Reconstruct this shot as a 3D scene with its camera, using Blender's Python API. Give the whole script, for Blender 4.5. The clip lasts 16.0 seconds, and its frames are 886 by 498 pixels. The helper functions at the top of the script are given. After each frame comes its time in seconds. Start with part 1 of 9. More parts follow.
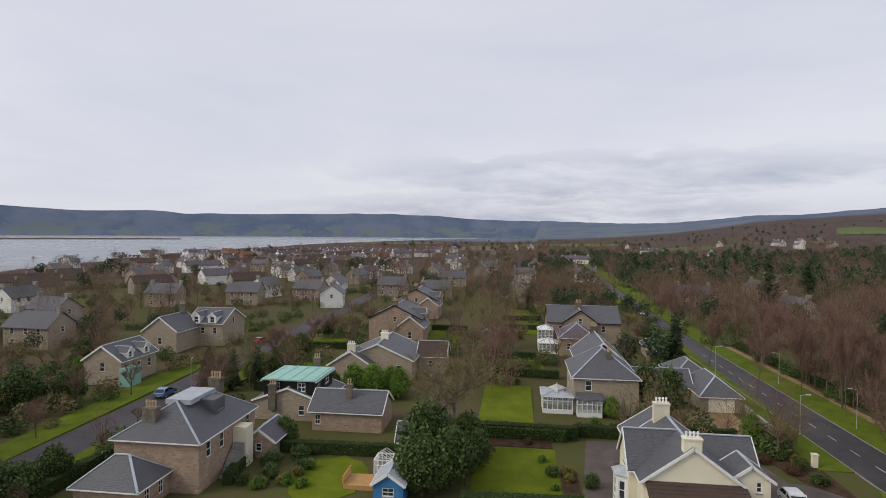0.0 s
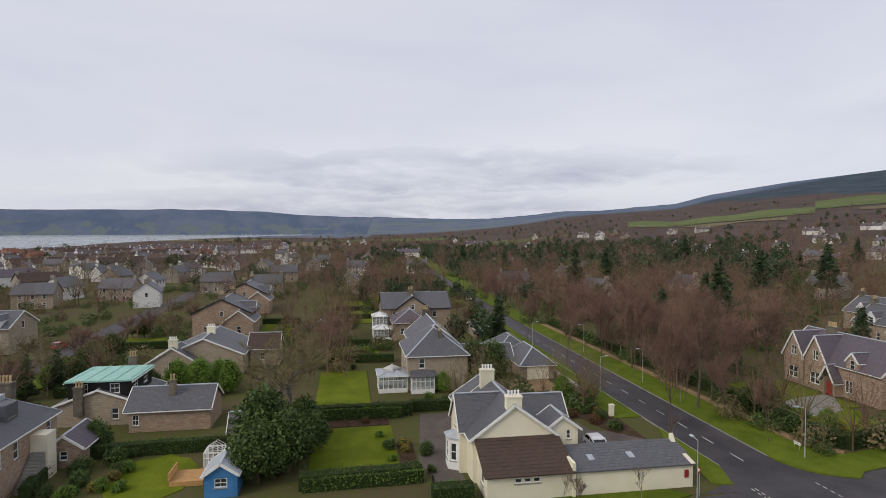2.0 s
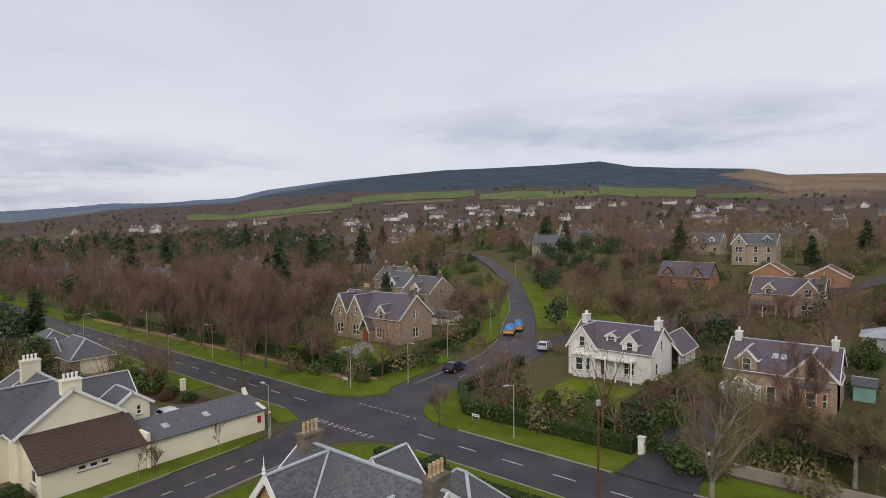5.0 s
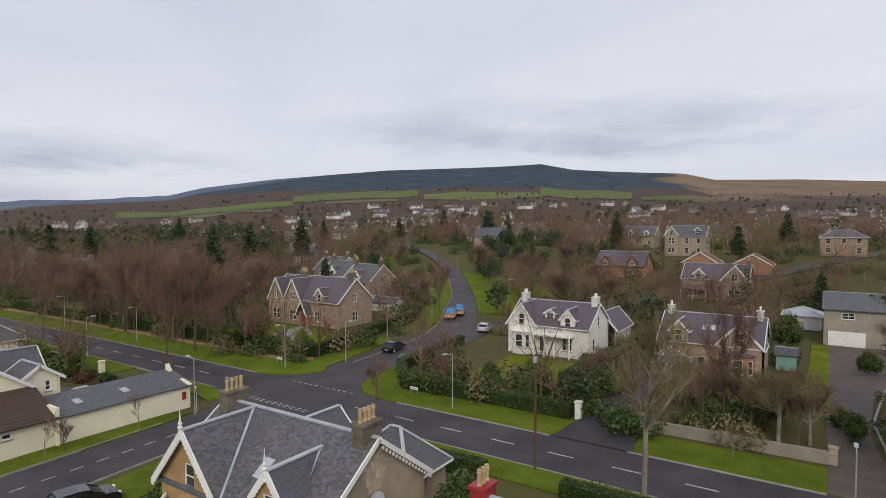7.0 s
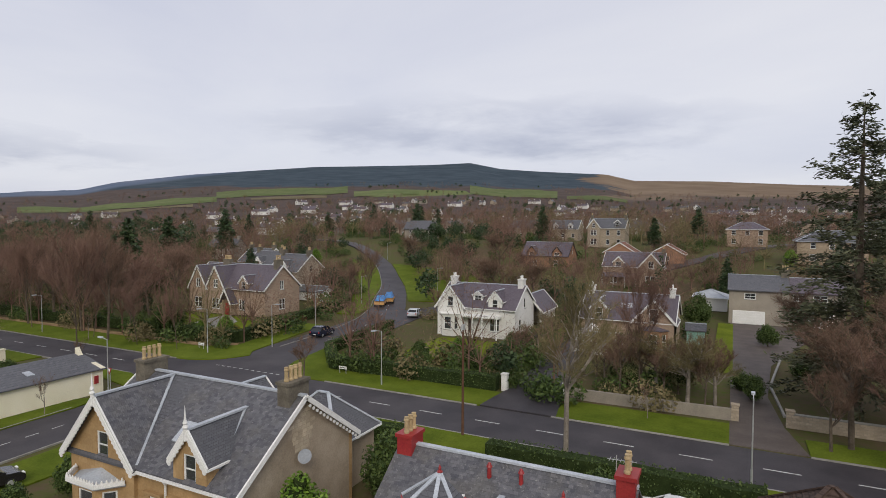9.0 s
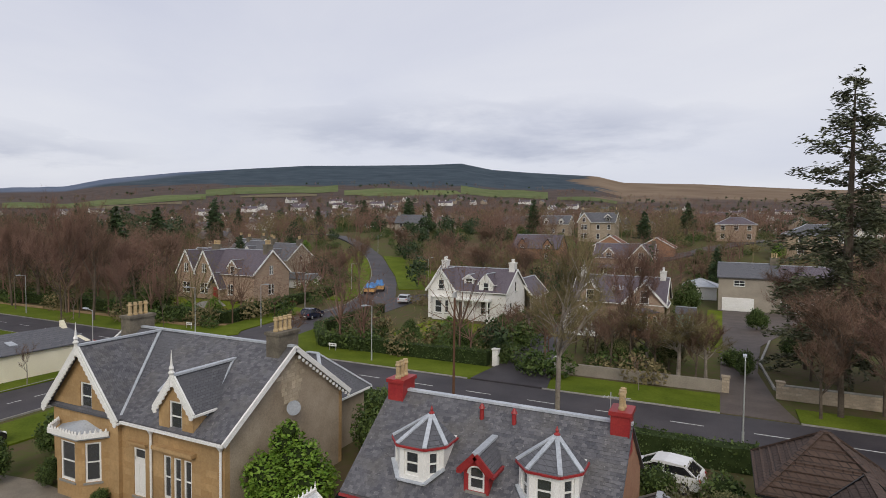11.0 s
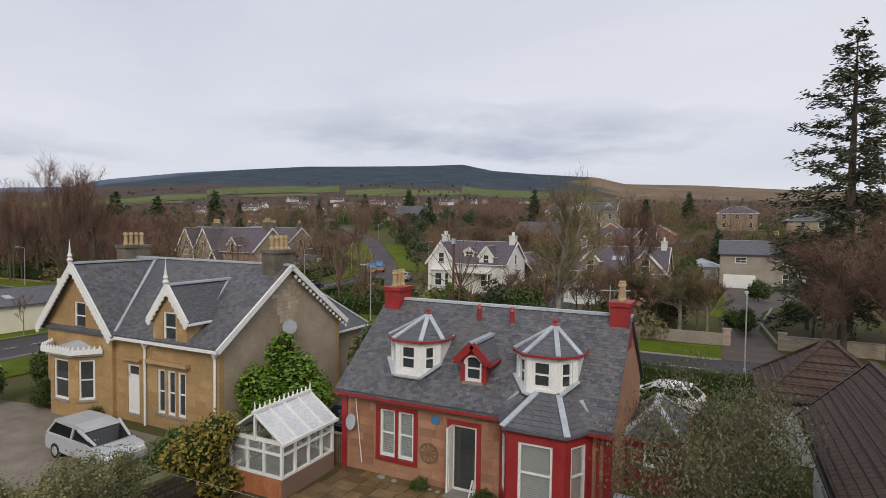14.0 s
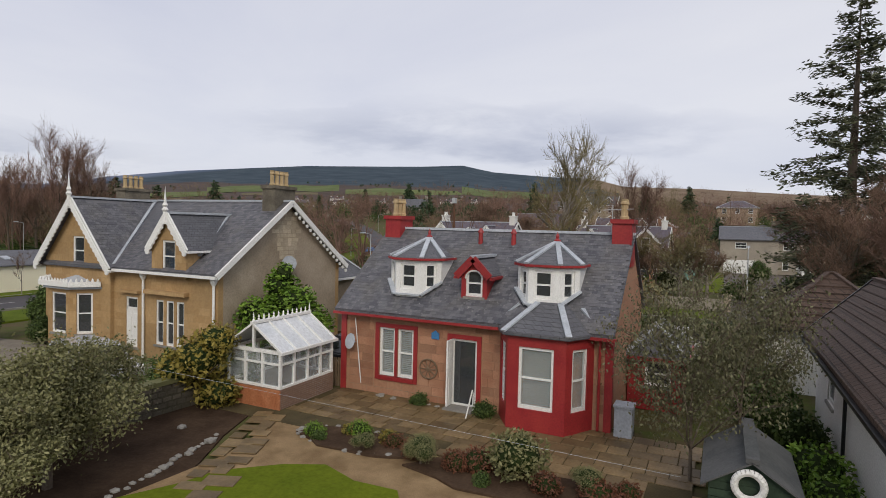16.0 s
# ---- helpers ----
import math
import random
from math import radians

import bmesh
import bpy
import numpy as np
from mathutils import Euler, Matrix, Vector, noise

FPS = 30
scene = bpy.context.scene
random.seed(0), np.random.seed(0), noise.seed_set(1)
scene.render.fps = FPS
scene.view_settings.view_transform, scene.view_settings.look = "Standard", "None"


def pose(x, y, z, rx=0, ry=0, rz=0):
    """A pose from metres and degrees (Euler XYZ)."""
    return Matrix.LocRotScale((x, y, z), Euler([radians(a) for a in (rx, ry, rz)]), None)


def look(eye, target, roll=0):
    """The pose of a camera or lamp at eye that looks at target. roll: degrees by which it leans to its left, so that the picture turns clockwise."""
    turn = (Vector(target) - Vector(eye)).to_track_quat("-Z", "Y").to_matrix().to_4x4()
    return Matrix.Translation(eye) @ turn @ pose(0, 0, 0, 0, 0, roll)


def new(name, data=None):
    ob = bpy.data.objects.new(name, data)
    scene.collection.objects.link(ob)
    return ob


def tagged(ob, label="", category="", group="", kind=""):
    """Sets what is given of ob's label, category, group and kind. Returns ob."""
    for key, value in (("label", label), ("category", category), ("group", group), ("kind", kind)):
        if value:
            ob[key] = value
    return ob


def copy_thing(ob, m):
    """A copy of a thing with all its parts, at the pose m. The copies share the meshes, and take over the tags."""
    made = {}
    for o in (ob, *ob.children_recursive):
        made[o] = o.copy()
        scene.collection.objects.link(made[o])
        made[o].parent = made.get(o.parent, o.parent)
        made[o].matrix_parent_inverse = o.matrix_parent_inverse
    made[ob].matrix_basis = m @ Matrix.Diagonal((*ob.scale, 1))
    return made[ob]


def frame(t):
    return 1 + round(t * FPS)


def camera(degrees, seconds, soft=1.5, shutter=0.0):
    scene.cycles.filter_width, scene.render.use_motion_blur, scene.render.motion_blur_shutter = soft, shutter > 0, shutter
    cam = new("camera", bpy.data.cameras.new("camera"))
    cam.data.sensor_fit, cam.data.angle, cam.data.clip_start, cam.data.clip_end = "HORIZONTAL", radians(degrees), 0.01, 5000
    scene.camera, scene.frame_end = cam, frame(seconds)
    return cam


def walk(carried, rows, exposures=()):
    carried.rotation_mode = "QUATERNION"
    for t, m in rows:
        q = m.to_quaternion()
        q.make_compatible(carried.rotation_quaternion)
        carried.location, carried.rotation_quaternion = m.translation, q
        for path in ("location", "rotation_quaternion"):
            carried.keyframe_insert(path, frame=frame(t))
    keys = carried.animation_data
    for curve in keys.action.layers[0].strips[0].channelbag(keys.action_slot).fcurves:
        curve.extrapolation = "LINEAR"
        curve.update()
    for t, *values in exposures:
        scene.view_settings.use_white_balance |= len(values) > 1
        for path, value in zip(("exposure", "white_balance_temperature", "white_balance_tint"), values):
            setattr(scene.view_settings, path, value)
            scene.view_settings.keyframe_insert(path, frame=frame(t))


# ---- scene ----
cam = camera(74.9, 16.0, soft=0.9)
PATH = [
    (0, (-3.228, 1.118, 26.926), (-5.211, 0.868, 26.873), 0.5),
    (0.5, (-2.735, 1.181, 26.561), (-4.732, 1.098, 26.503), 0.5),
    (1, (-2.502, 1.067, 26.262), (-4.5, 1.136, 26.2), 0.3),
    (1.5, (-2.257, 1.03, 25.708), (-4.247, 1.213, 25.646), 0.1),
    (2, (-1.971, 0.894, 25.191), (-3.944, 1.217, 25.127), -0.0),
    (2.5, (-1.269, 0.799, 24.81), (-3.206, 1.291, 24.742), -0.1),
    (3, (-0.046, 0.585, 24.435), (-1.905, 1.318, 24.363), -0.3),
    (3.5, (0.314, 0.442, 24.026), (-1.432, 1.415, 23.949), -0.3),
    (4, (1.265, 0.056, 23.603), (-0.327, 1.264, 23.521), -0.5),
    (4.5, (1.415, -0.92, 23.151), (0.005, 0.497, 23.064), -0.5),
    (5, (0.806, -1.522, 22.285), (-0.454, 0.028, 22.195), -0.5),
    (7.5, (0.573, -0.138, 18.034), (-0.501, 1.547, 17.947), 0.0),
    (8, (0.697, -0.362, 17.466), (-0.318, 1.359, 17.378), 0.1),
    (8.5, (0.847, -0.49, 17.038), (-0.1, 1.269, 16.948), 0.1),
    (9, (0.931, -0.595, 16.562), (0.034, 1.191, 16.47), 0.2),
    (11.5, (0.695, -0.374, 13.234), (-0.171, 1.426, 13.145), 0.7),
    (12, (0.76, -0.32, 12.571), (-0.107, 1.479, 12.482), 0.7),
    (12.5, (0.805, -0.233, 11.953), (-0.065, 1.566, 11.864), 0.8),
    (13, (0.845, -0.194, 11.206), (-0.025, 1.605, 11.122), 0.9),
    (13.5, (0.887, -0.167, 10.539), (0.017, 1.632, 10.454), 0.8),
    (14, (0.85, -0.206, 9.72), (-0.02, 1.593, 9.637), 0.8),
    (14.5, (0.808, -0.264, 8.918), (-0.062, 1.536, 8.837), 0.9),
    (15, (0.814, -0.325, 8.015), (-0.055, 1.474, 7.936), 0.9),
    (15.5, (0.857, -0.338, 7.282), (-0.011, 1.461, 7.203), 1.0),
    (16, (0.821, -0.198, 6.53), (-0.047, 1.602, 6.452), 1.4),
]
walk(cam, [(t, look(eye, target, roll)) for t, eye, target, roll in PATH])

# ---- world and light ----
world = bpy.data.worlds.new("overcast_sky")
scene.world = world
world.use_nodes = True
wn, wl = world.node_tree.nodes, world.node_tree.links
wn.clear()


def wnode(kind, **values):
    n = wn.new(kind)
    for k, v in values.items():
        n.inputs[k].default_value = v
    return n


def wmath(op, a, b=None, c=None):
    n = wn.new("ShaderNodeMath")
    n.operation = op
    for k, v in enumerate((a, b, c)):
        if v is None:
            continue
        if hasattr(v, "is_output"):
            wl.new(v, n.inputs[k])
        else:
            n.inputs[k].default_value = v
    return n.outputs[0]


SUN_AZ, SUN_EL = radians(152), radians(36)
sky = wn.new("ShaderNodeTexSky")
sky.sky_type, sky.sun_disc = "NISHITA", False
sky.sun_elevation, sky.sun_rotation = SUN_EL, SUN_AZ
coord = wn.new("ShaderNodeTexCoord")
sep = wn.new("ShaderNodeSeparateXYZ")
wl.new(coord.outputs["Generated"], sep.inputs[0])
# Layered cloud: the direction is flattened, so that the cloud stretches along the horizon.
el = wmath("MAXIMUM", sep.outputs[2], 0.0)
comb = wn.new("ShaderNodeCombineXYZ")
inv = wmath("DIVIDE", 1.0, wmath("ADD", el, 0.16))
wl.new(wmath("MULTIPLY", sep.outputs[0], inv), comb.inputs[0])
wl.new(wmath("MULTIPLY", sep.outputs[1], inv), comb.inputs[1])
wl.new(wmath("MULTIPLY", sep.outputs[2], 5.0), comb.inputs[2])
cl1 = wnode("ShaderNodeTexNoise", Scale=0.55, Detail=7.0, Roughness=0.55, Distortion=0.35)
cl2 = wnode("ShaderNodeTexNoise", Scale=1.7, Detail=5.0, Roughness=0.6, Distortion=0.2)
wl.new(comb.outputs[0], cl1.inputs["Vector"])
wl.new(comb.outputs[0], cl2.inputs["Vector"])


def lobe(az, height, wide, tall):
    """A cloud bank in one direction of the sky: 1 in its middle, 0 far from it."""
    dx = wmath("SUBTRACT", wmath("MULTIPLY", sep.outputs[0], math.cos(radians(az))), wmath("MULTIPLY", sep.outputs[1], math.sin(radians(az))))
    ahead = wmath("ADD", wmath("MULTIPLY", sep.outputs[0], math.sin(radians(az))), wmath("MULTIPLY", sep.outputs[1], math.cos(radians(az))))
    wob = wmath("MULTIPLY", wmath("SUBTRACT", cl2.outputs[0], 0.5), 0.09)
    a = wmath("POWER", wmath("DIVIDE", wmath("ABSOLUTE", dx), wide), 2.0)
    b = wmath("POWER", wmath("ABSOLUTE", wmath("DIVIDE", wmath("ADD", wmath("SUBTRACT", sep.outputs[2], math.sin(radians(height))), wob), tall)), 2.0)
    d = wmath("MAXIMUM", wmath("SUBTRACT", 1.0, wmath("ADD", a, b)), 0.0)
    d = wmath("MINIMUM", wmath("MULTIPLY", d, 1.4), 1.0)
    return wmath("MULTIPLY", d, wmath("GREATER_THAN", ahead, 0.0))


ramp = wn.new("ShaderNodeValToRGB")
ramp.color_ramp.elements[0].position, ramp.color_ramp.elements[1].position = 0.30, 0.72
ramp.color_ramp.elements[0].color = (0.655, 0.67, 0.775, 1)
ramp.color_ramp.elements[1].color = (0.80, 0.80, 0.855, 1)
wl.new(cl1.outputs[0], ramp.inputs[0])
bank = wmath("MAXIMUM", lobe(-22.0, 9.0, 0.44, 0.055), lobe(-80.0, 5.8, 0.50, 0.042))
bank = wmath("MAXIMUM", bank, wmath("MULTIPLY", lobe(-88.0, 2.6, 0.45, 0.03), 1.15))
bank = wmath("MULTIPLY", bank, wmath("MINIMUM", wmath("MAXIMUM", wmath("MULTIPLY", wmath("SUBTRACT", cl2.outputs[0], 0.30), 2.6), 0.0), 1.1))
mixb = wn.new("ShaderNodeMix")
mixb.data_type = "RGBA"
mixb.inputs["B"].default_value = (0.45, 0.47, 0.585, 1)
wl.new(wmath("MINIMUM", wmath("MULTIPLY", bank, 0.85), 1.0), mixb.inputs["Factor"])
wl.new(ramp.outputs[0], mixb.inputs["A"])
mixs = wn.new("ShaderNodeMix")
mixs.data_type, mixs.blend_type = "RGBA", "MIX"
mixs.inputs["Factor"].default_value = 0.90
skyb = wn.new("ShaderNodeMix")
skyb.data_type, skyb.blend_type = "RGBA", "MULTIPLY"
skyb.inputs["Factor"].default_value = 1.0
skyb.inputs["B"].default_value = (0.11, 0.11, 0.11, 1)
wl.new(sky.outputs[0], skyb.inputs["A"])
wl.new(skyb.outputs["Result"], mixs.inputs["A"])
wl.new(mixb.outputs["Result"], mixs.inputs["B"])
bg = wnode("ShaderNodeBackground", Strength=1.0)
wl.new(mixs.outputs["Result"], bg.inputs["Color"])
wout = wn.new("ShaderNodeOutputWorld")
wl.new(bg.outputs[0], wout.inputs["Surface"])

sun = new("sun", bpy.data.lights.new("sun", "SUN"))
sun.data.energy, sun.data.angle, sun.data.color = 1.55, radians(25), (1.0, 0.91, 0.77)
sun.matrix_world = look((0, 0, 60), (-60 * math.sin(SUN_AZ) * math.cos(SUN_EL), -60 * math.cos(SUN_AZ) * math.cos(SUN_EL), 60 - 60 * math.sin(SUN_EL)))
scene.view_settings.exposure = 0.0


# ---- materials ----
def nodes_of(name, rough=0.85, metal=0.0, spec=0.3):
    m = bpy.data.materials.new(name)
    m.use_nodes = True
    b = m.node_tree.nodes["Principled BSDF"]
    b.inputs["Roughness"].default_value, b.inputs["Metallic"].default_value = rough, metal
    b.inputs["Specular IOR Level"].default_value = spec
    return m, m.node_tree.nodes, m.node_tree.links, b


def mixrgb(n, l, fac, a, b, blend="MIX"):
    x = n.new("ShaderNodeMix")
    x.data_type, x.blend_type = "RGBA", blend
    for key, v in (("Factor", fac), ("A", a), ("B", b)):
        if hasattr(v, "is_output"):
            l.new(v, x.inputs[key])
        else:
            x.inputs[key].default_value = v if key == "Factor" else (*v, 1)
    return x.outputs["Result"]


def noise_of(n, l, scale, detail=4.0, vector=None, rough=0.6):
    x = n.new("ShaderNodeTexNoise")
    x.inputs["Scale"].default_value, x.inputs["Detail"].default_value, x.inputs["Roughness"].default_value = scale, detail, rough
    if vector is not None:
        l.new(vector, x.inputs["Vector"])
    return x.outputs[0]


def ramp_of(n, l, value, lo, hi):
    x = n.new("ShaderNodeMapRange")
    x.inputs[1].default_value, x.inputs[2].default_value = lo, hi
    l.new(value, x.inputs[0])
    return x.outputs[0]


def bump_of(n, l, b, height, strength, dist=0.02):
    x = n.new("ShaderNodeBump")
    x.inputs["Strength"].default_value, x.inputs["Distance"].default_value = strength, dist
    l.new(height, x.inputs["Height"])
    l.new(x.outputs[0], b.inputs["Normal"])


def plain(name, c1, c2, rough=0.8, coarse=0.7, fine=14.0, bump=0.25, metal=0.0, spec=0.3, vary=0.12, dist=0.02):
    """Two tones mixed by coarse stains and fine grain, each object a little lighter or darker."""
    m, n, l, b = nodes_of(name, rough, metal, spec)
    pos = n.new("ShaderNodeNewGeometry").outputs["Position"]
    a = noise_of(n, l, coarse, 4, pos)
    f = noise_of(n, l, fine, 3, pos)
    c = mixrgb(n, l, ramp_of(n, l, a, 0.35, 0.68), c1, c2)
    g = mixrgb(n, l, ramp_of(n, l, f, 0.2, 0.8), (0.72, 0.72, 0.72), (1.18, 1.18, 1.18))
    c = mixrgb(n, l, 1.0, c, g, "MULTIPLY")
    if vary:
        r = ramp_of(n, l, n.new("ShaderNodeObjectInfo").outputs["Random"], -1 / (2 * vary) * 0.5, 1 + 1 / (2 * vary) * 0.5)
        v = n.new("ShaderNodeMapRange")
        v.inputs[3].default_value, v.inputs[4].default_value = 1 - vary, 1 + vary
        l.new(n.new("ShaderNodeObjectInfo").outputs["Random"], v.inputs[0])
        hs = n.new("ShaderNodeHueSaturation")
        l.new(v.outputs[0], hs.inputs["Value"])
        l.new(c, hs.inputs["Color"])
        c = hs.outputs[0]
    l.new(c, b.inputs["Base Color"])
    if bump:
        bump_of(n, l, b, f, bump, dist)
    return m


def coursed(name, c1, c2, joint, wide, high, rough=0.85, mortar=0.03, bump=0.5, stains=0.35, slope=1.0):
    """Stone or slate in courses: the pattern runs along the wall (x + y) and up (z) at real size."""
    m, n, l, b = nodes_of(name, rough, 0, 0.3)
    tc = n.new("ShaderNodeTexCoord").outputs["Object"]
    s = n.new("ShaderNodeSeparateXYZ")
    l.new(tc, s.inputs[0])
    add = n.new("ShaderNodeMath")
    l.new(s.outputs[0], add.inputs[0])
    l.new(s.outputs[1], add.inputs[1])
    v = n.new("ShaderNodeCombineXYZ")
    l.new(add.outputs[0], v.inputs[0])
    up = n.new("ShaderNodeMath")
    up.operation = "MULTIPLY"
    up.inputs[1].default_value = slope
    l.new(s.outputs[2], up.inputs[0])
    l.new(up.outputs[0], v.inputs[1])
    br = n.new("ShaderNodeTexBrick")
    for key, val in (("Scale", 1.0), ("Mortar Size", mortar), ("Mortar Smooth", 0.3), ("Brick Width", wide), ("Row Height", high), ("Bias", 0.0)):
        br.inputs[key].default_value = val
    br.inputs["Color1"].default_value, br.inputs["Color2"].default_value, br.inputs["Mortar"].default_value = (*c1, 1), (*c2, 1), (*joint, 1)
    l.new(v.outputs[0], br.inputs["Vector"])
    big = noise_of(n, l, 0.6, 5, tc)
    fine = noise_of(n, l, 9.0, 4, tc)
    c = mixrgb(n, l, ramp_of(n, l, big, 0.3, 0.7), br.outputs["Color"], tuple(x * (1 - stains) for x in c2))
    g = mixrgb(n, l, fine, (0.7, 0.7, 0.7), (1.25, 1.25, 1.25))
    c = mixrgb(n, l, 1.0, c, g, "MULTIPLY")
    l.new(c, b.inputs["Base Color"])
    h = n.new("ShaderNodeMath")
    h.operation = "SUBTRACT"
    l.new(fine, h.inputs[0])
    l.new(br.outputs["Fac"], h.inputs[1])
    bump_of(n, l, b, h.outputs[0], bump, 0.03)
    return m


def leafy(name, c1, c2, rough=0.6, spec=0.25):
    """Leaves or twigs: every loose piece takes its own tone."""
    m, n, l, b = nodes_of(name, rough, 0, spec)
    g = n.new("ShaderNodeNewGeometry")
    c = mixrgb(n, l, g.outputs["Random Per Island"], c1, c2)
    big = noise_of(n, l, 0.25, 3, g.outputs["Position"])
    c = mixrgb(n, l, 1.0, c, mixrgb(n, l, ramp_of(n, l, big, 0.3, 0.7), (0.7, 0.7, 0.7), (1.25, 1.25, 1.25)), "MULTIPLY")
    l.new(c, b.inputs["Base Color"])
    return m


M = {}
M["slate"] = coursed("slate", (0.088, 0.092, 0.107), (0.148, 0.149, 0.163), (0.03, 0.03, 0.034), 0.30, 0.15, 0.5, 0.012, 0.6, 0.3, 1.4)
M["slate_purple"] = coursed("purple_slate", (0.10, 0.083, 0.105), (0.155, 0.13, 0.155), (0.035, 0.03, 0.036), 0.30, 0.15, 0.55, 0.012, 0.5, 0.25, 1.4)
M["tile_brown"] = coursed("brown_roof_tile", (0.07, 0.045, 0.035), (0.10, 0.065, 0.05), (0.02, 0.016, 0.014), 0.34, 0.3, 0.7, 0.03, 0.8, 0.25, 1.6)
M["tile_red"] = coursed("red_roof_tile", (0.22, 0.09, 0.06), (0.28, 0.12, 0.08), (0.06, 0.03, 0.02), 0.34, 0.3, 0.7, 0.03, 0.8, 0.25, 1.6)
M["red_stone"] = coursed("red_sandstone", (0.33, 0.155, 0.092), (0.42, 0.235, 0.145), (0.27, 0.19, 0.13), 0.62, 0.31, 0.9, 0.014, 0.35, 0.2)
M["tan_stone"] = coursed("tan_sandstone", (0.36, 0.220, 0.095), (0.50, 0.335, 0.165), (0.36, 0.245, 0.13), 0.7, 0.33, 0.9, 0.006, 0.25, 0.36)
M["warm_stone"] = coursed("buff_rubble_stone", (0.30, 0.225, 0.15), (0.47, 0.375, 0.27), (0.30, 0.25, 0.19), 0.5, 0.26, 0.9, 0.02, 0.4, 0.35)
M["grey_stone"] = coursed("grey_rubble_stone", (0.26, 0.205, 0.145), (0.49, 0.41, 0.31), (0.30, 0.255, 0.20), 0.44, 0.22, 0.9, 0.03, 0.5, 0.3)
M["pink_stone"] = coursed("pinkish_rubble_stone", (0.28, 0.160, 0.108), (0.50, 0.375, 0.275), (0.36, 0.29, 0.23), 0.46, 0.24, 0.9, 0.03, 0.5, 0.35)
M["soot_stone"] = plain("sooty_chimney_stone", (0.115, 0.102, 0.080), (0.205, 0.180, 0.140), 0.95, 1.4, 12, 0.4)
M["moss_wall"] = coursed("mossy_dark_rubble", (0.075, 0.068, 0.045), (0.185, 0.160, 0.120), (0.06, 0.056, 0.035), 0.38, 0.2, 0.95, 0.035, 0.7, 0.5)
M["brick"] = coursed("brown_brick", (0.20, 0.12, 0.09), (0.27, 0.17, 0.12), (0.3, 0.27, 0.24), 0.225, 0.075, 0.9, 0.01, 0.5, 0.2)
M["cream"] = plain("cream_harling", (0.74, 0.69, 0.52), (0.81, 0.76, 0.60), 0.95, 0.5, 20, 0.3)
M["white"] = plain("white_paint", (0.76, 0.76, 0.73), (0.82, 0.82, 0.80), 0.55, 0.8, 20, 0.08, vary=0.04)
M["roughcast"] = plain("grey_brown_roughcast", (0.27, 0.24, 0.20), (0.36, 0.32, 0.26), 0.95, 0.5, 18, 0.4)
M["render_grey"] = plain("weathered_grey_render", (0.31, 0.25, 0.18), (0.45, 0.375, 0.285), 0.95, 0.45, 16, 0.35)
M["harl_white"] = plain("white_harling", (0.68, 0.67, 0.63), (0.76, 0.75, 0.72), 0.95, 0.5, 20, 0.3)
M["red_paint"] = plain("red_gloss_paint", (0.27, 0.022, 0.026), (0.34, 0.036, 0.034), 0.45, 1.5, 18, 0.08, spec=0.4)
M["lead"] = plain("grey_lead_flashing", (0.36, 0.39, 0.43), (0.47, 0.50, 0.54), 0.5, 1.2, 12, 0.1)
M["copper"] = plain("green_weathered_copper", (0.25, 0.47, 0.40), (0.33, 0.55, 0.48), 0.6, 1.0, 10, 0.1)
M["pot"] = plain("buff_clay", (0.42, 0.31, 0.16), (0.52, 0.40, 0.24), 0.85, 3, 20, 0.2)
M["black"] = plain("black_paint", (0.012, 0.012, 0.013), (0.02, 0.02, 0.02), 0.4, 1, 15, 0.05)
M["wood"] = plain("weathered_timber", (0.16, 0.11, 0.07), (0.24, 0.17, 0.11), 0.8, 2, 25, 0.3)
M["wood_orange"] = plain("new_orange_timber", (0.45, 0.25, 0.09), (0.55, 0.32, 0.13), 0.7, 2, 25, 0.2)
M["blue_wall"] = plain("blue_painted_timber", (0.05, 0.19, 0.42), (0.07, 0.24, 0.5), 0.6, 1, 20, 0.1)
M["steel"] = plain("galvanised_steel", (0.42, 0.43, 0.43), (0.52, 0.53, 0.53), 0.45, 2, 20, 0.05, metal=0.4)
M["rubber"] = plain("black_rubber", (0.015, 0.015, 0.015), (0.025, 0.025, 0.025), 0.9, 2, 20, 0.1)
M["asphalt"] = plain("damp_asphalt", (0.036, 0.032, 0.037), (0.070, 0.062, 0.067), 0.62, 0.22, 9, 0.25, spec=0.3, vary=0.02)
M["gravel"] = plain("gravel", (0.17, 0.145, 0.115), (0.26, 0.23, 0.185), 0.95, 0.6, 22, 0.7, vary=0.05)
M["tan_gravel"] = plain("tan_gravel", (0.19, 0.122, 0.058), (0.34, 0.235, 0.125), 0.95, 1.0, 26, 0.9, vary=0.05)
M["kerb"] = plain("kerb_stone", (0.23, 0.22, 0.20), (0.32, 0.31, 0.28), 0.9, 1.0, 14, 0.3)
M["lawn"] = plain("mown_lawn", (0.092, 0.124, 0.007), (0.150, 0.180, 0.013), 0.95, 0.25, 9, 0.5, spec=0.1, vary=0.05)
M["verge"] = plain("grass_verge", (0.078, 0.110, 0.009), (0.125, 0.160, 0.016), 0.95, 0.3, 7, 0.6, spec=0.1, vary=0.03)
M["soil"] = plain("dark_soil", (0.045, 0.028, 0.018), (0.085, 0.055, 0.035), 0.95, 0.9, 14, 0.8, spec=0.1)
M["tarmac"] = plain("brown_tarmac", (0.085, 0.068, 0.060), (0.125, 0.102, 0.090), 0.7, 0.5, 12, 0.3, vary=0.03)
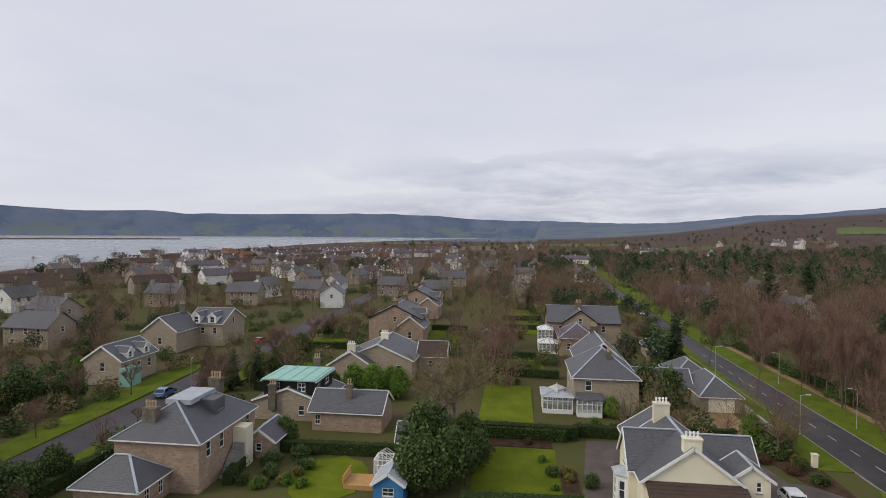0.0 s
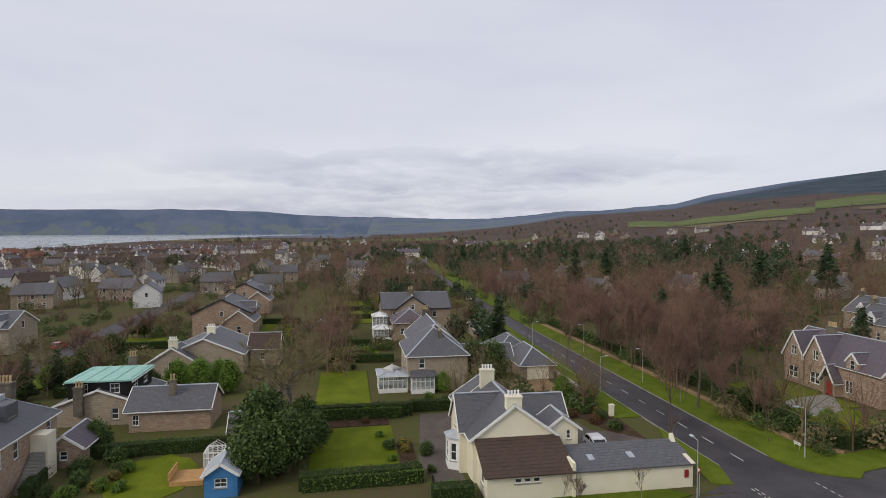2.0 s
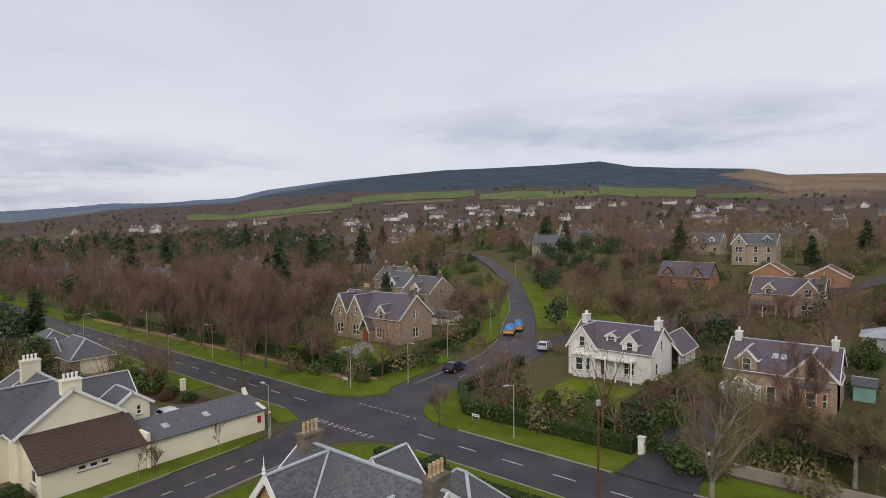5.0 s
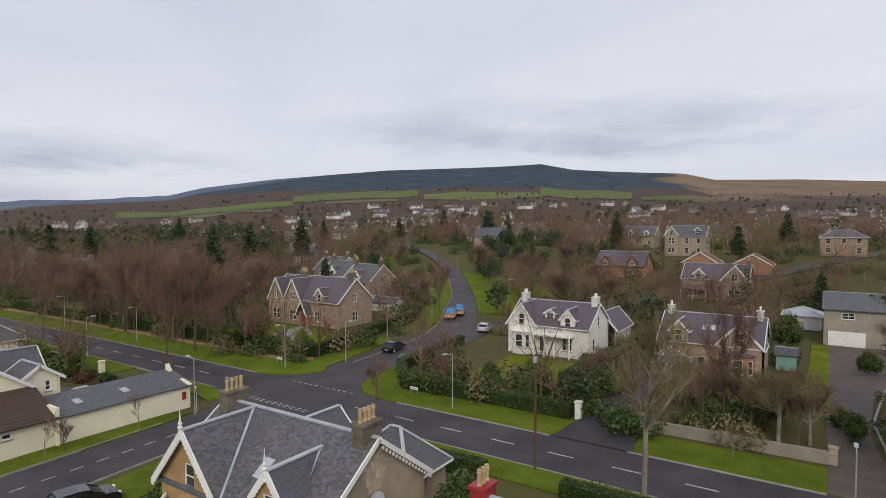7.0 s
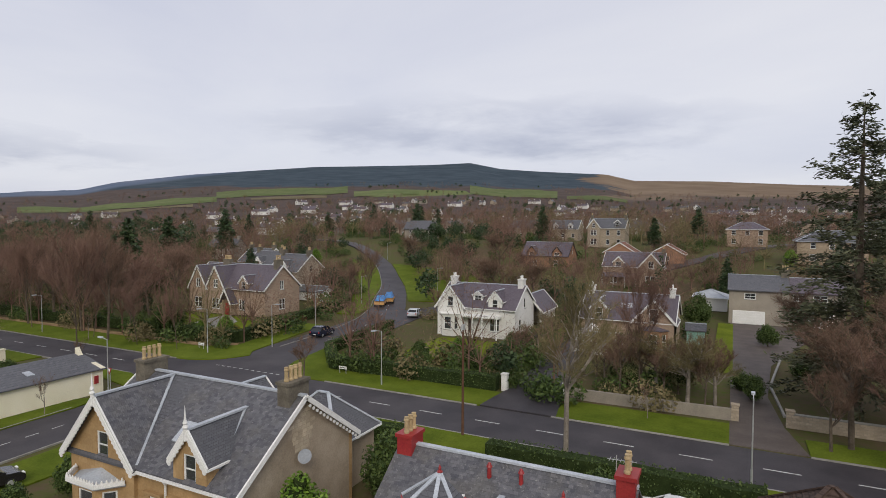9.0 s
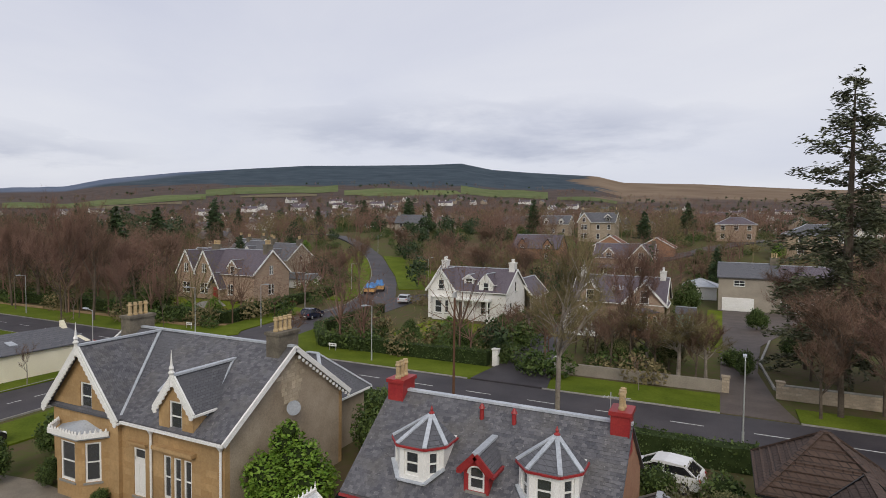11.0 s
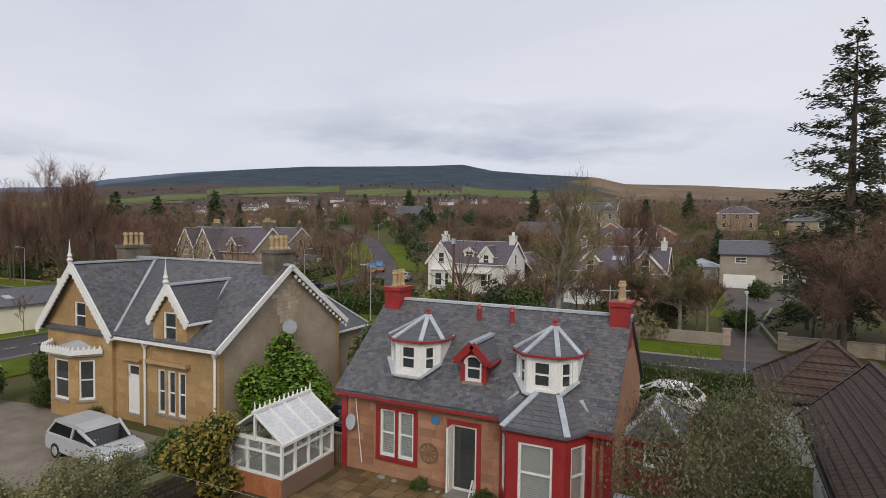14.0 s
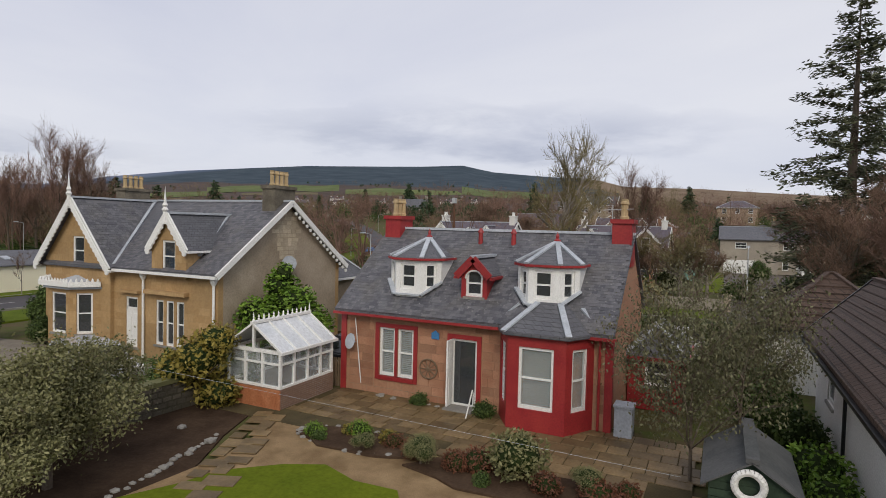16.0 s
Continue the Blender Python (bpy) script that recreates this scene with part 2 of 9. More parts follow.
M["line"] = plain("worn_white_road_paint", (0.42, 0.42, 0.41), (0.62, 0.62, 0.60), 0.8, 1.5, 12, 0.1, vary=0.05)
M["bark"] = plain("grey_brown_bark", (0.085, 0.065, 0.048), (0.15, 0.12, 0.09), 0.95, 1.5, 12, 0.6)
M["birch_bark"] = plain("pale_birch_bark", (0.17, 0.145, 0.12), (0.30, 0.265, 0.225), 0.9, 1.5, 10, 0.3)
M["twig"] = leafy("brown_twigs", (0.125, 0.083, 0.060), (0.23, 0.15, 0.108), 0.9, 0.1)
M["twig_red"] = leafy("reddish_twigs", (0.15, 0.092, 0.072), (0.255, 0.16, 0.122), 0.9, 0.1)
M["twig_olive"] = leafy("lichen_green_twigs", (0.13, 0.11, 0.055), (0.24, 0.20, 0.105), 0.9, 0.1)
M["needle"] = leafy("dark_conifer_needles", (0.022, 0.042, 0.018), (0.060, 0.092, 0.036))
M["needle_light"] = leafy("grey_green_needles", (0.034, 0.056, 0.026), (0.095, 0.130, 0.060))
M["needle_giant"] = leafy("brown_green_needles", (0.040, 0.050, 0.026), (0.105, 0.110, 0.060))
M["leaf"] = leafy("dark_evergreen_leaves", (0.032, 0.060, 0.014), (0.095, 0.135, 0.034))
M["leaf_bright"] = leafy("bright_green_leaves", (0.07, 0.15, 0.014), (0.17, 0.27, 0.035))
M["leaf_olive"] = leafy("grey_olive_leaves", (0.10, 0.105, 0.040), (0.23, 0.22, 0.105))
M["feathery"] = leafy("feathery_olive_leaves", (0.075, 0.078, 0.040), (0.165, 0.160, 0.085))
M["leaf_yellow"] = leafy("yellowing_leaves", (0.12, 0.105, 0.018), (0.27, 0.21, 0.045))
M["leaf_brown"] = leafy("russet_shrub_twigs", (0.085, 0.035, 0.02), (0.16, 0.065, 0.035))
# Dark filler inside foliage: the shade between leaves is put into its colour.
M["core_shade"] = plain("foliage_inner_shade", (0.020, 0.032, 0.010), (0.038, 0.055, 0.018), 0.95, 2, 14, 0.6, spec=0.1)

mg, gn, gl, gb = nodes_of("window_glass", 0.04, 0, 0.5)
gb.inputs["Base Color"].default_value = (0.045, 0.05, 0.055, 1)
gb.inputs["Specular IOR Level"].default_value = 0.9
gb.inputs["Alpha"].default_value = 0.88
M["glass"] = mg
mg, gn, gl, gb = nodes_of("clear_glazing", 0.05, 0, 0.5)
gb.inputs["Base Color"].default_value = (0.5, 0.55, 0.56, 1)
gb.inputs["Alpha"].default_value = 0.22
M["glazing"] = mg


def paint(name, c, metal=0.0, rough=0.25):
    m, n, l, b = nodes_of(name, rough, metal, 0.5)
    b.inputs["Coat Weight"].default_value = 0.5
    g = n.new("ShaderNodeNewGeometry")
    f = noise_of(n, l, 3.0, 4, g.outputs["Position"])
    l.new(mixrgb(n, l, f, tuple(x * 0.85 for x in c), tuple(min(1, x * 1.12) for x in c)), b.inputs["Base Color"])
    return m


# ---- helpers for building ----
def bm_new():
    return bmesh.new()


def box(bm, x0, x1, y0, y1, z0, z1):
    v = [bm.verts.new(p) for p in ((x0, y0, z0), (x1, y0, z0), (x1, y1, z0), (x0, y1, z0), (x0, y0, z1), (x1, y0, z1), (x1, y1, z1), (x0, y1, z1))]
    for f in ((0, 3, 2, 1), (4, 5, 6, 7), (0, 1, 5, 4), (1, 2, 6, 5), (2, 3, 7, 6), (3, 0, 4, 7)):
        bm.faces.new([v[k] for k in f])
    return v


def prism(bm, pts, dz):
    """A solid from a polygon of 3D points, pushed along the vector dz."""
    dz = Vector(dz)
    a = [bm.verts.new(p) for p in pts]
    b = [bm.verts.new(Vector(p) + dz) for p in pts]
    n = len(pts)
    bm.faces.new(a[::-1])
    bm.faces.new(b)
    for k in range(n):
        bm.faces.new((a[k], a[(k + 1) % n], b[(k + 1) % n], b[k]))


def tube(bm, p0, p1, r0, r1=None, n=8):
    p0, p1 = Vector(p0), Vector(p1)
    r1 = r0 if r1 is None else r1
    q = (p1 - p0).to_track_quat("Z", "Y")
    rings = []
    for p, r in ((p0, r0), (p1, r1)):
        rings.append([bm.verts.new(p + q @ Vector((r * math.cos(2 * math.pi * k / n), r * math.sin(2 * math.pi * k / n), 0))) for k in range(n)])
    for k in range(n):
        bm.faces.new((rings[0][k], rings[0][(k + 1) % n], rings[1][(k + 1) % n], rings[1][k]))
    bm.faces.new(rings[0][::-1])
    bm.faces.new(rings[1])


def strip(bm, p0, p1, w=0.12, h=0.05):
    """A flat bar from point to point."""
    p0, p1 = Vector(p0), Vector(p1)
    d = (p1 - p0).normalized()
    s = d.cross(Vector((0, 0, 1)))
    s = (s.normalized() if s.length > 1e-4 else Vector((1, 0, 0))) * (w / 2)
    u = s.cross(d).normalized() * h
    prism(bm, [p0 - s - u, p0 + s - u, p1 + s - u, p1 - s - u], u * 2)


def lathe(bm, x, y, rows, n=12):
    """A turned solid round the upright axis at x, y; rows of (radius, z)."""
    rings = [[bm.verts.new((x + r * math.cos(2 * math.pi * k / n), y + r * math.sin(2 * math.pi * k / n), z)) for k in range(n)] for r, z in rows]
    for a, b in zip(rings, rings[1:]):
        for k in range(n):
            bm.faces.new((a[k], a[(k + 1) % n], b[(k + 1) % n], b[k]))
    bm.faces.new(rings[0][::-1])
    bm.faces.new(rings[-1])


ORIGIN = {}


def mesh_of(name, bm, material):
    me = bpy.data.meshes.new(name)
    bmesh.ops.recalc_face_normals(bm, faces=bm.faces)
    bm.to_mesh(me)
    bm.free()
    me.materials.append(material)
    return me


def thing(name, label, category, x=0.0, y=0.0, z=0.0, group="", kind="", rz=0.0):
    """An Empty at a thing's base; its parts are given in world places and moved under it."""
    ob = new(name)
    ob.empty_display_size = 0.1
    ob.matrix_basis = pose(x, y, z, 0, 0, rz)
    ORIGIN[ob.name] = Vector((x, y, z))
    return tagged(ob, label, category, group, kind)


def part(name, bm, material, parent, label=""):
    o = ORIGIN.get(parent.name)
    if o is not None:
        bmesh.ops.translate(bm, vec=-o, verts=bm.verts)
    ob = new(name, mesh_of(name, bm, material))
    ob.parent = parent
    if o is not None:
        ORIGIN[ob.name] = o
    if label:
        tagged(ob, label)
    return ob


def solo(name, bm, material, label, category, kind="", group=""):
    """A thing that is one mesh."""
    return tagged(new(name, mesh_of(name, bm, material)), label, category, group, kind)


def arrays_mesh(name, v, f, material):
    """A mesh of triangles from numpy arrays."""
    me = bpy.data.meshes.new(name)
    me.vertices.add(len(v))
    me.vertices.foreach_set("co", np.asarray(v, dtype=np.float32).ravel())
    me.loops.add(3 * len(f))
    me.loops.foreach_set("vertex_index", np.asarray(f, dtype=np.int32).ravel())
    me.polygons.add(len(f))
    me.polygons.foreach_set("loop_start", np.arange(0, 3 * len(f), 3, dtype=np.int32))
    me.update(calc_edges=True)
    me.materials.append(material)
    return me


# ---- ground, water, hills ----
def lerp(rows, x):
    xs, ys = zip(*rows)
    return float(np.interp(x, xs, ys))


# Skyline round the place: azimuth in degrees from +y, height above eye level as an angle in degrees.
SKYLINE = [(-180, 2.0), (-135, 2.1), (-129, 1.85), (-124, 2.05), (-121, 1.75), (-115, 1.85), (-104, 2.05), (-99, 1.95), (-93, 1.5), (-87, 1.4), (-80, 1.2), (-76, 1.25),
           (-72, 1.6), (-69, 1.95), (-65, 2.0), (-62, 2.3), (-59, 2.5), (-56, 3.3), (-50, 4.2), (-44, 4.8), (-39, 5.25), (-33, 5.45), (-28, 5.6), (-24, 5.8), (-21, 5.2), (-17, 4.9),
           (-11, 4.55), (-8.5, 3.9), (-2, 3.7), (5, 3.2), (12, 2.8), (30, 2.5), (80, 1.5), (180, 1.2)]
SHORE = [(-180, 420), (-135, 500), (-128, 640), (-122, 860), (-113, 1250), (-103, 2100), (-95, 3300), (-90, 4300), (-89, 9000), (180, 9000)]
RIDGE = [(-180, 4600), (-90, 4600), (-84, 4300), (-66, 2700), (-58, 3000), (0, 3000), (12, 3000), (180, 3000)]
EYE = 22.0


def ground_z(x, y):
    """The lie of the land: level round the crossroads, rising to the hill in the north, falling to the loch."""
    r = math.hypot(x, y)
    az = math.degrees(math.atan2(x, y))
    w = min(1, max(0, (az + 58) / 26)) if az < 120 else 0.0
    t = min(1, max(0, (y - 112) / 105))
    rise = 9.5 * t * t * (3 - 2 * t) * w * w * (3 - 2 * w)
    if r < 330:
        return rise
    ridge, top = lerp(RIDGE, az), EYE + lerp(RIDGE, az) * math.tan(radians(lerp(SKYLINE, az)))
    shore = lerp(SHORE, az)
    if az < -88 or az > 120:
        shore = min(shore, 4340)
        if r < shore:
            return -2.2 * max(0, (r - 330) / max(shore - 330, 1)) if az < 120 else 0.0
        if r < 4350:
            return -6.0
        s = min(1, (r - 4350) / (ridge - 4350))
        return -6 + (top + 6) * s ** 0.75 * (1 + 0.05 * noise.noise((x / 180, y / 180, 0))) if r < ridge else top * 0.97
    start = float(np.interp(ridge, (3000, 4400), (330, 1500)))
    s = max(0, (r - start) / (ridge - start))
    if r <= ridge:
        z = top * s ** 1.55 + rise * (1 - s)
        return z + (4 + 0.03 * z) * noise.noise((x / 220, y / 220, 3)) * min(1, s * 6) * (1 - s)
    return top * max(0.55, 1 - (r - ridge) / 1800 * 0.5)


rings = [0, 30, 60] + [60 + 13.5 * k for k in range(1, 21)] + [330 * (4890 / 330) ** (k / 84) for k in range(1, 85)]
AZS = 600
gv = [(0, 0, -0.02)]
for r in rings[1:]:
    for k in range(AZS):
        a = 2 * math.pi * k / AZS
        x, y = r * math.sin(a), r * math.cos(a)
        gv.append((x, y, ground_z(x, y) - (0.02 if r < 100 else 0.12)))
gf = [(0, 1 + (k + 1) % AZS, 1 + k) for k in range(AZS)]
for j in range(len(rings) - 2):
    a, b = 1 + j * AZS, 1 + (j + 1) * AZS
    for k in range(AZS):
        k2 = (k + 1) % AZS
        gf += [(a + k, b + k2, b + k), (a + k, a + k2, b + k2)]

m, n, l, b = nodes_of("ground_cover", 0.95, 0, 0.1)
g = n.new("ShaderNodeNewGeometry")
pos = g.outputs["Position"]
sp = n.new("ShaderNodeSeparateXYZ")
l.new(pos, sp.inputs[0])
near = mixrgb(n, l, ramp_of(n, l, noise_of(n, l, 0.06, 5, pos), 0.36, 0.54), (0.085, 0.072, 0.036), (0.070, 0.098, 0.017))
near = mixrgb(n, l, ramp_of(n, l, noise_of(n, l, 1.3, 4, pos), 0.3, 0.75), near, (0.105, 0.072, 0.048))
# Farmland and plantation on the slopes: large fields, dark forest above them, moor at the top.
vor = n.new("ShaderNodeTexVoronoi")
vor.inputs["Scale"].default_value = 0.0042
l.new(pos, vor.inputs["Vector"])
vs = n.new("ShaderNodeSeparateColor")
l.new(vor.outputs["Color"], vs.inputs[0])
wob = noise_of(n, l, 0.004, 5, pos)
hz = n.new("ShaderNodeMath")
hz.operation = "MULTIPLY_ADD"
l.new(wob, hz.inputs[0])
hz.inputs[1].default_value = 90.0
l.new(sp.outputs[2], hz.inputs[2])
wood = mixrgb(n, l, ramp_of(n, l, noise_of(n, l, 0.02, 5, pos), 0.35, 0.65), (0.062, 0.048, 0.042), (0.095, 0.070, 0.060))
field = mixrgb(n, l, ramp_of(n, l, vs.outputs[1], 0.3, 0.8), (0.11, 0.16, 0.045), (0.19, 0.15, 0.085))
lower = mixrgb(n, l, ramp_of(n, l, vs.outputs[0], 0.93, 0.94), wood, field)
# The plantation's blue cast is distance haze, painted into its colour.
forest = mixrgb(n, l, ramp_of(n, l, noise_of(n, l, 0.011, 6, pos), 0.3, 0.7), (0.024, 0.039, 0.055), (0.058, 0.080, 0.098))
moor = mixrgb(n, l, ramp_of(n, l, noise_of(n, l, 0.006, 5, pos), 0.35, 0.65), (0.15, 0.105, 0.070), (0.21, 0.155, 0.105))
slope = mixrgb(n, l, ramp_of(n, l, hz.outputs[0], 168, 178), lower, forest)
# the moor lies east of the plantation
east = n.new("ShaderNodeMath")
east.operation = "MULTIPLY_ADD"
l.new(sp.outputs[1], east.inputs[0])
east.inputs[1].default_value = 0.20
l.new(sp.outputs[0], east.inputs[2])
ew = n.new("ShaderNodeMath")
ew.operation = "MULTIPLY_ADD"
l.new(noise_of(n, l, 0.0025, 6, pos), ew.inputs[0])
ew.inputs[1].default_value = 700.0
l.new(east.outputs[0], ew.inputs[2])
slope = mixrgb(n, l, ramp_of(n, l, ew.outputs[0], 330, 370), slope, mixrgb(n, l, ramp_of(n, l, hz.outputs[0], 120, 150), lower, moor))
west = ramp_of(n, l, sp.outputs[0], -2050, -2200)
# Far shore: the blue haze of distance is put into the hills' colour.
hazy_wood = mixrgb(n, l, ramp_of(n, l, noise_of(n, l, 0.0045, 6, pos), 0.40, 0.60), (0.085, 0.115, 0.175), (0.125, 0.150, 0.205))
hazy_field = mixrgb(n, l, ramp_of(n, l, noise_of(n, l, 0.0058, 3, pos), 0.5, 0.53), hazy_wood, (0.125, 0.155, 0.165))
hazy_hill = mixrgb(n, l, ramp_of(n, l, hz.outputs[0], 135, 120), hazy_wood, hazy_field)
slope = mixrgb(n, l, west, slope, hazy_hill)
dist = n.new("ShaderNodeVectorMath")
dist.operation = "LENGTH"
l.new(pos, dist.inputs[0])
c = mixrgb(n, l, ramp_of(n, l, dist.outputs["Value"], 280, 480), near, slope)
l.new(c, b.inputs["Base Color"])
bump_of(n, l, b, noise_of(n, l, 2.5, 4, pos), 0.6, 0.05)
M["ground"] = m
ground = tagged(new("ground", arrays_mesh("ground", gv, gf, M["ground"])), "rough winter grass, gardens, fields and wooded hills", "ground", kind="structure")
ground.data.polygons.foreach_set("use_smooth", np.ones(len(gf), dtype=bool))

# Pastures on the slope under the plantation, each between two bearings and two distances.
FIELDS = [(-63, -48, 1330, 1560, "pasture"), (-48, -36, 1480, 1800, "pasture"), (-35.4, -29, 1400, 1620, "pasture"), (-24, -15.5, 1420, 1760, "pasture"), (-58, -50, 1180, 1280, "stubble"), (-45, -38, 1330, 1420, "stubble"),
          (-14.6, -9, 1380, 1560, "pasture")]


def in_field(az, r):
    return any(a0 - 0.4 < az < a1 + 0.4 and r0 - 90 < r < r1 + 20 for a0, a1, r0, r1, _ in FIELDS)


M["pasture"] = plain("hill_pasture", (0.092, 0.122, 0.040), (0.132, 0.150, 0.060), 0.95, 0.012, 0.06, 0, spec=0.1)
M["stubble"] = plain("pale_rough_grazing", (0.14, 0.118, 0.066), (0.18, 0.148, 0.09), 0.95, 0.012, 0.05, 0, spec=0.1)
for a0, a1, r0, r1, mat in FIELDS:
    bm = bm_new()
    na, nr = max(4, int((a1 - a0) / 0.6)), max(3, int((r1 - r0) / 25))
    grid = []
    for i in range(na + 1):
        az = a0 + (a1 - a0) * i / na
        lo = r0 + 60 * noise.noise((az * 0.35, r0, 0)) * 1.2
        hi = r1 + 70 * noise.noise((az * 0.3, r1, 4)) * 1.2
        row_ = []
        for j in range(nr + 1):
            r = lo + (hi - lo) * j / nr
            x, y = r * math.sin(radians(az)), r * math.cos(radians(az))
            row_.append(bm.verts.new((x, y, ground_z(x, y) + 0.9)))
        grid.append(row_)
    for i in range(na):
        for j in range(nr):
            bm.faces.new((grid[i][j], grid[i + 1][j], grid[i + 1][j + 1], grid[i][j + 1]))
    solo("field", bm, M[mat], "green grazing field on the hillside" if mat == "pasture" else "pale rough grazing on the hillside", "field", "structure")

mw, n, l, b = nodes_of("grey_loch_water", 0.25, 0, 0.5)
b.inputs["Base Color"].default_value = (0.16, 0.19, 0.21, 1)
pos = n.new("ShaderNodeNewGeometry").outputs["Position"]
bump_of(n, l, b, noise_of(n, l, 0.35, 5, pos), 0.5, 0.3)
wr = n.new("ShaderNodeMapRange")
wr.inputs[3].default_value, wr.inputs[4].default_value = 0.18, 0.36
l.new(noise_of(n, l, 0.004, 4, pos), wr.inputs[0])
l.new(wr.outputs[0], b.inputs["Roughness"])
bm = bm_new()
box(bm, -4880, -200, -4500, 400, -6.5, -2.6)
solo("water", bm, mw, "pale grey calm loch water under an overcast sky", "water", "structure")
# wooded spit in the loch
bm = bm_new()
for k in range(60):
    a, r = -137 + k * 0.26, 2350 + 120 * noise.noise((k * 0.2, 5, 0))
    x, y = r * math.sin(radians(a)), r * math.cos(radians(a))
    w = 60 * (1 - (k / 60) ** 3) + 6
    lathe(bm, x, y, [(w * 1.3, -4), (w, -1.2), (w * 0.5, 1.0 + noise.noise((k, 1, 1)))], 8)
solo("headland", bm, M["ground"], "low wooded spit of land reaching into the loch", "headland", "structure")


# ---- roads, verges, kerbs ----
def ribbon(bm, pts, half, z0, z1, off=0.0):
    """A slab along a line in the plan: half its width to each side of the line, moved sideways by off."""
    pts = [Vector((*p, 0)) for p in pts]
    rows = []
    for k, p in enumerate(pts):
        d = (pts[min(k + 1, len(pts) - 1)] - pts[max(k - 1, 0)]).normalized()
        s = Vector((-d.y, d.x, 0))
        g0 = ground_z(p.x, p.y)
        a, c = p + s * (off - half), p + s * (off + half)
        rows.append([bm.verts.new((a.x, a.y, g0 + z0)), bm.verts.new((c.x, c.y, g0 + z0)), bm.verts.new((c.x, c.y, g0 + z1)), bm.verts.new((a.x, a.y, g0 + z1))])
    for r0, r1 in zip(rows, rows[1:]):
        for k in range(4):
            bm.faces.new((r0[k], r0[(k + 1) % 4], r1[(k + 1) % 4], r1[k]))
    bm.faces.new(rows[0][::-1])
    bm.faces.new(rows[-1])


def smooth_line(pts, steps=6):
    """Catmull-Rom through points of the plan."""
    out = []
    q = [pts[0], *pts, pts[-1]]
    for k in range(1, len(q) - 2):
        p0, p1, p2, p3 = (Vector(v) for v in q[k - 1 : k + 3])
        for j in range(steps):
            t = j / steps
            out.append(tuple(0.5 * (2 * p1 + (p2 - p0) * t + (2 * p0 - 5 * p1 + 4 * p2 - p3) * t * t + (3 * p1 - p0 - 3 * p2 + p3) * t ** 3)))
    out.append(tuple(pts[-1]))
    return out


STREET_Y = 43.4
MAIN = [(x, STREET_Y + (max(0, -x - 150) ** 1.2) * 0.011) for x in range(-620, 301, 20)]
CROSS = smooth_line([(-44.5, -20), (-46, 10), (-47.5, 30), (-48.5, 44), (-49, 58), (-51.5, 76), (-57, 91), (-66, 107), (-79, 130), (-102, 160), (-140, 196), (-200, 240)])
SIDE = smooth_line([(-54, 84), (-48, 100), (-42, 118), (-24, 150), (0, 190), (25, 240), (60, 330)])
LEFT = smooth_line([(-10, -52), (-60, -54), (-90, -55), (-120, -57), (-160, -58), (-230, -60), (-330, -64)])
bm = bm_new()
ribbon(bm, MAIN, 3.5, -0.3, 0.012)
main_road = solo("road", bm, M["asphalt"], "damp dark asphalt street with worn centre line", "road", "structure")
bm = bm_new()
ribbon(bm, CROSS, 3.4, -0.6, 0.016)
solo("road", bm, M["asphalt"], "damp dark asphalt side street curving away uphill", "road", "structure")
bm = bm_new()
ribbon(bm, smooth_line([(-48.6, 50), (-49.2, 58), (-50.8, 74), (-53, 90)]), 5.0, -0.6, 0.004)
solo("road", bm, M["asphalt"], "wide asphalt mouth where two streets meet", "road", "structure")
bm = bm_new()
ribbon(bm, SIDE, 3.2, -0.6, 0.008)
solo("road", bm, M["asphalt"], "asphalt street between villas", "road", "structure")
bm = bm_new()
ribbon(bm, LEFT, 3.2, -0.3, 0.012)
solo("road", bm, M["asphalt"], "asphalt street with parked cars", "road", "structure")
# flared corners of the junction
bm = bm_new()
for sx in (-1, 1):
    for sy, y0 in ((1, STREET_Y + 3.4), (-1, STREET_Y - 3.4)):
        cx = -48.6 + sx * 3.2
        ring = [(cx + sx * 7 - sx * 7 * math.sin(a), y0 + sy * 7 - sy * 7 * math.cos(a), 0.01) for a in [math.pi / 2 * k / 8 for k in range(9)]]
        prism(bm, [(cx - sx * 0.4, y0 - sy * 0.4, 0.01), (cx + sx * 7, y0 - sy * 0.4, 0.01), *ring, ], (0, 0, -0.2))
solo("road_corner", bm, M["asphalt"], "rounded asphalt corners of the crossroads", "road", "structure")


def verge(name, pts, z=0.10, mat="verge", label="bright green mown grass verge beside the street"):
    bm = bm_new()
    dense = []
    for (xa, ya), (xb, yb) in zip(pts, pts[1:] + pts[:1]):
        m = max(1, int(math.hypot(xb - xa, yb - ya) / 8))
        dense += [(xa + (xb - xa) * k / m, ya + (yb - ya) * k / m) for k in range(m)]
    top = [bm.verts.new((x, y, ground_z(x, y) + z)) for x, y in dense]
    low = [bm.verts.new((x, y, ground_z(x, y) - 0.4)) for x, y in dense]
    bmesh.ops.triangulate(bm, faces=[bm.faces.new(top)])
    for k in range(len(top)):
        k2 = (k + 1) % len(top)
        bm.faces.new((top[k], top[k2], low[k2], low[k]))
    return solo(name, bm, M[mat], label, "verge" if mat == "verge" else name.replace("_", " "), "structure")


def corner(cx, cy, sx, sy, r=7.0, n=6):
    """An arc round a street corner."""
    return [(cx + sx * r - sx * r * math.sin(a), cy + sy * r - sy * r * math.cos(a)) for a in [math.pi / 2 * k / n for k in range(n + 1)]]


Y1, Y0 = STREET_Y + 3.5, STREET_Y - 3.5
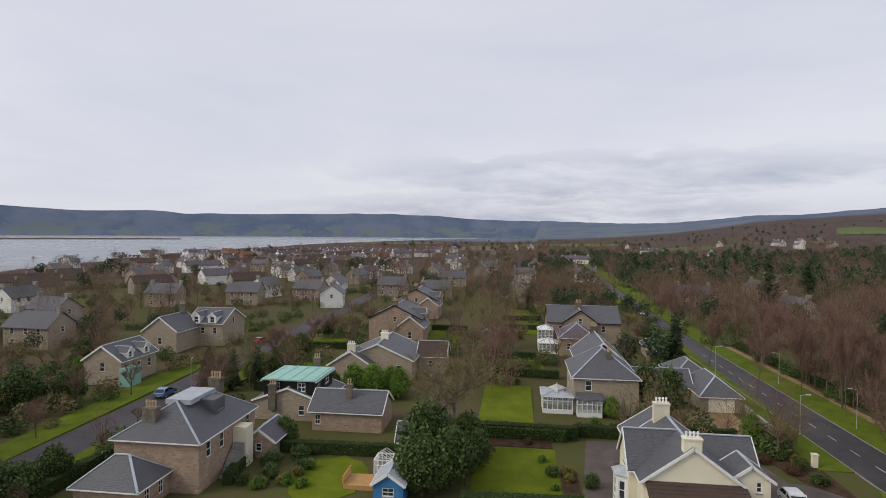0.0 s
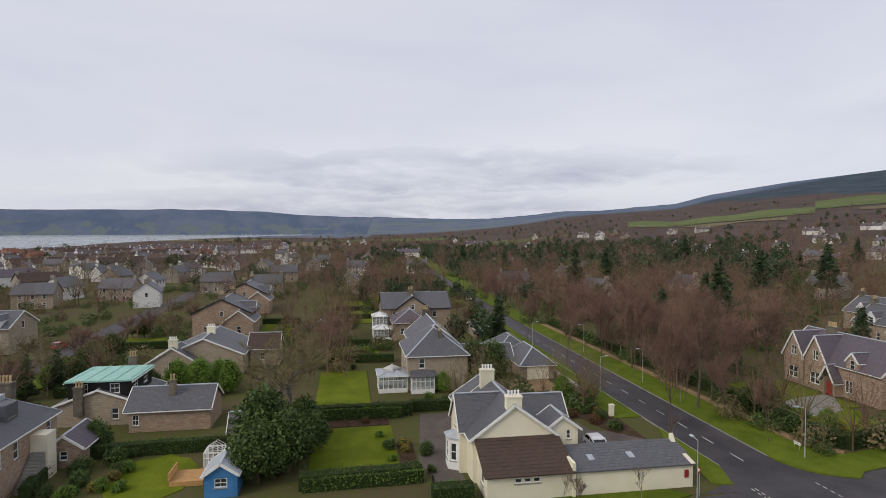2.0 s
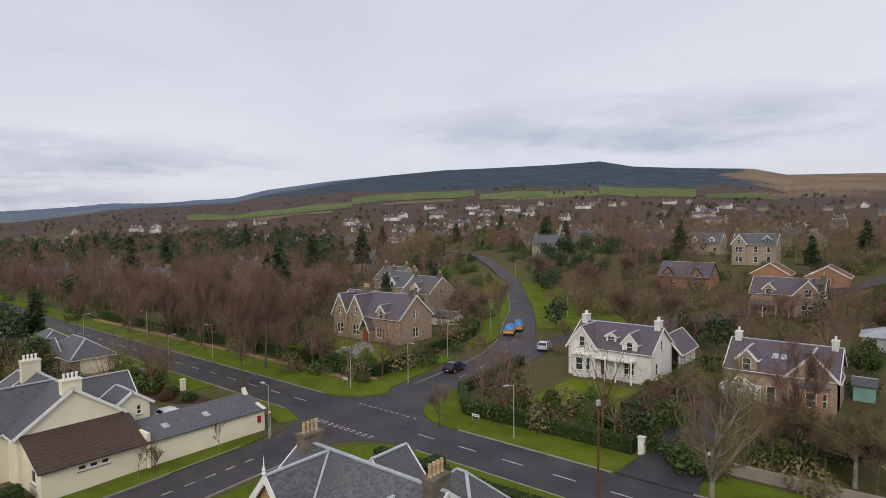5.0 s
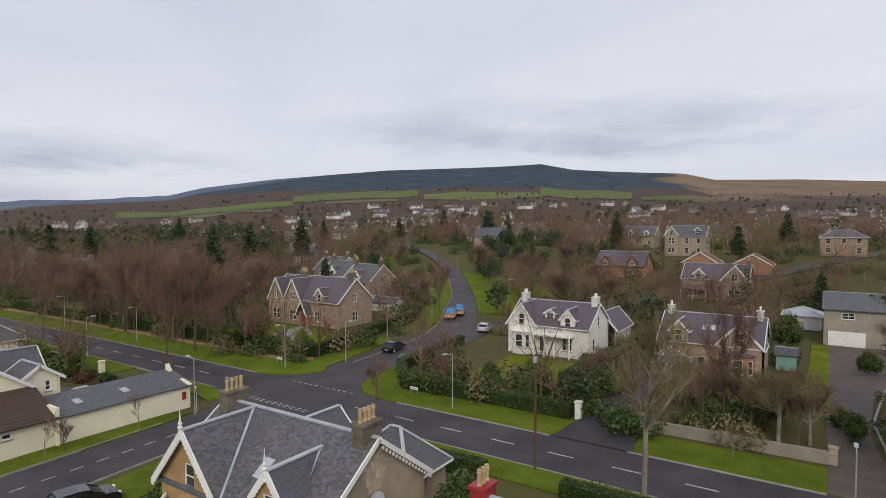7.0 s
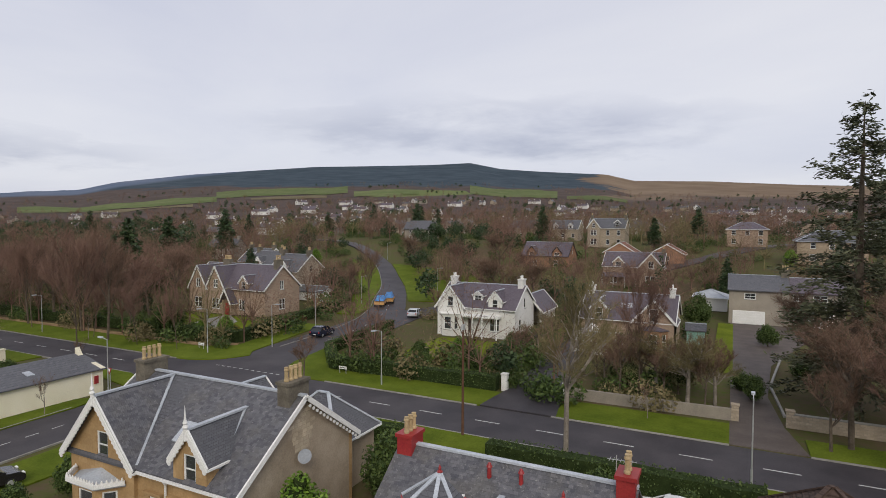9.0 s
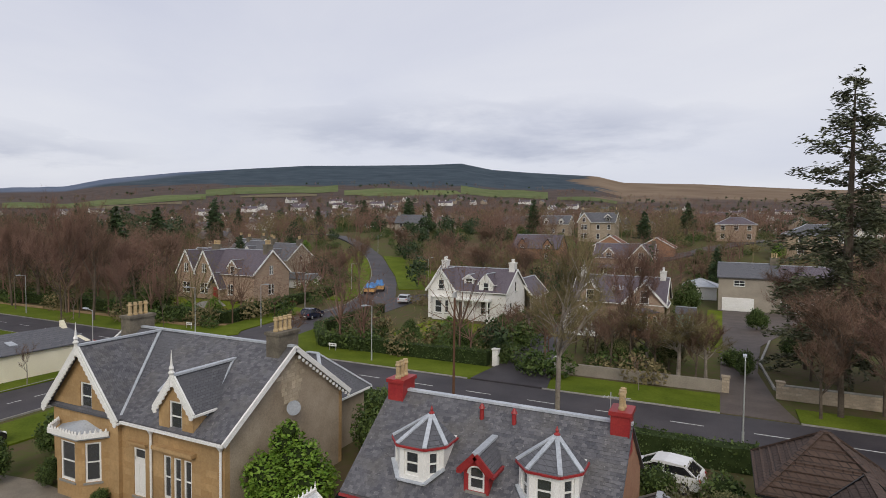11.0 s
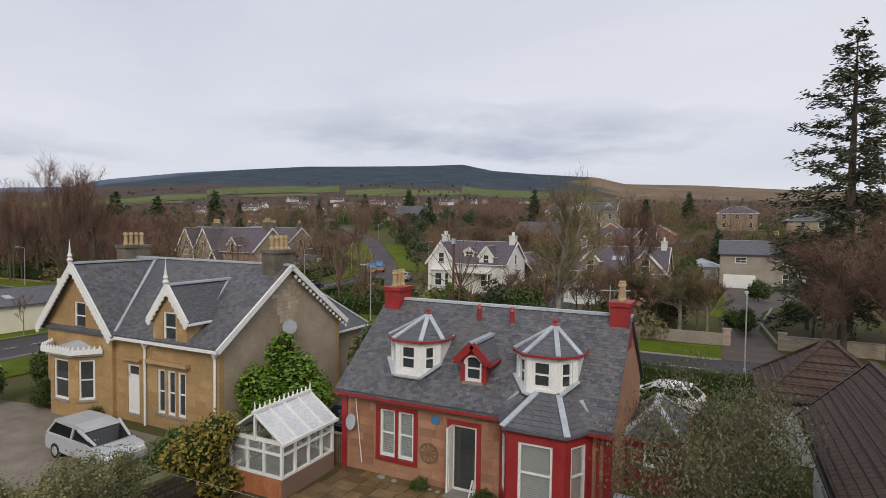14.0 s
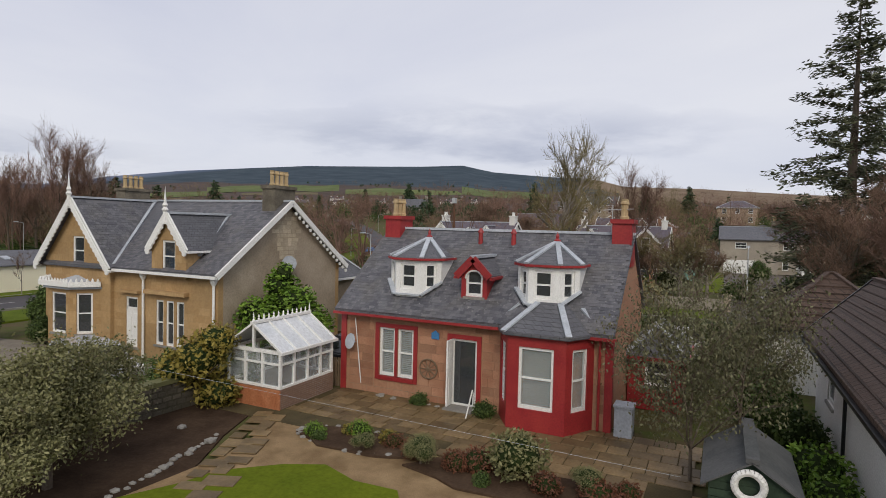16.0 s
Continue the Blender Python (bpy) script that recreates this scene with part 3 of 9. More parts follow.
# verges north of the street
verge("grass_verge", [(-45.4 + 7, Y1), (-19.6, Y1), (-18.8, Y1 + 0.6), (-18.8, 51.6), (-38, 51.6), (-43.5, 56), (-46, 62), (-47.6, 70), (-47.9, 75), (-47.0, 62), (-45.4, Y1 + 7), *corner(-45.4, Y1, 1, 1)[1:-1][::1][::-1]])
verge("grass_verge", [(-12.6, Y1), (1.0, Y1), (1.0, 52.0), (-12.6, 52.0)])
verge("grass_verge", [(6.2, Y1), (120, Y1), (120, 50.6), (6.2, 50.6)])
verge("grass_verge", [(-620, Y1 + 6.4 * 2.5), (-150, Y1), (-150, 51.5), (-620, 78)])
verge("grass_verge", [(-150, Y1), (-59, Y1), (-62, 53.0), (-150, 51.5)])
verge("grass_verge", [(-59, Y1), *corner(-52.0, Y1, -1, 1)[1:-1], (-53.6, Y1 + 7), (-58, 55.5), (-62, 53.0)])
verge("grass_verge", [(-53.6, Y1 + 7), (-57.5, 73), (-61.5, 73), (-58, 55.5)])
verge("grass_verge", [(-59.0, 84), (-62, 94), (-69.5, 106), (-82.6, 130), (-106, 162), (-114, 160), (-92, 131), (-77, 108), (-67, 94), (-63, 84)])
verge("grass_verge", [(-60, 104.5), (-73.5, 126), (-95, 155), (-60, 146), (-46, 124), (-50, 108)])
# verges south of the street
verge("grass_verge", [(-43.6 + 7, Y0), *corner(-43.6, Y0, 1, -1)[1:-1], (-43.2, Y0 - 7), (-41.8, 10), (-38.0, 10), (-38.5, 36.8), (120, 36.8), (120, Y0)], label="bright green mown grass verge")
verge("grass_verge", [(-53.2, 31.5), (-51.6, 33), (-50.8, 30), (-49.6, 8), (-49.0, -20), (-52.8, -20), (-52.8, 14), (-53.2, 20)])
verge("grass_verge", [(-57.5, Y0), (-53.0, Y0 - 1.5), (-53.6, 36.4), (-60, 37.6), (-64.5, 38.0), (-70, Y0)])
verge("grass_verge", [(-74, Y0), (-620, Y0 + 16), (-620, 46), (-150, 37), (-74, 36)])
# verges of the lower street
verge("grass_verge", [(-12, -48.6), (-60, -50.6), (-118, -53), (-118, -48), (-60, -46), (-12, -45)])
verge("grass_verge", [(-12, -55.6), (-60, -57.4), (-118, -60.4), (-118, -66), (-60, -62), (-12, -60)])


def kerb_line(pts, off):
    bm = bm_new()
    ribbon(bm, pts, 0.07, -0.2, 0.115, off)
    solo("kerb", bm, M["kerb"], "low grey stone kerb along the street", "kerb", "structure")


kerb_line([(-36.6, STREET_Y), (-19.5, STREET_Y)], 3.5)
kerb_line([(-12.6, STREET_Y), (1, STREET_Y)], 3.5)
kerb_line([(6.2, STREET_Y), (120, STREET_Y)], 3.5)
kerb_line([(-150, STREET_Y), (-59, STREET_Y)], 3.5)
kerb_line([(-36.6, STREET_Y), (120, STREET_Y)], -3.5)
kerb_line([(-150, STREET_Y), (-57.5, STREET_Y)], -3.5)
kerb_line([c for c in CROSS if c[1] < 31], 3.55)
kerb_line([c for c in CROSS if c[1] < 31], -3.4)
kerb_line([c for c in CROSS if c[1] > 56 and c[1] < 160], 3.45)
# road paint
bm = bm_new()
x = -140.0
while x < 60:
    if not -57 < x < -43:
        box(bm, x, x + 2.2, STREET_Y - 0.06, STREET_Y + 0.06, 0.014, 0.018)
    x += 5.3
for k in range(11):
    box(bm, -52 + k * 0.9, -51.5 + k * 0.9, STREET_Y - 3.5, STREET_Y - 3.38, 0.02, 0.024)
    box(bm, -52.2 + k * 0.9, -51.7 + k * 0.9, STREET_Y + 3.38, STREET_Y + 3.5, 0.02, 0.024)
    box(bm, -52 + k * 0.9, -51.5 + k * 0.9, STREET_Y - 3.9, STREET_Y - 3.78, 0.02, 0.024)
for k in range(7):
    a, c = CROSS[26 + k * 2], CROSS[27 + k * 2]
    strip(bm, (*a, 0.02), (a[0] * 0.4 + c[0] * 0.6, a[1] * 0.4 + c[1] * 0.6, 0.02), 0.1, 0.002)
for k in range(14):
    y = 4 + k * 2.0
    if y < 30:
        strip(bm, (-45.7 - y * 0.06, y, 0.02), (-45.76 - y * 0.06, y + 1.0, 0.02), 0.1, 0.002)
solo("road_marking", bm, M["line"], "worn white centre dashes and give-way lines", "road marking", "structure")


# ---- houses ----
SIDES = {"S": 0, "E": 90, "N": 180, "W": 270}
WINDOW_MESH = {}


def window_meshes(w, h, style):
    """Frame, glass and sill of a window; it looks to -y, its middle at the wall's face."""
    key = (round(w, 2), round(h, 2), style)
    if key not in WINDOW_MESH:
        bm = bm_new()
        f, d0, d1 = 0.09, 0.05, 0.14
        for x0, x1, z0, z1 in ((-w / 2, -w / 2 + f, -h / 2, h / 2), (w / 2 - f, w / 2, -h / 2, h / 2), (-w / 2 + f, w / 2 - f, h / 2 - f, h / 2), (-w / 2 + f, w / 2 - f, -h / 2, -h / 2 + f * 1.3)):
            box(bm, x0, x1, d0, d1, z0, z1)
        if style != "plain":
            box(bm, -w / 2 + f, w / 2 - f, d0 + 0.01, d1 - 0.01, -0.03, 0.03)
        if style == "bars":
            box(bm, -0.02, 0.02, d0 + 0.02, d1 - 0.02, -h / 2 + f, h / 2 - f)
        if style in ("pair", "pair_clear"):
            box(bm, -0.06, 0.06, d0 - 0.02, d1, -h / 2 + f, h / 2 - f)
        frame_me = mesh_of("window_frame", bm, M["white"])
        bm = bm_new()
        box(bm, -w / 2 + f, w / 2 - f, 0.095, 0.105, -h / 2 + f, h / 2 - f)
        pane_me = mesh_of("pane", bm, M["glazing" if style in ("pair_clear", "clear") else "glass"])
        bm = bm_new()
        box(bm, -w / 2 - 0.08, w / 2 + 0.08, -0.06, 0.1, -h / 2 - 0.1, -h / 2 - 0.002)
        sill_me = mesh_of("sill", bm, M["kerb"])
        WINDOW_MESH[key] = (frame_me, pane_me, sill_me)
    return WINDOW_MESH[key]


def far_window(parent, x, y, z, w, h, rz):
    """A window of a distant house: frame and pane in one mesh."""
    o = ORIGIN[parent.name]
    key = ("far", w, h)
    if key not in WINDOW_MESH:
        bm = bm_new()
        xs, zs = (-w / 2, -w / 2 + 0.09, w / 2 - 0.09, w / 2), (-h / 2, -h / 2 + 0.1, -0.04, 0.04, h / 2 - 0.09, h / 2)
        grid = [[bm.verts.new((u, -0.05, v)) for v in zs] for u in xs]
        for i in range(3):
            for j in range(5):
                if i == 1 and j in (1, 3):
                    # the pane lies back from the frame
                    front = [grid[1][j], grid[2][j], grid[2][j + 1], grid[1][j + 1]]
                    back = [bm.verts.new((q.co.x, 0.0, q.co.z)) for q in front]
                    for k in range(4):
                        bm.faces.new((front[k], front[(k + 1) % 4], back[(k + 1) % 4], back[k]))
                    bm.faces.new(back).material_index = 1
                else:
                    bm.faces.new((grid[i][j], grid[i + 1][j], grid[i + 1][j + 1], grid[i][j + 1]))
        rim = [grid[i][0] for i in range(4)] + [grid[3][j] for j in range(1, 6)] + [grid[i][5] for i in (2, 1, 0)] + [grid[0][j] for j in (4, 3, 2, 1)]
        rear = [bm.verts.new((q.co.x, 0.05, q.co.z)) for q in rim]
        for k in range(len(rim)):
            bm.faces.new((rim[k], rear[k], rear[(k + 1) % len(rim)], rim[(k + 1) % len(rim)]))
        bm.faces.new(rear[::-1])
        WINDOW_MESH[key] = mesh_of("window", bm, M["white"])
        WINDOW_MESH[key].materials.append(M["glass"])
    win = new("window", WINDOW_MESH[key])
    win.parent = parent
    win.matrix_basis = pose(x - o.x, y - o.y, z - o.z, 0, 0, rz)


def place_window(parent, x, y, z, w, h, rz, style="sash", sill=True, name="window"):
    o = ORIGIN[parent.name]
    fm, pm, sm = window_meshes(w, h, style)
    win = new(name, fm)
    win.parent = parent
    win.matrix_basis = pose(x - o.x, y - o.y, z - o.z, 0, 0, rz)
    p = new("pane", pm)
    p.parent = win
    p.visible_shadow = False
    if sill and style not in ("clear", "pair_clear", "clear_frame"):
        s = new("sill", sm)
        s.parent = win
    return win


def panel(parent, p0, p1, outline, holes, material, thick=0.3, name="wall", label=""):
    """An upright wall from p0 to p1 in the plan (its face to the right of that way). outline and holes: (along, up)."""
    p0, p1 = Vector((*p0, 0)), Vector((*p1, 0))
    u = (p1 - p0).normalized()
    inward = Vector((-u.y, u.x, 0))
    bm = bm_new()
    edges = []
    for loop in (outline, *holes):
        vs = [bm.verts.new(p0 + u * a + Vector((0, 0, h))) for a, h in loop]
        edges += [bm.edges.new((vs[k], vs[(k + 1) % len(vs)])) for k in range(len(vs))]
    bmesh.ops.triangle_fill(bm, edges=edges, use_beauty=True, use_dissolve=False)
    got = bmesh.ops.extrude_face_region(bm, geom=bm.faces[:])
    bmesh.ops.translate(bm, vec=inward * thick, verts=[g for g in got["geom"] if isinstance(g, bmesh.types.BMVert)])
    return part(name, bm, material, parent, label)


def wall_with(parent, p0, p1, z0, eave, material, wins=(), apex=None, thick=0.3, name="wall", at=None):
    """A wall with window openings; apex: height of a gable over its middle (or over at, along the wall). wins: (along, middle height, w, h, style)."""
    length = (Vector(p1) - Vector(p0)).length
    mid = length / 2 if at is None else at
    out = [(0, z0), (length, z0), (length, eave), *([(mid, apex)] if apex else []), (0, eave)]
    holes = [[(a - w / 2, z - h / 2), (a + w / 2, z - h / 2), (a + w / 2, z + h / 2), (a - w / 2, z + h / 2)] for a, z, w, h, *_ in wins]
    ob = panel(parent, p0, p1, out, holes, material, thick, name)
    d = (Vector(p1) - Vector(p0)).normalized()
    rz = math.degrees(math.atan2(d.y, d.x))
    for a, z, w, h, *style in wins:
        p = Vector(p0) + d * a
        place_window(parent, p.x, p.y, z, w, h, rz, style[0] if style else "sash")
    return ob


def gable_roof(parent, x0, x1, y0, y1, eave, ridge, axis, material, over=0.35, verge_over=0.25, thick=0.14, trim="white", ridge_mat="lead"):
    """Two slopes with thickness, a ridge capping and bargeboards at the open ends."""
    if axis == "x":
        run, mid, half = (x0 - verge_over, x1 + verge_over), (y0 + y1) / 2, (y1 - y0) / 2
    else:
        run, mid, half = (y0 - verge_over, y1 + verge_over), (x0 + x1) / 2, (x1 - x0) / 2
    slope = (ridge - eave) / half
    low = eave - slope * over

    def pt(a, across, z):
        return (a, mid + across, z) if axis == "x" else (mid + across, a, z)

    for s in (-1, 1):
        bm = bm_new()
        prism(bm, [pt(run[0], 0, ridge + thick), pt(run[0], s * (half + over), low + thick), pt(run[0], s * (half + over), low), pt(run[0], 0, ridge)],
              Vector(pt(run[1], 0, 0)) - Vector(pt(run[0], 0, 0)))
        part("roof", bm, material, parent)
    bm = bm_new()
    strip(bm, pt(run[0], 0, ridge + thick + 0.02), pt(run[1], 0, ridge + thick + 0.02), 0.26, 0.05)
    part("ridge", bm, M[ridge_mat], parent)
    if trim:
        for a in run:
            bm = bm_new()
            for s in (-1, 1):
                strip(bm, pt(a, 0, ridge + thick * 0.5), pt(a, s * (half + over), low + thick * 0.5), 0.09, 0.13)
            part("bargeboard", bm, M[trim], parent)
        for s in (-1, 1):
            bm = bm_new()
            a, c = pt(run[0], s * (half + over + 0.05), low + 0.0), pt(run[1], s * (half + over + 0.05), low + 0.0)
            strip(bm, a, c, 0.11, 0.05)
            part("gutter", bm, M[trim], parent)


def hip_roof(parent, x0, x1, y0, y1, eave, ridge, material, over=0.35, trim="white", inset=None, flat=None, cap="lead"):
    """Four slopes; inset: how far the ridge stops short of the short ends. flat: half size of a flat top."""
    X0, X1, Y0_, Y1_ = x0 - over, x1 + over, y0 - over, y1 + over
    cx, cy = (x0 + x1) / 2, (y0 + y1) / 2
    long_x = (X1 - X0) >= (Y1_ - Y0_)
    half = min(X1 - X0, Y1_ - Y0_) / 2
    ins = half if inset is None else inset
    lo, th = eave - 0.12, 0.1
    base = [(X0, Y0_), (X1, Y0_), (X1, Y1_), (X0, Y1_)]
    if long_x:
        r0, r1 = (X0 + ins, cy), (X1 - ins, cy)
        groups = [((0, 1), (r1, r0)), ((1, 2), (r1,)), ((2, 3), (r0, r1)), ((3, 0), (r0,))]
    else:
        r0, r1 = (cx, Y0_ + ins), (cx, Y1_ - ins)
        groups = [((0, 1), (r0,)), ((1, 2), (r1, r0)), ((2, 3), (r1,)), ((3, 0), (r0, r1))]
    bm = bm_new()
    for (a, c), tops in groups:
        bm.faces.new([bm.verts.new((*base[a], lo)), bm.verts.new((*base[c], lo)), *[bm.verts.new((*t, ridge)) for t in tops]])
    bm.faces.new([bm.verts.new((*p, lo - th)) for p in base][::-1])
    for k in range(4):
        a, c = base[k], base[(k + 1) % 4]
        bm.faces.new([bm.verts.new((*a, lo - th)), bm.verts.new((*c, lo - th)), bm.verts.new((*c, lo)), bm.verts.new((*a, lo))])
    bmesh.ops.remove_doubles(bm, verts=bm.verts, dist=0.001)
    part("roof", bm, material, parent)
    bm = bm_new()
    if (Vector(r0) - Vector(r1)).length > 0.1:
        strip(bm, (*r0, ridge + 0.02), (*r1, ridge + 0.02), 0.25, 0.04)
    for k, p in enumerate(base):
        e = r0 if (Vector(p) - Vector(r0)).length < (Vector(p) - Vector(r1)).length else r1
        strip(bm, (*p, lo + 0.02), (*e, ridge + 0.02), 0.22, 0.04)
    part("ridge", bm, M[cap], parent)
    if trim:
        bm = bm_new()
        for k in range(4):
            a, c = Vector(base[k]), Vector(base[(k + 1) % 4])
            strip(bm, (*a, lo - 0.06), (*c, lo - 0.06), 0.12, 0.06)
        part("gutter", bm, M[trim], parent)


def block(parent, x0, x1, y0, y1, eave, wall, wins=None, gable=None, skip="", thick=0.3, z0=0.0, mats=None):
    """Four walls. gable: (axis, ridge). wins: side -> list of (place along x or y in the world, middle height, w, h, style)."""
    wins, mats = wins or {}, mats or {}
    ends = {"S": ((x0, y0), (x1, y0)), "E": ((x1, y0 + thick), (x1, y1 - thick)), "N": ((x1, y1), (x0, y1)), "W": ((x0, y1 - thick), (x0, y0 + thick))}
    for s, (p0, p1) in ends.items():
        if s in skip:
            continue
        rows = []
        for a, z, w, h, *st in wins.get(s, ()):
            along = {"S": a - x0, "N": x1 - a, "E": a - y0 - thick, "W": y1 - thick - a}[s]
            rows.append((along, z, w, h, *st))
        apex = None
        e = eave
        if gable and ((gable[0] == "x" and s in "EW") or (gable[0] == "y" and s in "SN")):
            apex = gable[1]
            if s in "EW":
                e = eave + (apex - eave) * thick / ((y1 - y0) / 2)
        wall_with(parent, p0, p1, z0, e, mats.get(s, wall), rows, apex, thick)


def gabled(parent, x0, x1, y0, y1, eave, ridge, axis, wall, roof, wins=None, skip="", mats=None, **kw):
    block(parent, x0, x1, y0, y1, eave, wall, wins, (axis, ridge), skip, mats=mats)
    gable_roof(parent, x0, x1, y0, y1, eave, ridge, axis, roof, **kw)


def hipped(parent, x0, x1, y0, y1, eave, ridge, wall, roof, wins=None, skip="", mats=None, **kw):
    block(parent, x0, x1, y0, y1, eave, wall, wins, None, skip, mats=mats)
    hip_roof(parent, x0, x1, y0, y1, eave, ridge, roof, **kw)


POT = {}


def chimney(parent, x, y, w, d, z0, z1, pots=3, mat="soot_stone", pot="pot", pot_h=0.75):
    bm = bm_new()
    box(bm, x - w / 2, x + w / 2, y - d / 2, y + d / 2, z0, z1 - 0.16)
    box(bm, x - w / 2 - 0.07, x + w / 2 + 0.07, y - d / 2 - 0.07, y + d / 2 + 0.07, z1 - 0.16, z1)
    stack = part("chimney", bm, M[mat], parent)
    along = w >= d
    if (pot, pot_h) not in POT:
        b2 = bm_new()
        lathe(b2, 0, 0, [(0.13, -0.02), (0.14, 0.08), (0.105, 0.14), (0.10, pot_h * 0.72), (0.14, pot_h * 0.76), (0.13, pot_h * 0.84), (0.105, pot_h * 0.9), (0.115, pot_h)], 9)
        POT[(pot, pot_h)] = mesh_of("chimney_pot", b2, M[pot])
    o = ORIGIN[parent.name]
    for k in range(pots):
        t = (k - (pots - 1) / 2) * min(0.34, (max(w, d) - 0.1) / max(pots, 1))
        p = new("chimney_pot", POT[(pot, pot_h)])
        p.parent = stack
        p.location = (x + (t if along else 0) - o.x, y + (0 if along else t) - o.y, z1 - o.z)
    return stack


def dormer(parent, side, c, front, w, z0, eave, apex, back, wall, roof, win=None, trim="white", style="sash"):
    """A gabled dormer. side: the way it looks; c: its middle along the wall; front, back: places across."""
    if side in "SN":
        x0, x1 = c - w / 2, c + w / 2
        y0, y1 = min(front, back), max(front, back)
        block(parent, x0, x1, y0, y1, eave, wall, {side: [(c, *(win or ((z0 + eave) / 2 + 0.15, w * 0.55, (eave - z0) * 0.85)), style)]}, ("y", apex), "N" if side == "S" else "S", 0.12, z0)
        gable_roof(parent, x0, x1, y0, y1, eave, apex, "y", roof, 0.15, 0.15, 0.08, trim)
    else:
        y0, y1 = c - w / 2, c + w / 2
        x0, x1 = min(front, back), max(front, back)
        block(parent, x0, x1, y0, y1, eave, wall, {side: [(c, *(win or ((z0 + eave) / 2 + 0.15, w * 0.55, (eave - z0) * 0.85)), style)]}, ("x", apex), "W" if side == "E" else "E", 0.12, z0)
        gable_roof(parent, x0, x1, y0, y1, eave, apex, "x", roof, 0.15, 0.15, 0.08, trim)


def canted(parent, cx, y, half, depth, z0, z1, wall, wins=True, win=(1.7, 2.0), roof=None, roof_top=0.6, front=0.55, top_mat="lead", flip=1, label="", back=0.0, style="sash", o=0.18, widest=(1.15, 0.7)):
    """A bay that stands out towards -y (flip 1): a front face and two slanting cheeks, each with a window."""
    f = half * front
    pts = [(cx - half, y), (cx - f, y - depth * flip), (cx + f, y - depth * flip), (cx + half, y)]
    zc, h = win
    for k in range(3):
        p0, p1 = pts[k], pts[k + 1]
        length = (Vector(p1) - Vector(p0)).length
        w = min(length - 0.24, widest[0] if k == 1 else widest[1])
        wall_with(parent, p0, p1, z0, z1, wall, [(length / 2, zc, w, h, style)] if wins else (), None, 0.14, "bay_wall")
    bm = bm_new()
    eav = [(cx - half - o, y + back, z1), (cx - half - o, y, z1), (cx - f - o * 0.6, y - depth - o, z1), (cx + f + o * 0.6, y - depth - o, z1), (cx + half + o, y, z1), (cx + half + o, y + back, z1)]
    tops = [(cx, y + 0.15 + back, z1 + roof_top)]
    ev = [bm.verts.new(p) for p in eav]
    lo = [bm.verts.new((p[0], p[1], p[2] - 0.1)) for p in eav]
    t = bm.verts.new(tops[0])
    for k in range(5):
        bm.faces.new((ev[k], ev[k + 1], t))
        bm.faces.new((lo[k], lo[k + 1], ev[k + 1], ev[k]))
    bm.faces.new((ev[5], ev[0], t))
    bm.faces.new(lo[::-1])
    part("bay_roof", bm, roof or M["lead"], parent, label)
    return eav, tops[0]


def villa(name, label, x0, x1, y0, y1, category="house", group="villas of the town"):
    return thing(name, label, category, (x0 + x1) / 2, (y0 + y1) / 2, 0, group)


def row(xs, z, w, h, style="sash"):
    return [(x, z, w, h, style) for x in xs]


# ---- the red-trimmed sandstone cottage ----
red = villa("cottage", "red sandstone cottage with slate roof and two white bay dormers", -12.4, -2.2, 18.6, 25.9)
block(red, -12.58, -2.2, 18.6, 25.9, 3.42, M["red_stone"], {"S": [(-10.5, 1.72, 0.68, 1.85, "clear"), (-9.7, 1.72, 0.68, 1.85, "clear"), (-7.3, 1.3, 1.0, 2.45, "plain")]}, ("x", 6.3))
gable_roof(red, -12.58, -2.2, 18.6, 25.9, 3.42, 6.3, "x", M["slate"], 0.35, 0.12, 0.1, None)


def surround(parent, x, y, z, w, h, t=0.16, mat="red_paint", foot=True):
    """Painted margins round an opening, standing proud of the wall."""
    bm = bm_new()
    box(bm, x - w / 2 - t, x - w / 2, y - 0.04, y + 0.12, z - h / 2 - (t if foot else 0), z + h / 2 + t)
    box(bm, x + w / 2, x + w / 2 + t, y - 0.04, y + 0.12, z - h / 2 - (t if foot else 0), z + h / 2 + t)
    box(bm, x - w / 2, x + w / 2, y - 0.04, y + 0.12, z + h / 2, z + h / 2 + t)
    if foot:
        box(bm, x - w / 2, x + w / 2, y - 0.06, y + 0.12, z - h / 2 - t, z - h / 2)
    return part("surround", bm, M[mat], parent)


surround(red, -10.1, 18.6, 1.72, 1.5, 1.85)
bm = bm_new()
box(bm, -10.155, -10.045, 18.56, 18.75, 0.8, 2.65)
part("mullion", bm, M["red_paint"], red)
surround(red, -7.3, 18.6, 1.3, 1.0, 2.45, foot=False)
for x in (-12.47, -2.27):
    bm = bm_new()
    box(bm, x - 0.12, x + 0.12, 18.55, 18.8, 0, 3.3)
    part("corner_strip", bm, M["red_paint"], red)
bm = bm_new()
box(bm, -12.72, -2.0, 18.17, 18.29, 3.06, 3.15)
box(bm, -12.6, -2.1, 18.5, 18.6, 3.1, 3.3)
part("gutter", bm, M["red_paint"], red)


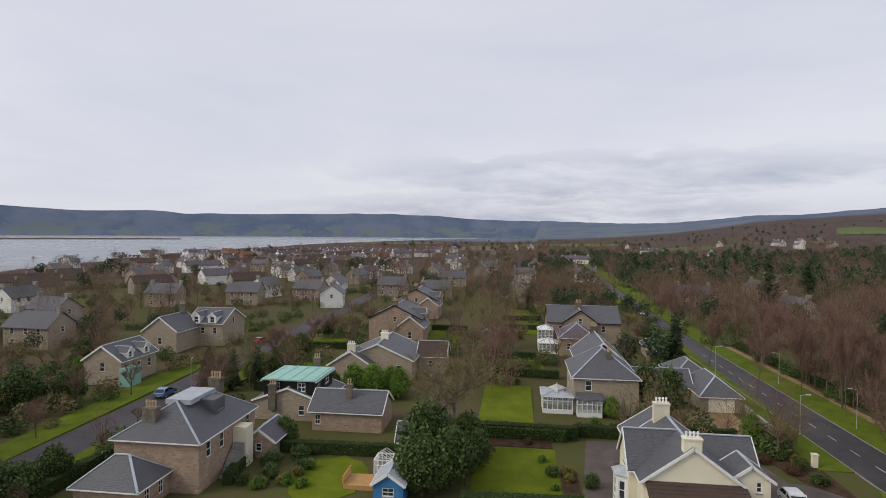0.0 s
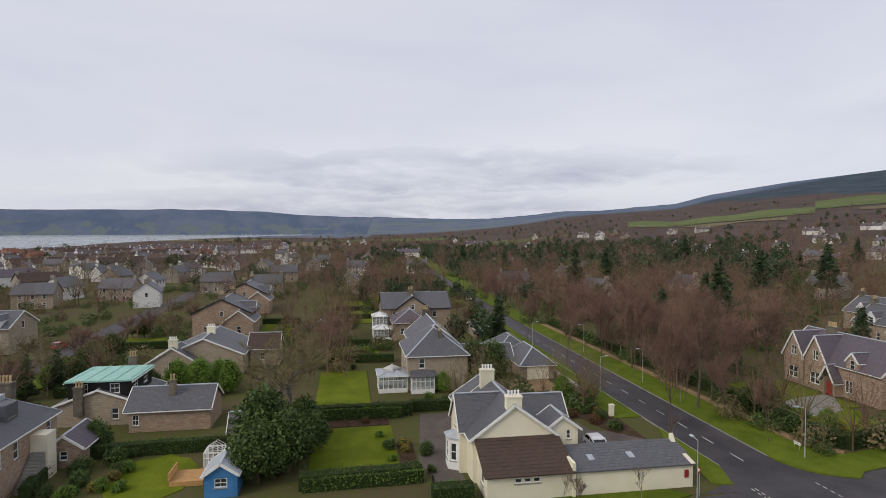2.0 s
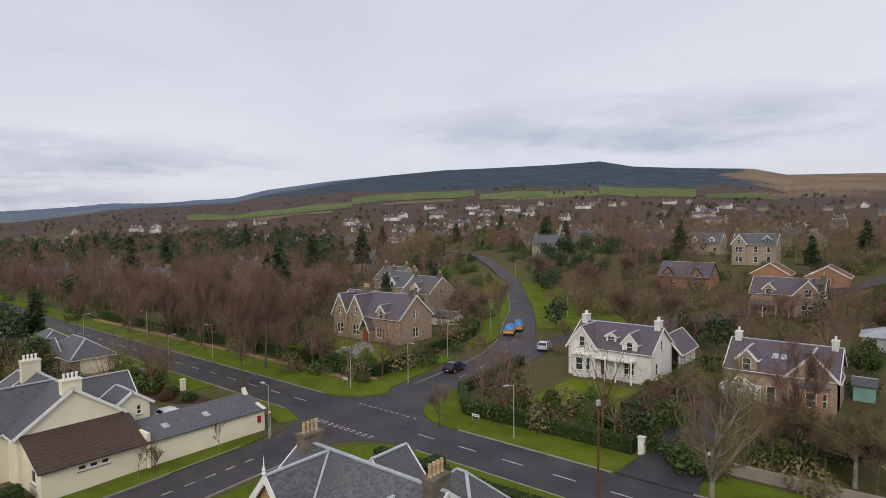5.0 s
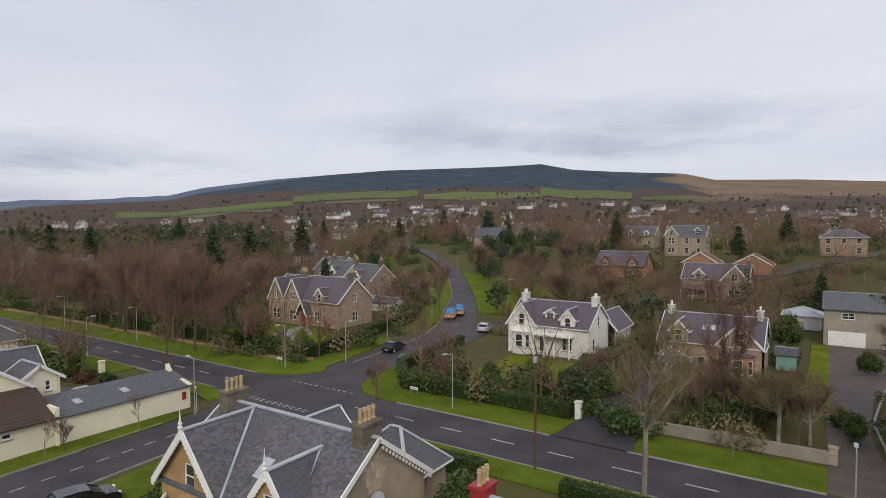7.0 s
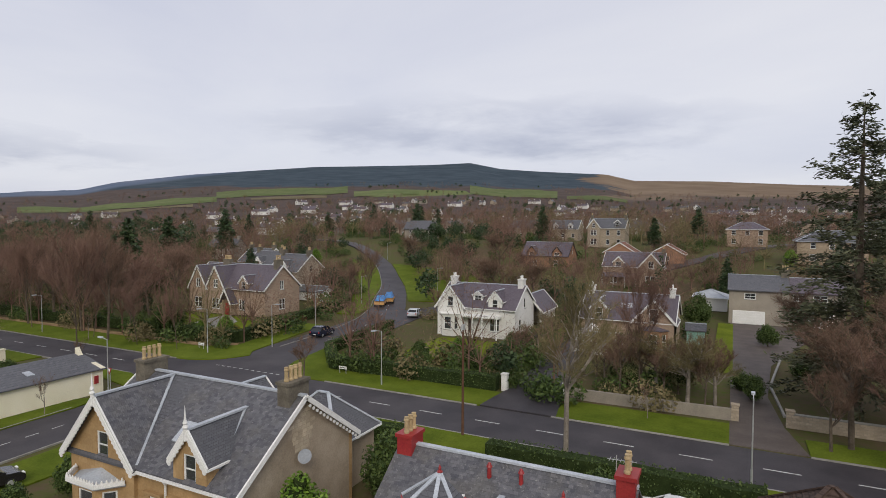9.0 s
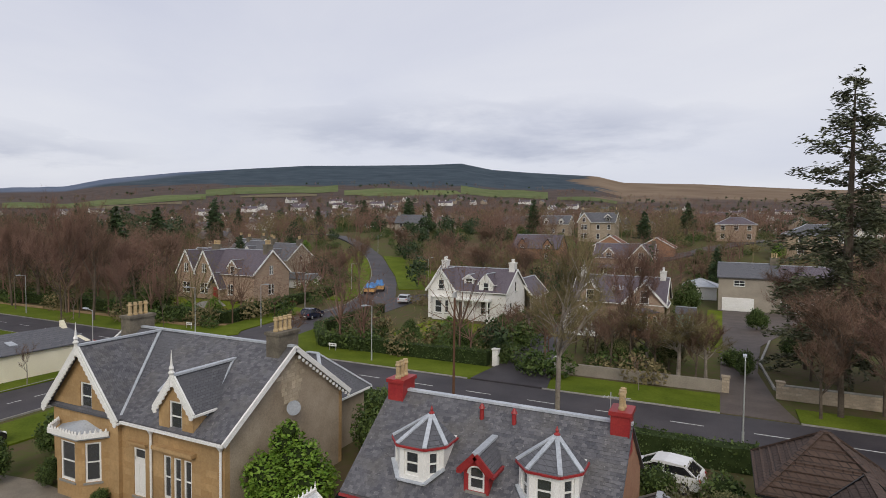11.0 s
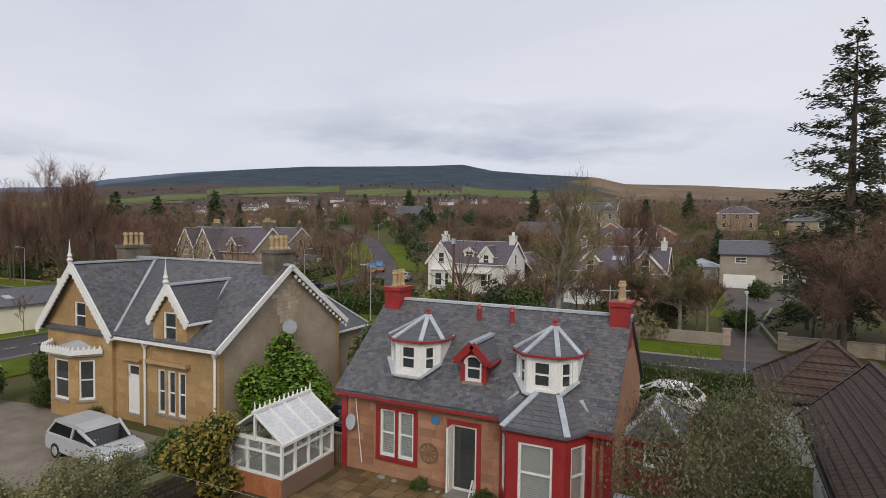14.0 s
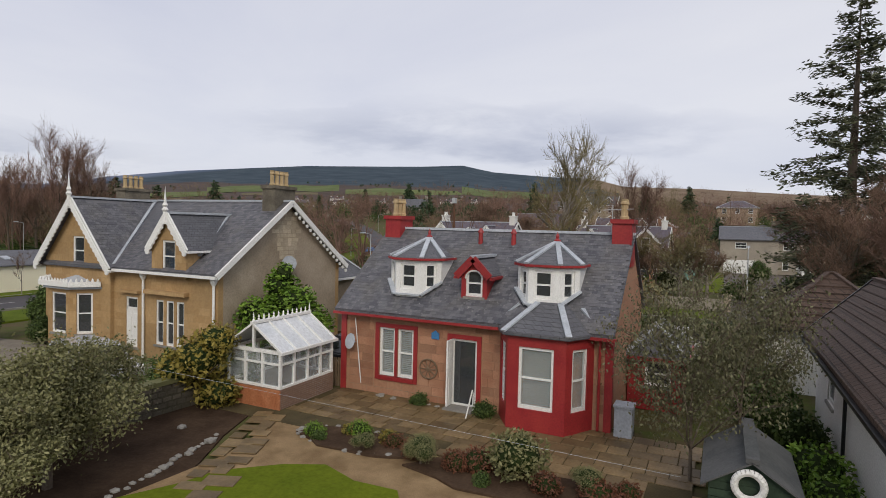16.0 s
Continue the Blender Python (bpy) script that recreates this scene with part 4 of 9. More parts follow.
# dressed stone blocks of the front, course by course, round the openings
M["ashlar"] = plain("red_sandstone_block", (0.31, 0.150, 0.090), (0.40, 0.225, 0.140), 0.9, 1.2, 22, 0.35, vary=0.22)
rs = random.Random(8)
gaps = [(-11.1, -9.1, 0.6, 2.85), (-8.0, -6.6, 0.0, 2.75), (-5.85, -2.65, 0.0, 3.3), (-12.5, -12.2, 0, 4), (-2.4, -2.0, 0, 4)]
z = 0.32
front_wall = [o for o in red.children if o.name.startswith("wall")][0]
while z < 3.0:
    x = -12.2 + rs.uniform(-0.3, 0)
    while x < -2.4:
        wid = rs.uniform(0.42, 0.85)
        x0, x1 = max(x, -12.2), min(x + wid, -2.4)
        for a, c, lo, hi in gaps:
            if lo < z + 0.28 and hi > z + 0.02:
                if a <= x0 < c:
                    x0 = min(c, x1)
                if a < x1 <= c:
                    x1 = max(a, x0)
                if x0 < a and x1 > c:
                    x1 = a
        if x1 - x0 > 0.12:
            bm = bm_new()
            box(bm, x0 + 0.008, x1 - 0.008, 18.588, 18.62, z + 0.008, z + 0.302)
            part("stone_block", bm, M["ashlar"], front_wall)
        x += wid
    z += 0.31
# ground-floor bay
canted(red, -4.35, 18.6, 1.6, 1.1, 0.0, 3.2, M["red_paint"], True, (1.75, 2.0), M["slate"], 1.25, 0.6, label="slate half-pyramid roof with lead hips", back=1.0, style="clear")
bm = bm_new()
for a, c in (((-5.42, 17.32, 3.23), (-4.74, 18.86, 4.03)), ((-3.28, 17.32, 3.23), (-3.96, 18.86, 4.03)), ((-6.13, 18.6, 3.36), (-5.45, 19.04, 3.92)), ((-2.57, 18.6, 3.36), (-3.25, 19.04, 3.92))):
    bm = bm_new()
    strip(bm, a, c, 0.2, 0.03)
    part("hip_flashing", bm, M["lead"], red)
# bay dormers
for x in (-9.85, -4.6):
    canted(red, x, 19.55, 1.1, 0.6, 3.7, 5.32, M["white"], True, (4.62, 0.98), M["slate"], 0.76, 0.48, back=0.95, style="clear_frame", o=0.1, widest=(0.66, 0.46))
    for sx in (-1.04, 1.04):
        bm = bm_new()
        box(bm, x + sx - 0.06, x + sx + 0.06, 19.56, 21.0, 3.9, 5.3)
        part("dormer_cheek", bm, M["white"], red)
    rim = [(x - 1.14, 19.52), (x - 0.56, 18.9), (x + 0.56, 18.9), (x + 1.14, 19.52)]
    for a, c in zip(rim, rim[1:]):
        za, zc = (3.38 + 0.789 * (p[1] - 18.25) + 0.04 for p in (a, c))
        bm = bm_new()
        strip(bm, (*a, za), (*c, zc), 0.2, 0.03)
        part("apron_flashing", bm, M["lead"], red)
    for px, py in ((-0.6, 18.86), (0.6, 18.86), (-1.2, 19.55), (1.2, 19.55)):
        bm = bm_new()
        strip(bm, (x + px, py, 5.35), (x, 20.65, 6.1), 0.17, 0.03)
        part("hip_flashing", bm, M["lead"], red)
    pts = [(x - 1.21, 19.9), (x - 1.21, 19.55), (x - 0.6, 18.84), (x + 0.6, 18.84), (x + 1.21, 19.55), (x + 1.21, 20.6)]
    bm = bm_new()
    for a, c in zip(pts, pts[1:]):
        strip(bm, (*a, 5.27), (*c, 5.27), 0.08, 0.04)
    part("gutter", bm, M["red_paint"], red)
    bm = bm_new()
    lathe(bm, x, 20.65, [(0.1, 6.0), (0.13, 6.12), (0.05, 6.19), (0.07, 6.27), (0.01, 6.42)], 8)
    part("finial", bm, M["red_paint"], red)
dormer(red, "S", -7.2, 19.1, 1.0, 3.8, 4.85, 5.36, 20.9, M["red_paint"], M["slate"], (4.5, 0.66, 0.98), "red_paint")
# arched head of the small dormer's window
arch = [(0.5 + 0.33 * math.cos(math.pi * k / 12), 4.68 + 0.30 * math.sin(math.pi * k / 12)) for k in range(13)]
panel(red, (-7.7, 19.07), (-6.7, 19.07), [(0.12, 4.66), (0.165, 4.66), *[(u, z) for u, z in arch[::-1]], (0.88, 4.66), (0.88, 5.02), (0.12, 5.02)], [], M["red_paint"], 0.1, "arch_board")
for (u0, z0), (u1, z1) in zip(arch, arch[1:]):
    bm = bm_new()
    tube(bm, (-7.7 + u0, 19.08, z0 - 0.02), (-7.7 + u1, 19.08, z1 - 0.02), 0.035, 0.035, 6)
    part("arch_bead", bm, M["white"], red)
for x in (-8.0, -6.6):
    bm = bm_new()
    lathe(bm, x, 21.6, [(0.1, 5.8), (0.09, 6.3), (0.14, 6.32), (0.05, 6.5)], 8)
    part("roof_vent", bm, M["red_paint"], red)
chimney(red, -12.2, 22.25, 0.75, 1.1, 5.2, 6.95, 3, "red_paint")
chimney(red, -2.5, 22.25, 0.7, 1.0, 5.2, 6.95, 2, "red_paint")
# side addition
hipped(red, -2.15, -0.3, 22.0, 25.4, 2.1, 3.0, M["red_paint"], M["slate"], {"S": [(-1.1, 1.35, 0.9, 0.9)]}, "W", trim="red_paint", over=0.2)



# slates, laid in courses from the eaves up
M["slate_piece"] = None
m, n, l, b = nodes_of("slate_piece", 0.5, 0, 0.35)
g = n.new("ShaderNodeNewGeometry")
oi = n.new("ShaderNodeObjectInfo").outputs["Random"]
ad = n.new("ShaderNodeMath")
l.new(g.outputs["Random Per Island"], ad.inputs[0])
l.new(oi, ad.inputs[1])
fr = n.new("ShaderNodeMath")
fr.operation = "FRACT"
l.new(ad.outputs[0], fr.inputs[0])
c = mixrgb(n, l, fr.outputs[0], (0.066, 0.068, 0.080), (0.140, 0.138, 0.150))
c = mixrgb(n, l, ramp_of(n, l, noise_of(n, l, 0.8, 5, g.outputs["Position"]), 0.48, 0.85), c, (0.120, 0.112, 0.100))
c = mixrgb(n, l, ramp_of(n, l, noise_of(n, l, 7.5, 5, g.outputs["Position"], 0.75), 0.58, 0.72), c, (0.30, 0.295, 0.285))
c = mixrgb(n, l, 1.0, c, mixrgb(n, l, noise_of(n, l, 16, 4, g.outputs["Position"]), (0.7, 0.7, 0.7), (1.3, 1.3, 1.3)), "MULTIPLY")
l.new(c, b.inputs["Base Color"])
bump_of(n, l, b, noise_of(n, l, 25, 3, g.outputs["Position"]), 0.3, 0.01)
M["slate_piece"] = m


def slates(parent, start, along, up, width, length, singles=0, wide=0.26, course=0.185, seed=3):
    """Overlapping slates on a slope: start is the lower corner; along and up are unit vectors."""
    r = random.Random(seed)
    start, along, up = Vector(start), Vector(along).normalized(), Vector(up).normalized()
    normal = along.cross(up).normalized()
    tilt = (up - normal * 0.05).normalized()
    o = ORIGIN[parent.name]
    rest = bm_new()
    shared = {}
    made = 0
    rows_n, cols_n = int(length / course), int(width / wide)
    for j in range(rows_n):
        for k in range(cols_n + 1):
            u0 = k * wide - (wide / 2 if j % 2 else 0)
            u1 = min(u0 + wide - 0.008, width)
            u0 = max(u0, 0)
            if u1 - u0 < 0.05:
                continue
            p = start + along * u0 + up * (j * course + r.uniform(-0.012, 0.008)) + normal * (0.026 + r.uniform(0, 0.006))
            near = singles and abs(u0 - width * 0.5) < width * 0.33 and made < singles and 4 <= j
            if near and abs(u1 - u0 - wide + 0.008) < 1e-4:
                if "slate" not in shared:
                    bm = bm_new()
                    prism(bm, [(0, 0, 0), (wide - 0.008, 0, 0), (wide - 0.008, course * 1.25, -0.009), (0, course * 1.25, -0.009)], (0, 0, -0.014))
                    shared["slate"] = mesh_of("slate", bm, M["slate_piece"])
                s = new("slate", shared["slate"])
                s.parent = parent
                s.matrix_basis = Matrix.Translation(p - o) @ Matrix((along, up, normal)).transposed().to_4x4()
                made += 1
            else:
                e = along * (u1 - u0)
                q = up * course * 1.25 - normal * 0.009
                prism(rest, [p, p + e, p + e + q, p + q], normal * -0.014)
    tagged(part("slating", rest, M["slate_piece"], parent, "small grey-blue roof slates"), kind="stuff")


run = math.hypot(4.0, 3.156)
slates(red, (-12.7, 18.25, 3.144 + 0.1), (1, 0, 0), (0, 4.0, 3.156), 10.6, run - 0.05, 300, 0.2, 0.15)

# ---- the tan villa with carved bargeboards ----
tan = villa("villa", "tan sandstone villa with steep slate roof and white carved bargeboards", -31.4, -18.9, 18.2, 27.0)
gabled(tan, -31.0, -18.9, 18.2, 27.0, 4.3, 7.45, "x", M["tan_stone"], M["slate"], {"S": [(-24.55, 1.6, 0.85, 2.4, "plain"), (-22.6, 1.75, 0.52, 2.1), (-21.92, 1.75, 0.52, 2.1), (-21.24, 1.75, 0.52, 2.1)]}, mats={"E": M["render_grey"]}, verge_over=0.3, trim=None)
for a, c in (((-25.4, 17.8, 4.07), (-18.6, 17.8, 4.07)), ((-31.2, 27.4, 4.07), (-18.6, 27.4, 4.07))):
    bm = bm_new()
    strip(bm, a, c, 0.11, 0.06)
    part("gutter", bm, M["white"], tan)
for x in (-31.32, -18.58):
    bm = bm_new()
    for s in (-1, 1):
        strip(bm, (x, 22.6, 7.52), (x, 22.6 + s * 4.78, 4.09), 0.09, 0.13)
    part("bargeboard", bm, M["white"], tan)
gabled(tan, -31.02, -25.82, 18.0, 22.4, 4.4, 7.4, "y", M["tan_stone"], M["slate"], {"S": [(-28.3, 4.87, 0.92, 1.45)]}, "N", trim="white", verge_over=0.35)
dormer(tan, "S", -21.7, 17.95, 2.25, 3.9, 5.3, 6.75, 21.6, M["tan_stone"], M["slate"], (4.87, 0.85, 1.45), "white")
canted(tan, -28.4, 18.0, 1.75, 0.9, 0.0, 3.15, M["tan_stone"], True, (1.85, 2.0), M["lead"], 0.55, 0.5)
bm = bm_new()
pts = [(-30.4, 17.9), (-29.55, 16.85), (-27.25, 16.85), (-26.4, 17.9)]
for a, c in zip(pts, pts[1:]):
    strip(bm, (*a, 3.3), (*c, 3.3), 0.1, 0.12)
    n_tooth = int((Vector(a) - Vector(c)).length / 0.22)
    for k in range(n_tooth):
        p = Vector(a).lerp(Vector(c), (k + 0.5) / n_tooth)
        lathe(bm, p.x, p.y, [(0.07, 3.41), (0.05, 3.51), (0.01, 3.59)], 6)
part("cornice", bm, M["white"], tan, "white scalloped cresting")


def scallops(parent, apex, foot, y, drop=0.22):
    """The fretted lower edge of a bargeboard: a row of lobes."""
    bm = bm_new()
    n_lobe = max(4, int((Vector(apex) - Vector(foot)).length / 0.27))
    for k in range(n_lobe):
        t = (k + 0.5) / n_lobe
        x, z = apex[0] + (foot[0] - apex[0]) * t, apex[1] + (foot[1] - apex[1]) * t
        ring = [(x + 0.12 * math.cos(a), y, z - drop + 0.10 * math.sin(a)) for a in [2 * math.pi * j / 8 for j in range(8)]]
        prism(bm, ring, (0, 0.05, 0))
    strip(bm, (apex[0], y + 0.02, apex[1] - 0.1), (foot[0], y + 0.02, foot[1] - 0.1), 0.06, 0.12)
    return part("bargeboard", bm, M["white"], parent, "white fretted bargeboard")


for sx in (-1, 1):
    scallops(tan, (-28.42, 7.4), (-28.42 + sx * 2.95, 4.02), 17.6)
    scallops(tan, (-21.7, 6.75), (-21.7 + sx * 1.28, 5.12), 17.75)
bm = bm_new()
for k in range(16):
    for sy in (-1, 1):
        y = 22.6 + sy * (0.3 + k * 0.29)
        z = 7.4 - (0.3 + k * 0.29) * 0.716
        if sy > 0:
            ring = [(-18.62, y + 0.1 * math.cos(a), z - 0.2 + 0.09 * math.sin(a)) for a in [2 * math.pi * j / 8 for j in range(8)]]
            prism(bm, ring, (0.05, 0, 0))
part("bargeboard", bm, M["white"], tan, "white fretted bargeboard")
for x, y, z in ((-28.42, 17.6, 7.42), (-21.7, 17.75, 6.68)):
    bm = bm_new()
    lathe(bm, x, y, [(0.09, z - 0.35), (0.09, z + 0.2), (0.15, z + 0.3), (0.07, z + 0.42), (0.12, z + 0.5), (0.06, z + 0.65), (0.03, z + 1.0), (0.005, z + 1.35)], 8)
    part("finial", bm, M["white"], tan, "white turned finial")
bm = bm_new()
for a, c in (((-25.6, 18.0, 4.3), (-28.42, 22.5, 7.58)), ((-20.5, 18.6, 4.95), (-21.7, 21.5, 6.85))):
    bm = bm_new()
    strip(bm, a, c, 0.16, 0.06)
    part("valley_flashing", bm, M["lead"], tan)
bm = bm_new()
prism(bm, [(-24.6, 19.3, 5.27), (-23.9, 19.3, 5.27), (-23.9, 20.3, 5.98), (-24.6, 20.3, 5.98)], (0, -0.04, 0.08))
part("skylight", bm, M["lead"], tan, "grey-framed roof window")
for x in (-23.6, -19.05):
    bm = bm_new()
    tube(bm, (x, 18.1, 0), (x, 18.1, 4.0), 0.06)
    lathe(bm, x, 18.1, [(0.08, 3.7), (0.16, 3.85), (0.16, 4.1)], 8)
    part("downpipe", bm, M["white"], tan)
run = math.hypot(4.75, 3.4)
slates(tan, (-26.3, 17.85, 4.05 + 0.14), (1, 0, 0), (0, 4.75, 3.4), 7.7, run - 0.05, 0, 0.22, 0.16, 5)
slates(tan, (-25.47, 17.68, 4.0 + 0.14), (0, 1, 0), (-2.95, 0, 3.4), 4.9, math.hypot(2.95, 3.4) - 0.05, 0, 0.22, 0.16, 6)
chimney(tan, -19.45, 22.6, 0.8, 1.5, 6.6, 8.35, 4)
chimney(tan, -30.5, 22.6, 0.8, 1.6, 6.6, 8.3, 4)
hipped(tan, -25, -20, 26.8, 31, 3.4, 5.6, M["render_grey"], M["slate"], {}, "S")
gabled(tan, -30.5, -27, 26.8, 30, 3.6, 5.4, "y", M["render_grey"], M["slate"], {}, "S")
bm = bm_new()
box(bm, -23.35, -20.65, 17.9, 18.2, 3.08, 3.26)
box(bm, -25.2, -23.9, 18.0, 18.2, 3.0, 3.12)
part("lintel", bm, M["tan_stone"], tan)

bm = bm_new()
box(bm, -24.96, -24.14, 18.27, 18.33, 0.42, 2.2)
box(bm, -24.96, -24.14, 18.25, 18.33, 2.2, 2.3)
for x in (-24.76, -24.34):
    box(bm, x - 0.14, x + 0.14, 18.245, 18.27, 0.6, 2.0)
part("door", bm, M["white"], tan, "cream panelled front door")
M["pale_block"] = plain("pale_sandstone_block", (0.42, 0.35, 0.25), (0.52, 0.44, 0.33), 0.9, 2, 18, 0.3, vary=0.15)
rb_ = random.Random(12)
gable_wall = [o for o in tan.children if o.name.startswith("wall")][1]
z = 4.7
while z < 6.9:
    wide_here = 0.35 + 0.5 * (1 - abs(z - 6.0) / 1.6) * rb_.uniform(0.7, 1.3)
    y = 22.5 - wide_here
    while y < 22.5 + wide_here:
        wy = rb_.uniform(0.25, 0.5)
        bm = bm_new()
        box(bm, -18.91, -18.885, y + 0.01, y + wy - 0.01, z + 0.01, z + 0.2)
        part("stone_block", bm, M["pale_block"], gable_wall)
        y += wy
    z += 0.215
bm = bm_new()
lathe(bm, 0, 0, [(0.02, 0), (0.25, 0.04), (0.37, 0.1), (0.375, 0.11)], 16)
bmesh.ops.rotate(bm, matrix=Euler((radians(80), 0, radians(60))).to_matrix(), verts=bm.verts)
bmesh.ops.translate(bm, vec=(-18.6, 22.4, 4.5), verts=bm.verts)
tube(bm, (-18.9, 22.4, 4.4), (-18.6, 22.4, 4.5), 0.02)
solo("satellite_dish", bm, M["lead"], "grey satellite dish on the villa's gable wall", "satellite dish")

# ---- the cream house on the corner ----
cream = villa("house", "cream harled house with slate roofs and low white garden wing", -68, -53, 12.8, 34)
gabled(cream, -68.0, -57.6, 13.0, 21.6, 4.5, 7.6, "x", M["cream"], M["slate"], {"E": [(14.6, 4.0, 0.3, 0.5, "plain")], "S": row((-66.3,), 1.9, 1.0, 1.9), "N": row((-60, -66), 3.5, 0.9, 1.4)})
gabled(cream, -65.2, -60.2, 12.2, 17.3, 4.7, 7.5, "y", M["cream"], M["slate"], {"S": [(-62.7, 4.9, 0.9, 1.5)]}, "N")
canted(cream, -62.3, 12.2, 1.5, 1.0, 0, 3.4, M["white"], True, (1.9, 1.9), M["lead"], 0.5, 0.55)
gabled(cream, -72.5, -68.0, 13.6, 20.6, 4.6, 6.9, "x", M["cream"], M["slate"], {"N": row((-70.5,), 3.3, 0.9, 1.4)}, "E")
gabled(cream, -66.5, -62.5, 17.3, 24.6, 4.6, 6.6, "y", M["cream"], M["slate"], {"N": row((-64.5,), 4.0, 0.9, 1.3)}, "S")
gabled(cream, -62.0, -58.6, 21.0, 24.4, 4.7, 5.9, "x", M["cream"], M["slate"], {"E": [(23.4, 4.0, 0.5, 1.0)]}, "S")
chimney(cream, -58.1, 17.3, 0.8, 1.6, 7.0, 8.5, 4, "cream", "white", 0.55)
chimney(cream, -67.4, 16.8, 0.8, 1.6, 6.8, 9.0, 4, "cream", "white", 0.55)
block(cream, -57.55, -53.2, 13.4, 21.6, 2.55, M["cream"], {"E": [(16.4, 1.9, 0.7, 0.5, "plain"), (17.3, 1.9, 0.7, 0.5, "plain"), (18.2, 1.9, 0.7, 0.5, "plain")], "S": [(-55.2, 1.6, 1.2, 1.2, "plain")]}, None, "W")
bm = bm_new()
prism(bm, [(-57.55, 13.1, 4.5), (-52.85, 13.1, 2.5), (-52.85, 13.1, 2.38), (-57.55, 13.1, 4.38)], (0, 8.8, 0))
part("roof", bm, M["tile_brown"], cream, "dark brown tiled lean-to roof")
bm = bm_new()
prism(bm, [(-57.55, 13.4, 2.5), (-53.2, 13.4, 2.5), (-57.55, 13.4, 4.4)], (0, 0.2, 0))
prism(bm, [(-57.55, 21.4, 2.5), (-53.2, 21.4, 2.5), (-57.55, 21.4, 4.4)], (0, 0.2, 0))
box(bm, -57.0, -53.0, 21.65, 21.95, 0, 3.3)
part("wall", bm, M["cream"], cream)
wing = cream
block(wing, -57.2, -53.4, 21.9, 34.2, 2.3, M["cream"], {"W": row((24, 28, 32), 1.2, 0.9, 1.2)}, None, "S")
bm = bm_new()
prism(bm, [(-57.4, 21.9, 3.3), (-53.15, 21.9, 2.25), (-53.15, 21.9, 2.35), (-57.4, 21.9, 3.42)], (0, 12.6, 0))
part("roof", bm, M["slate"], wing)
bm = bm_new()
prism(bm, [(-57.2, 34.0, 2.2), (-53.4, 34.0, 2.2), (-57.2, 34.0, 3.3)], (0, 0.2, 0))
prism(bm, [(-57.3, 33.9, 2.2), (-57.3, 33.9, 4.0), (-56.7, 33.9, 3.2), (-53.2, 33.9, 2.4), (-53.2, 33.9, 2.2)], (0, 0.45, 0))
box(bm, -57.3, -57.1, 21.9, 34.2, 2.2, 3.3)
part("wall", bm, M["cream"], wing)
for y in (24.0, 28.2):
    bm = bm_new()
    prism(bm, [(-55.6, y, 2.96), (-54.7, y, 2.74), (-54.7, y + 0.6, 2.74), (-55.6, y + 0.6, 2.96)], (0.02, 0, 0.08))
    part("skylight", bm, M["lead"], wing)
bm = bm_new()
box(bm, -53.4, -53.3, 33.3, 33.7, 1.0, 1.75)
solo("post_box", bm, M["red_paint"], "small red wall-mounted post box on the cream wing", "post box")

# ---- grey stone house with conservatory, and its garages ----
s1 = villa("house", "grey rubble stone house with hipped slate roof", -103, -91.5, 10, 19.5)
hipped(s1, -103.0, -91.5, 10.0, 19.5, 5.6, 9.2, M["grey_stone"], M["slate"], {"E": [(12.2, 4.3, 0.95, 1.6, "sash")], "S": row((-101, -97.5, -94), 4.3, 0.95, 1.6) + row((-101,), 1.6, 1.0, 1.8)})
chimney(s1, -95, 15.5, 1.6, 0.7, 6.8, 8.9, 4)
gabled(s1, -116, -103.1, 12, 20, 5.2, 8.6, "x", M["grey_stone"], M["slate"], {"N": row((-112, -107), 3.8, 0.9, 1.5)}, "E")
chimney(s1, -115.6, 16, 0.7, 1.4, 8, 9.6, 3)


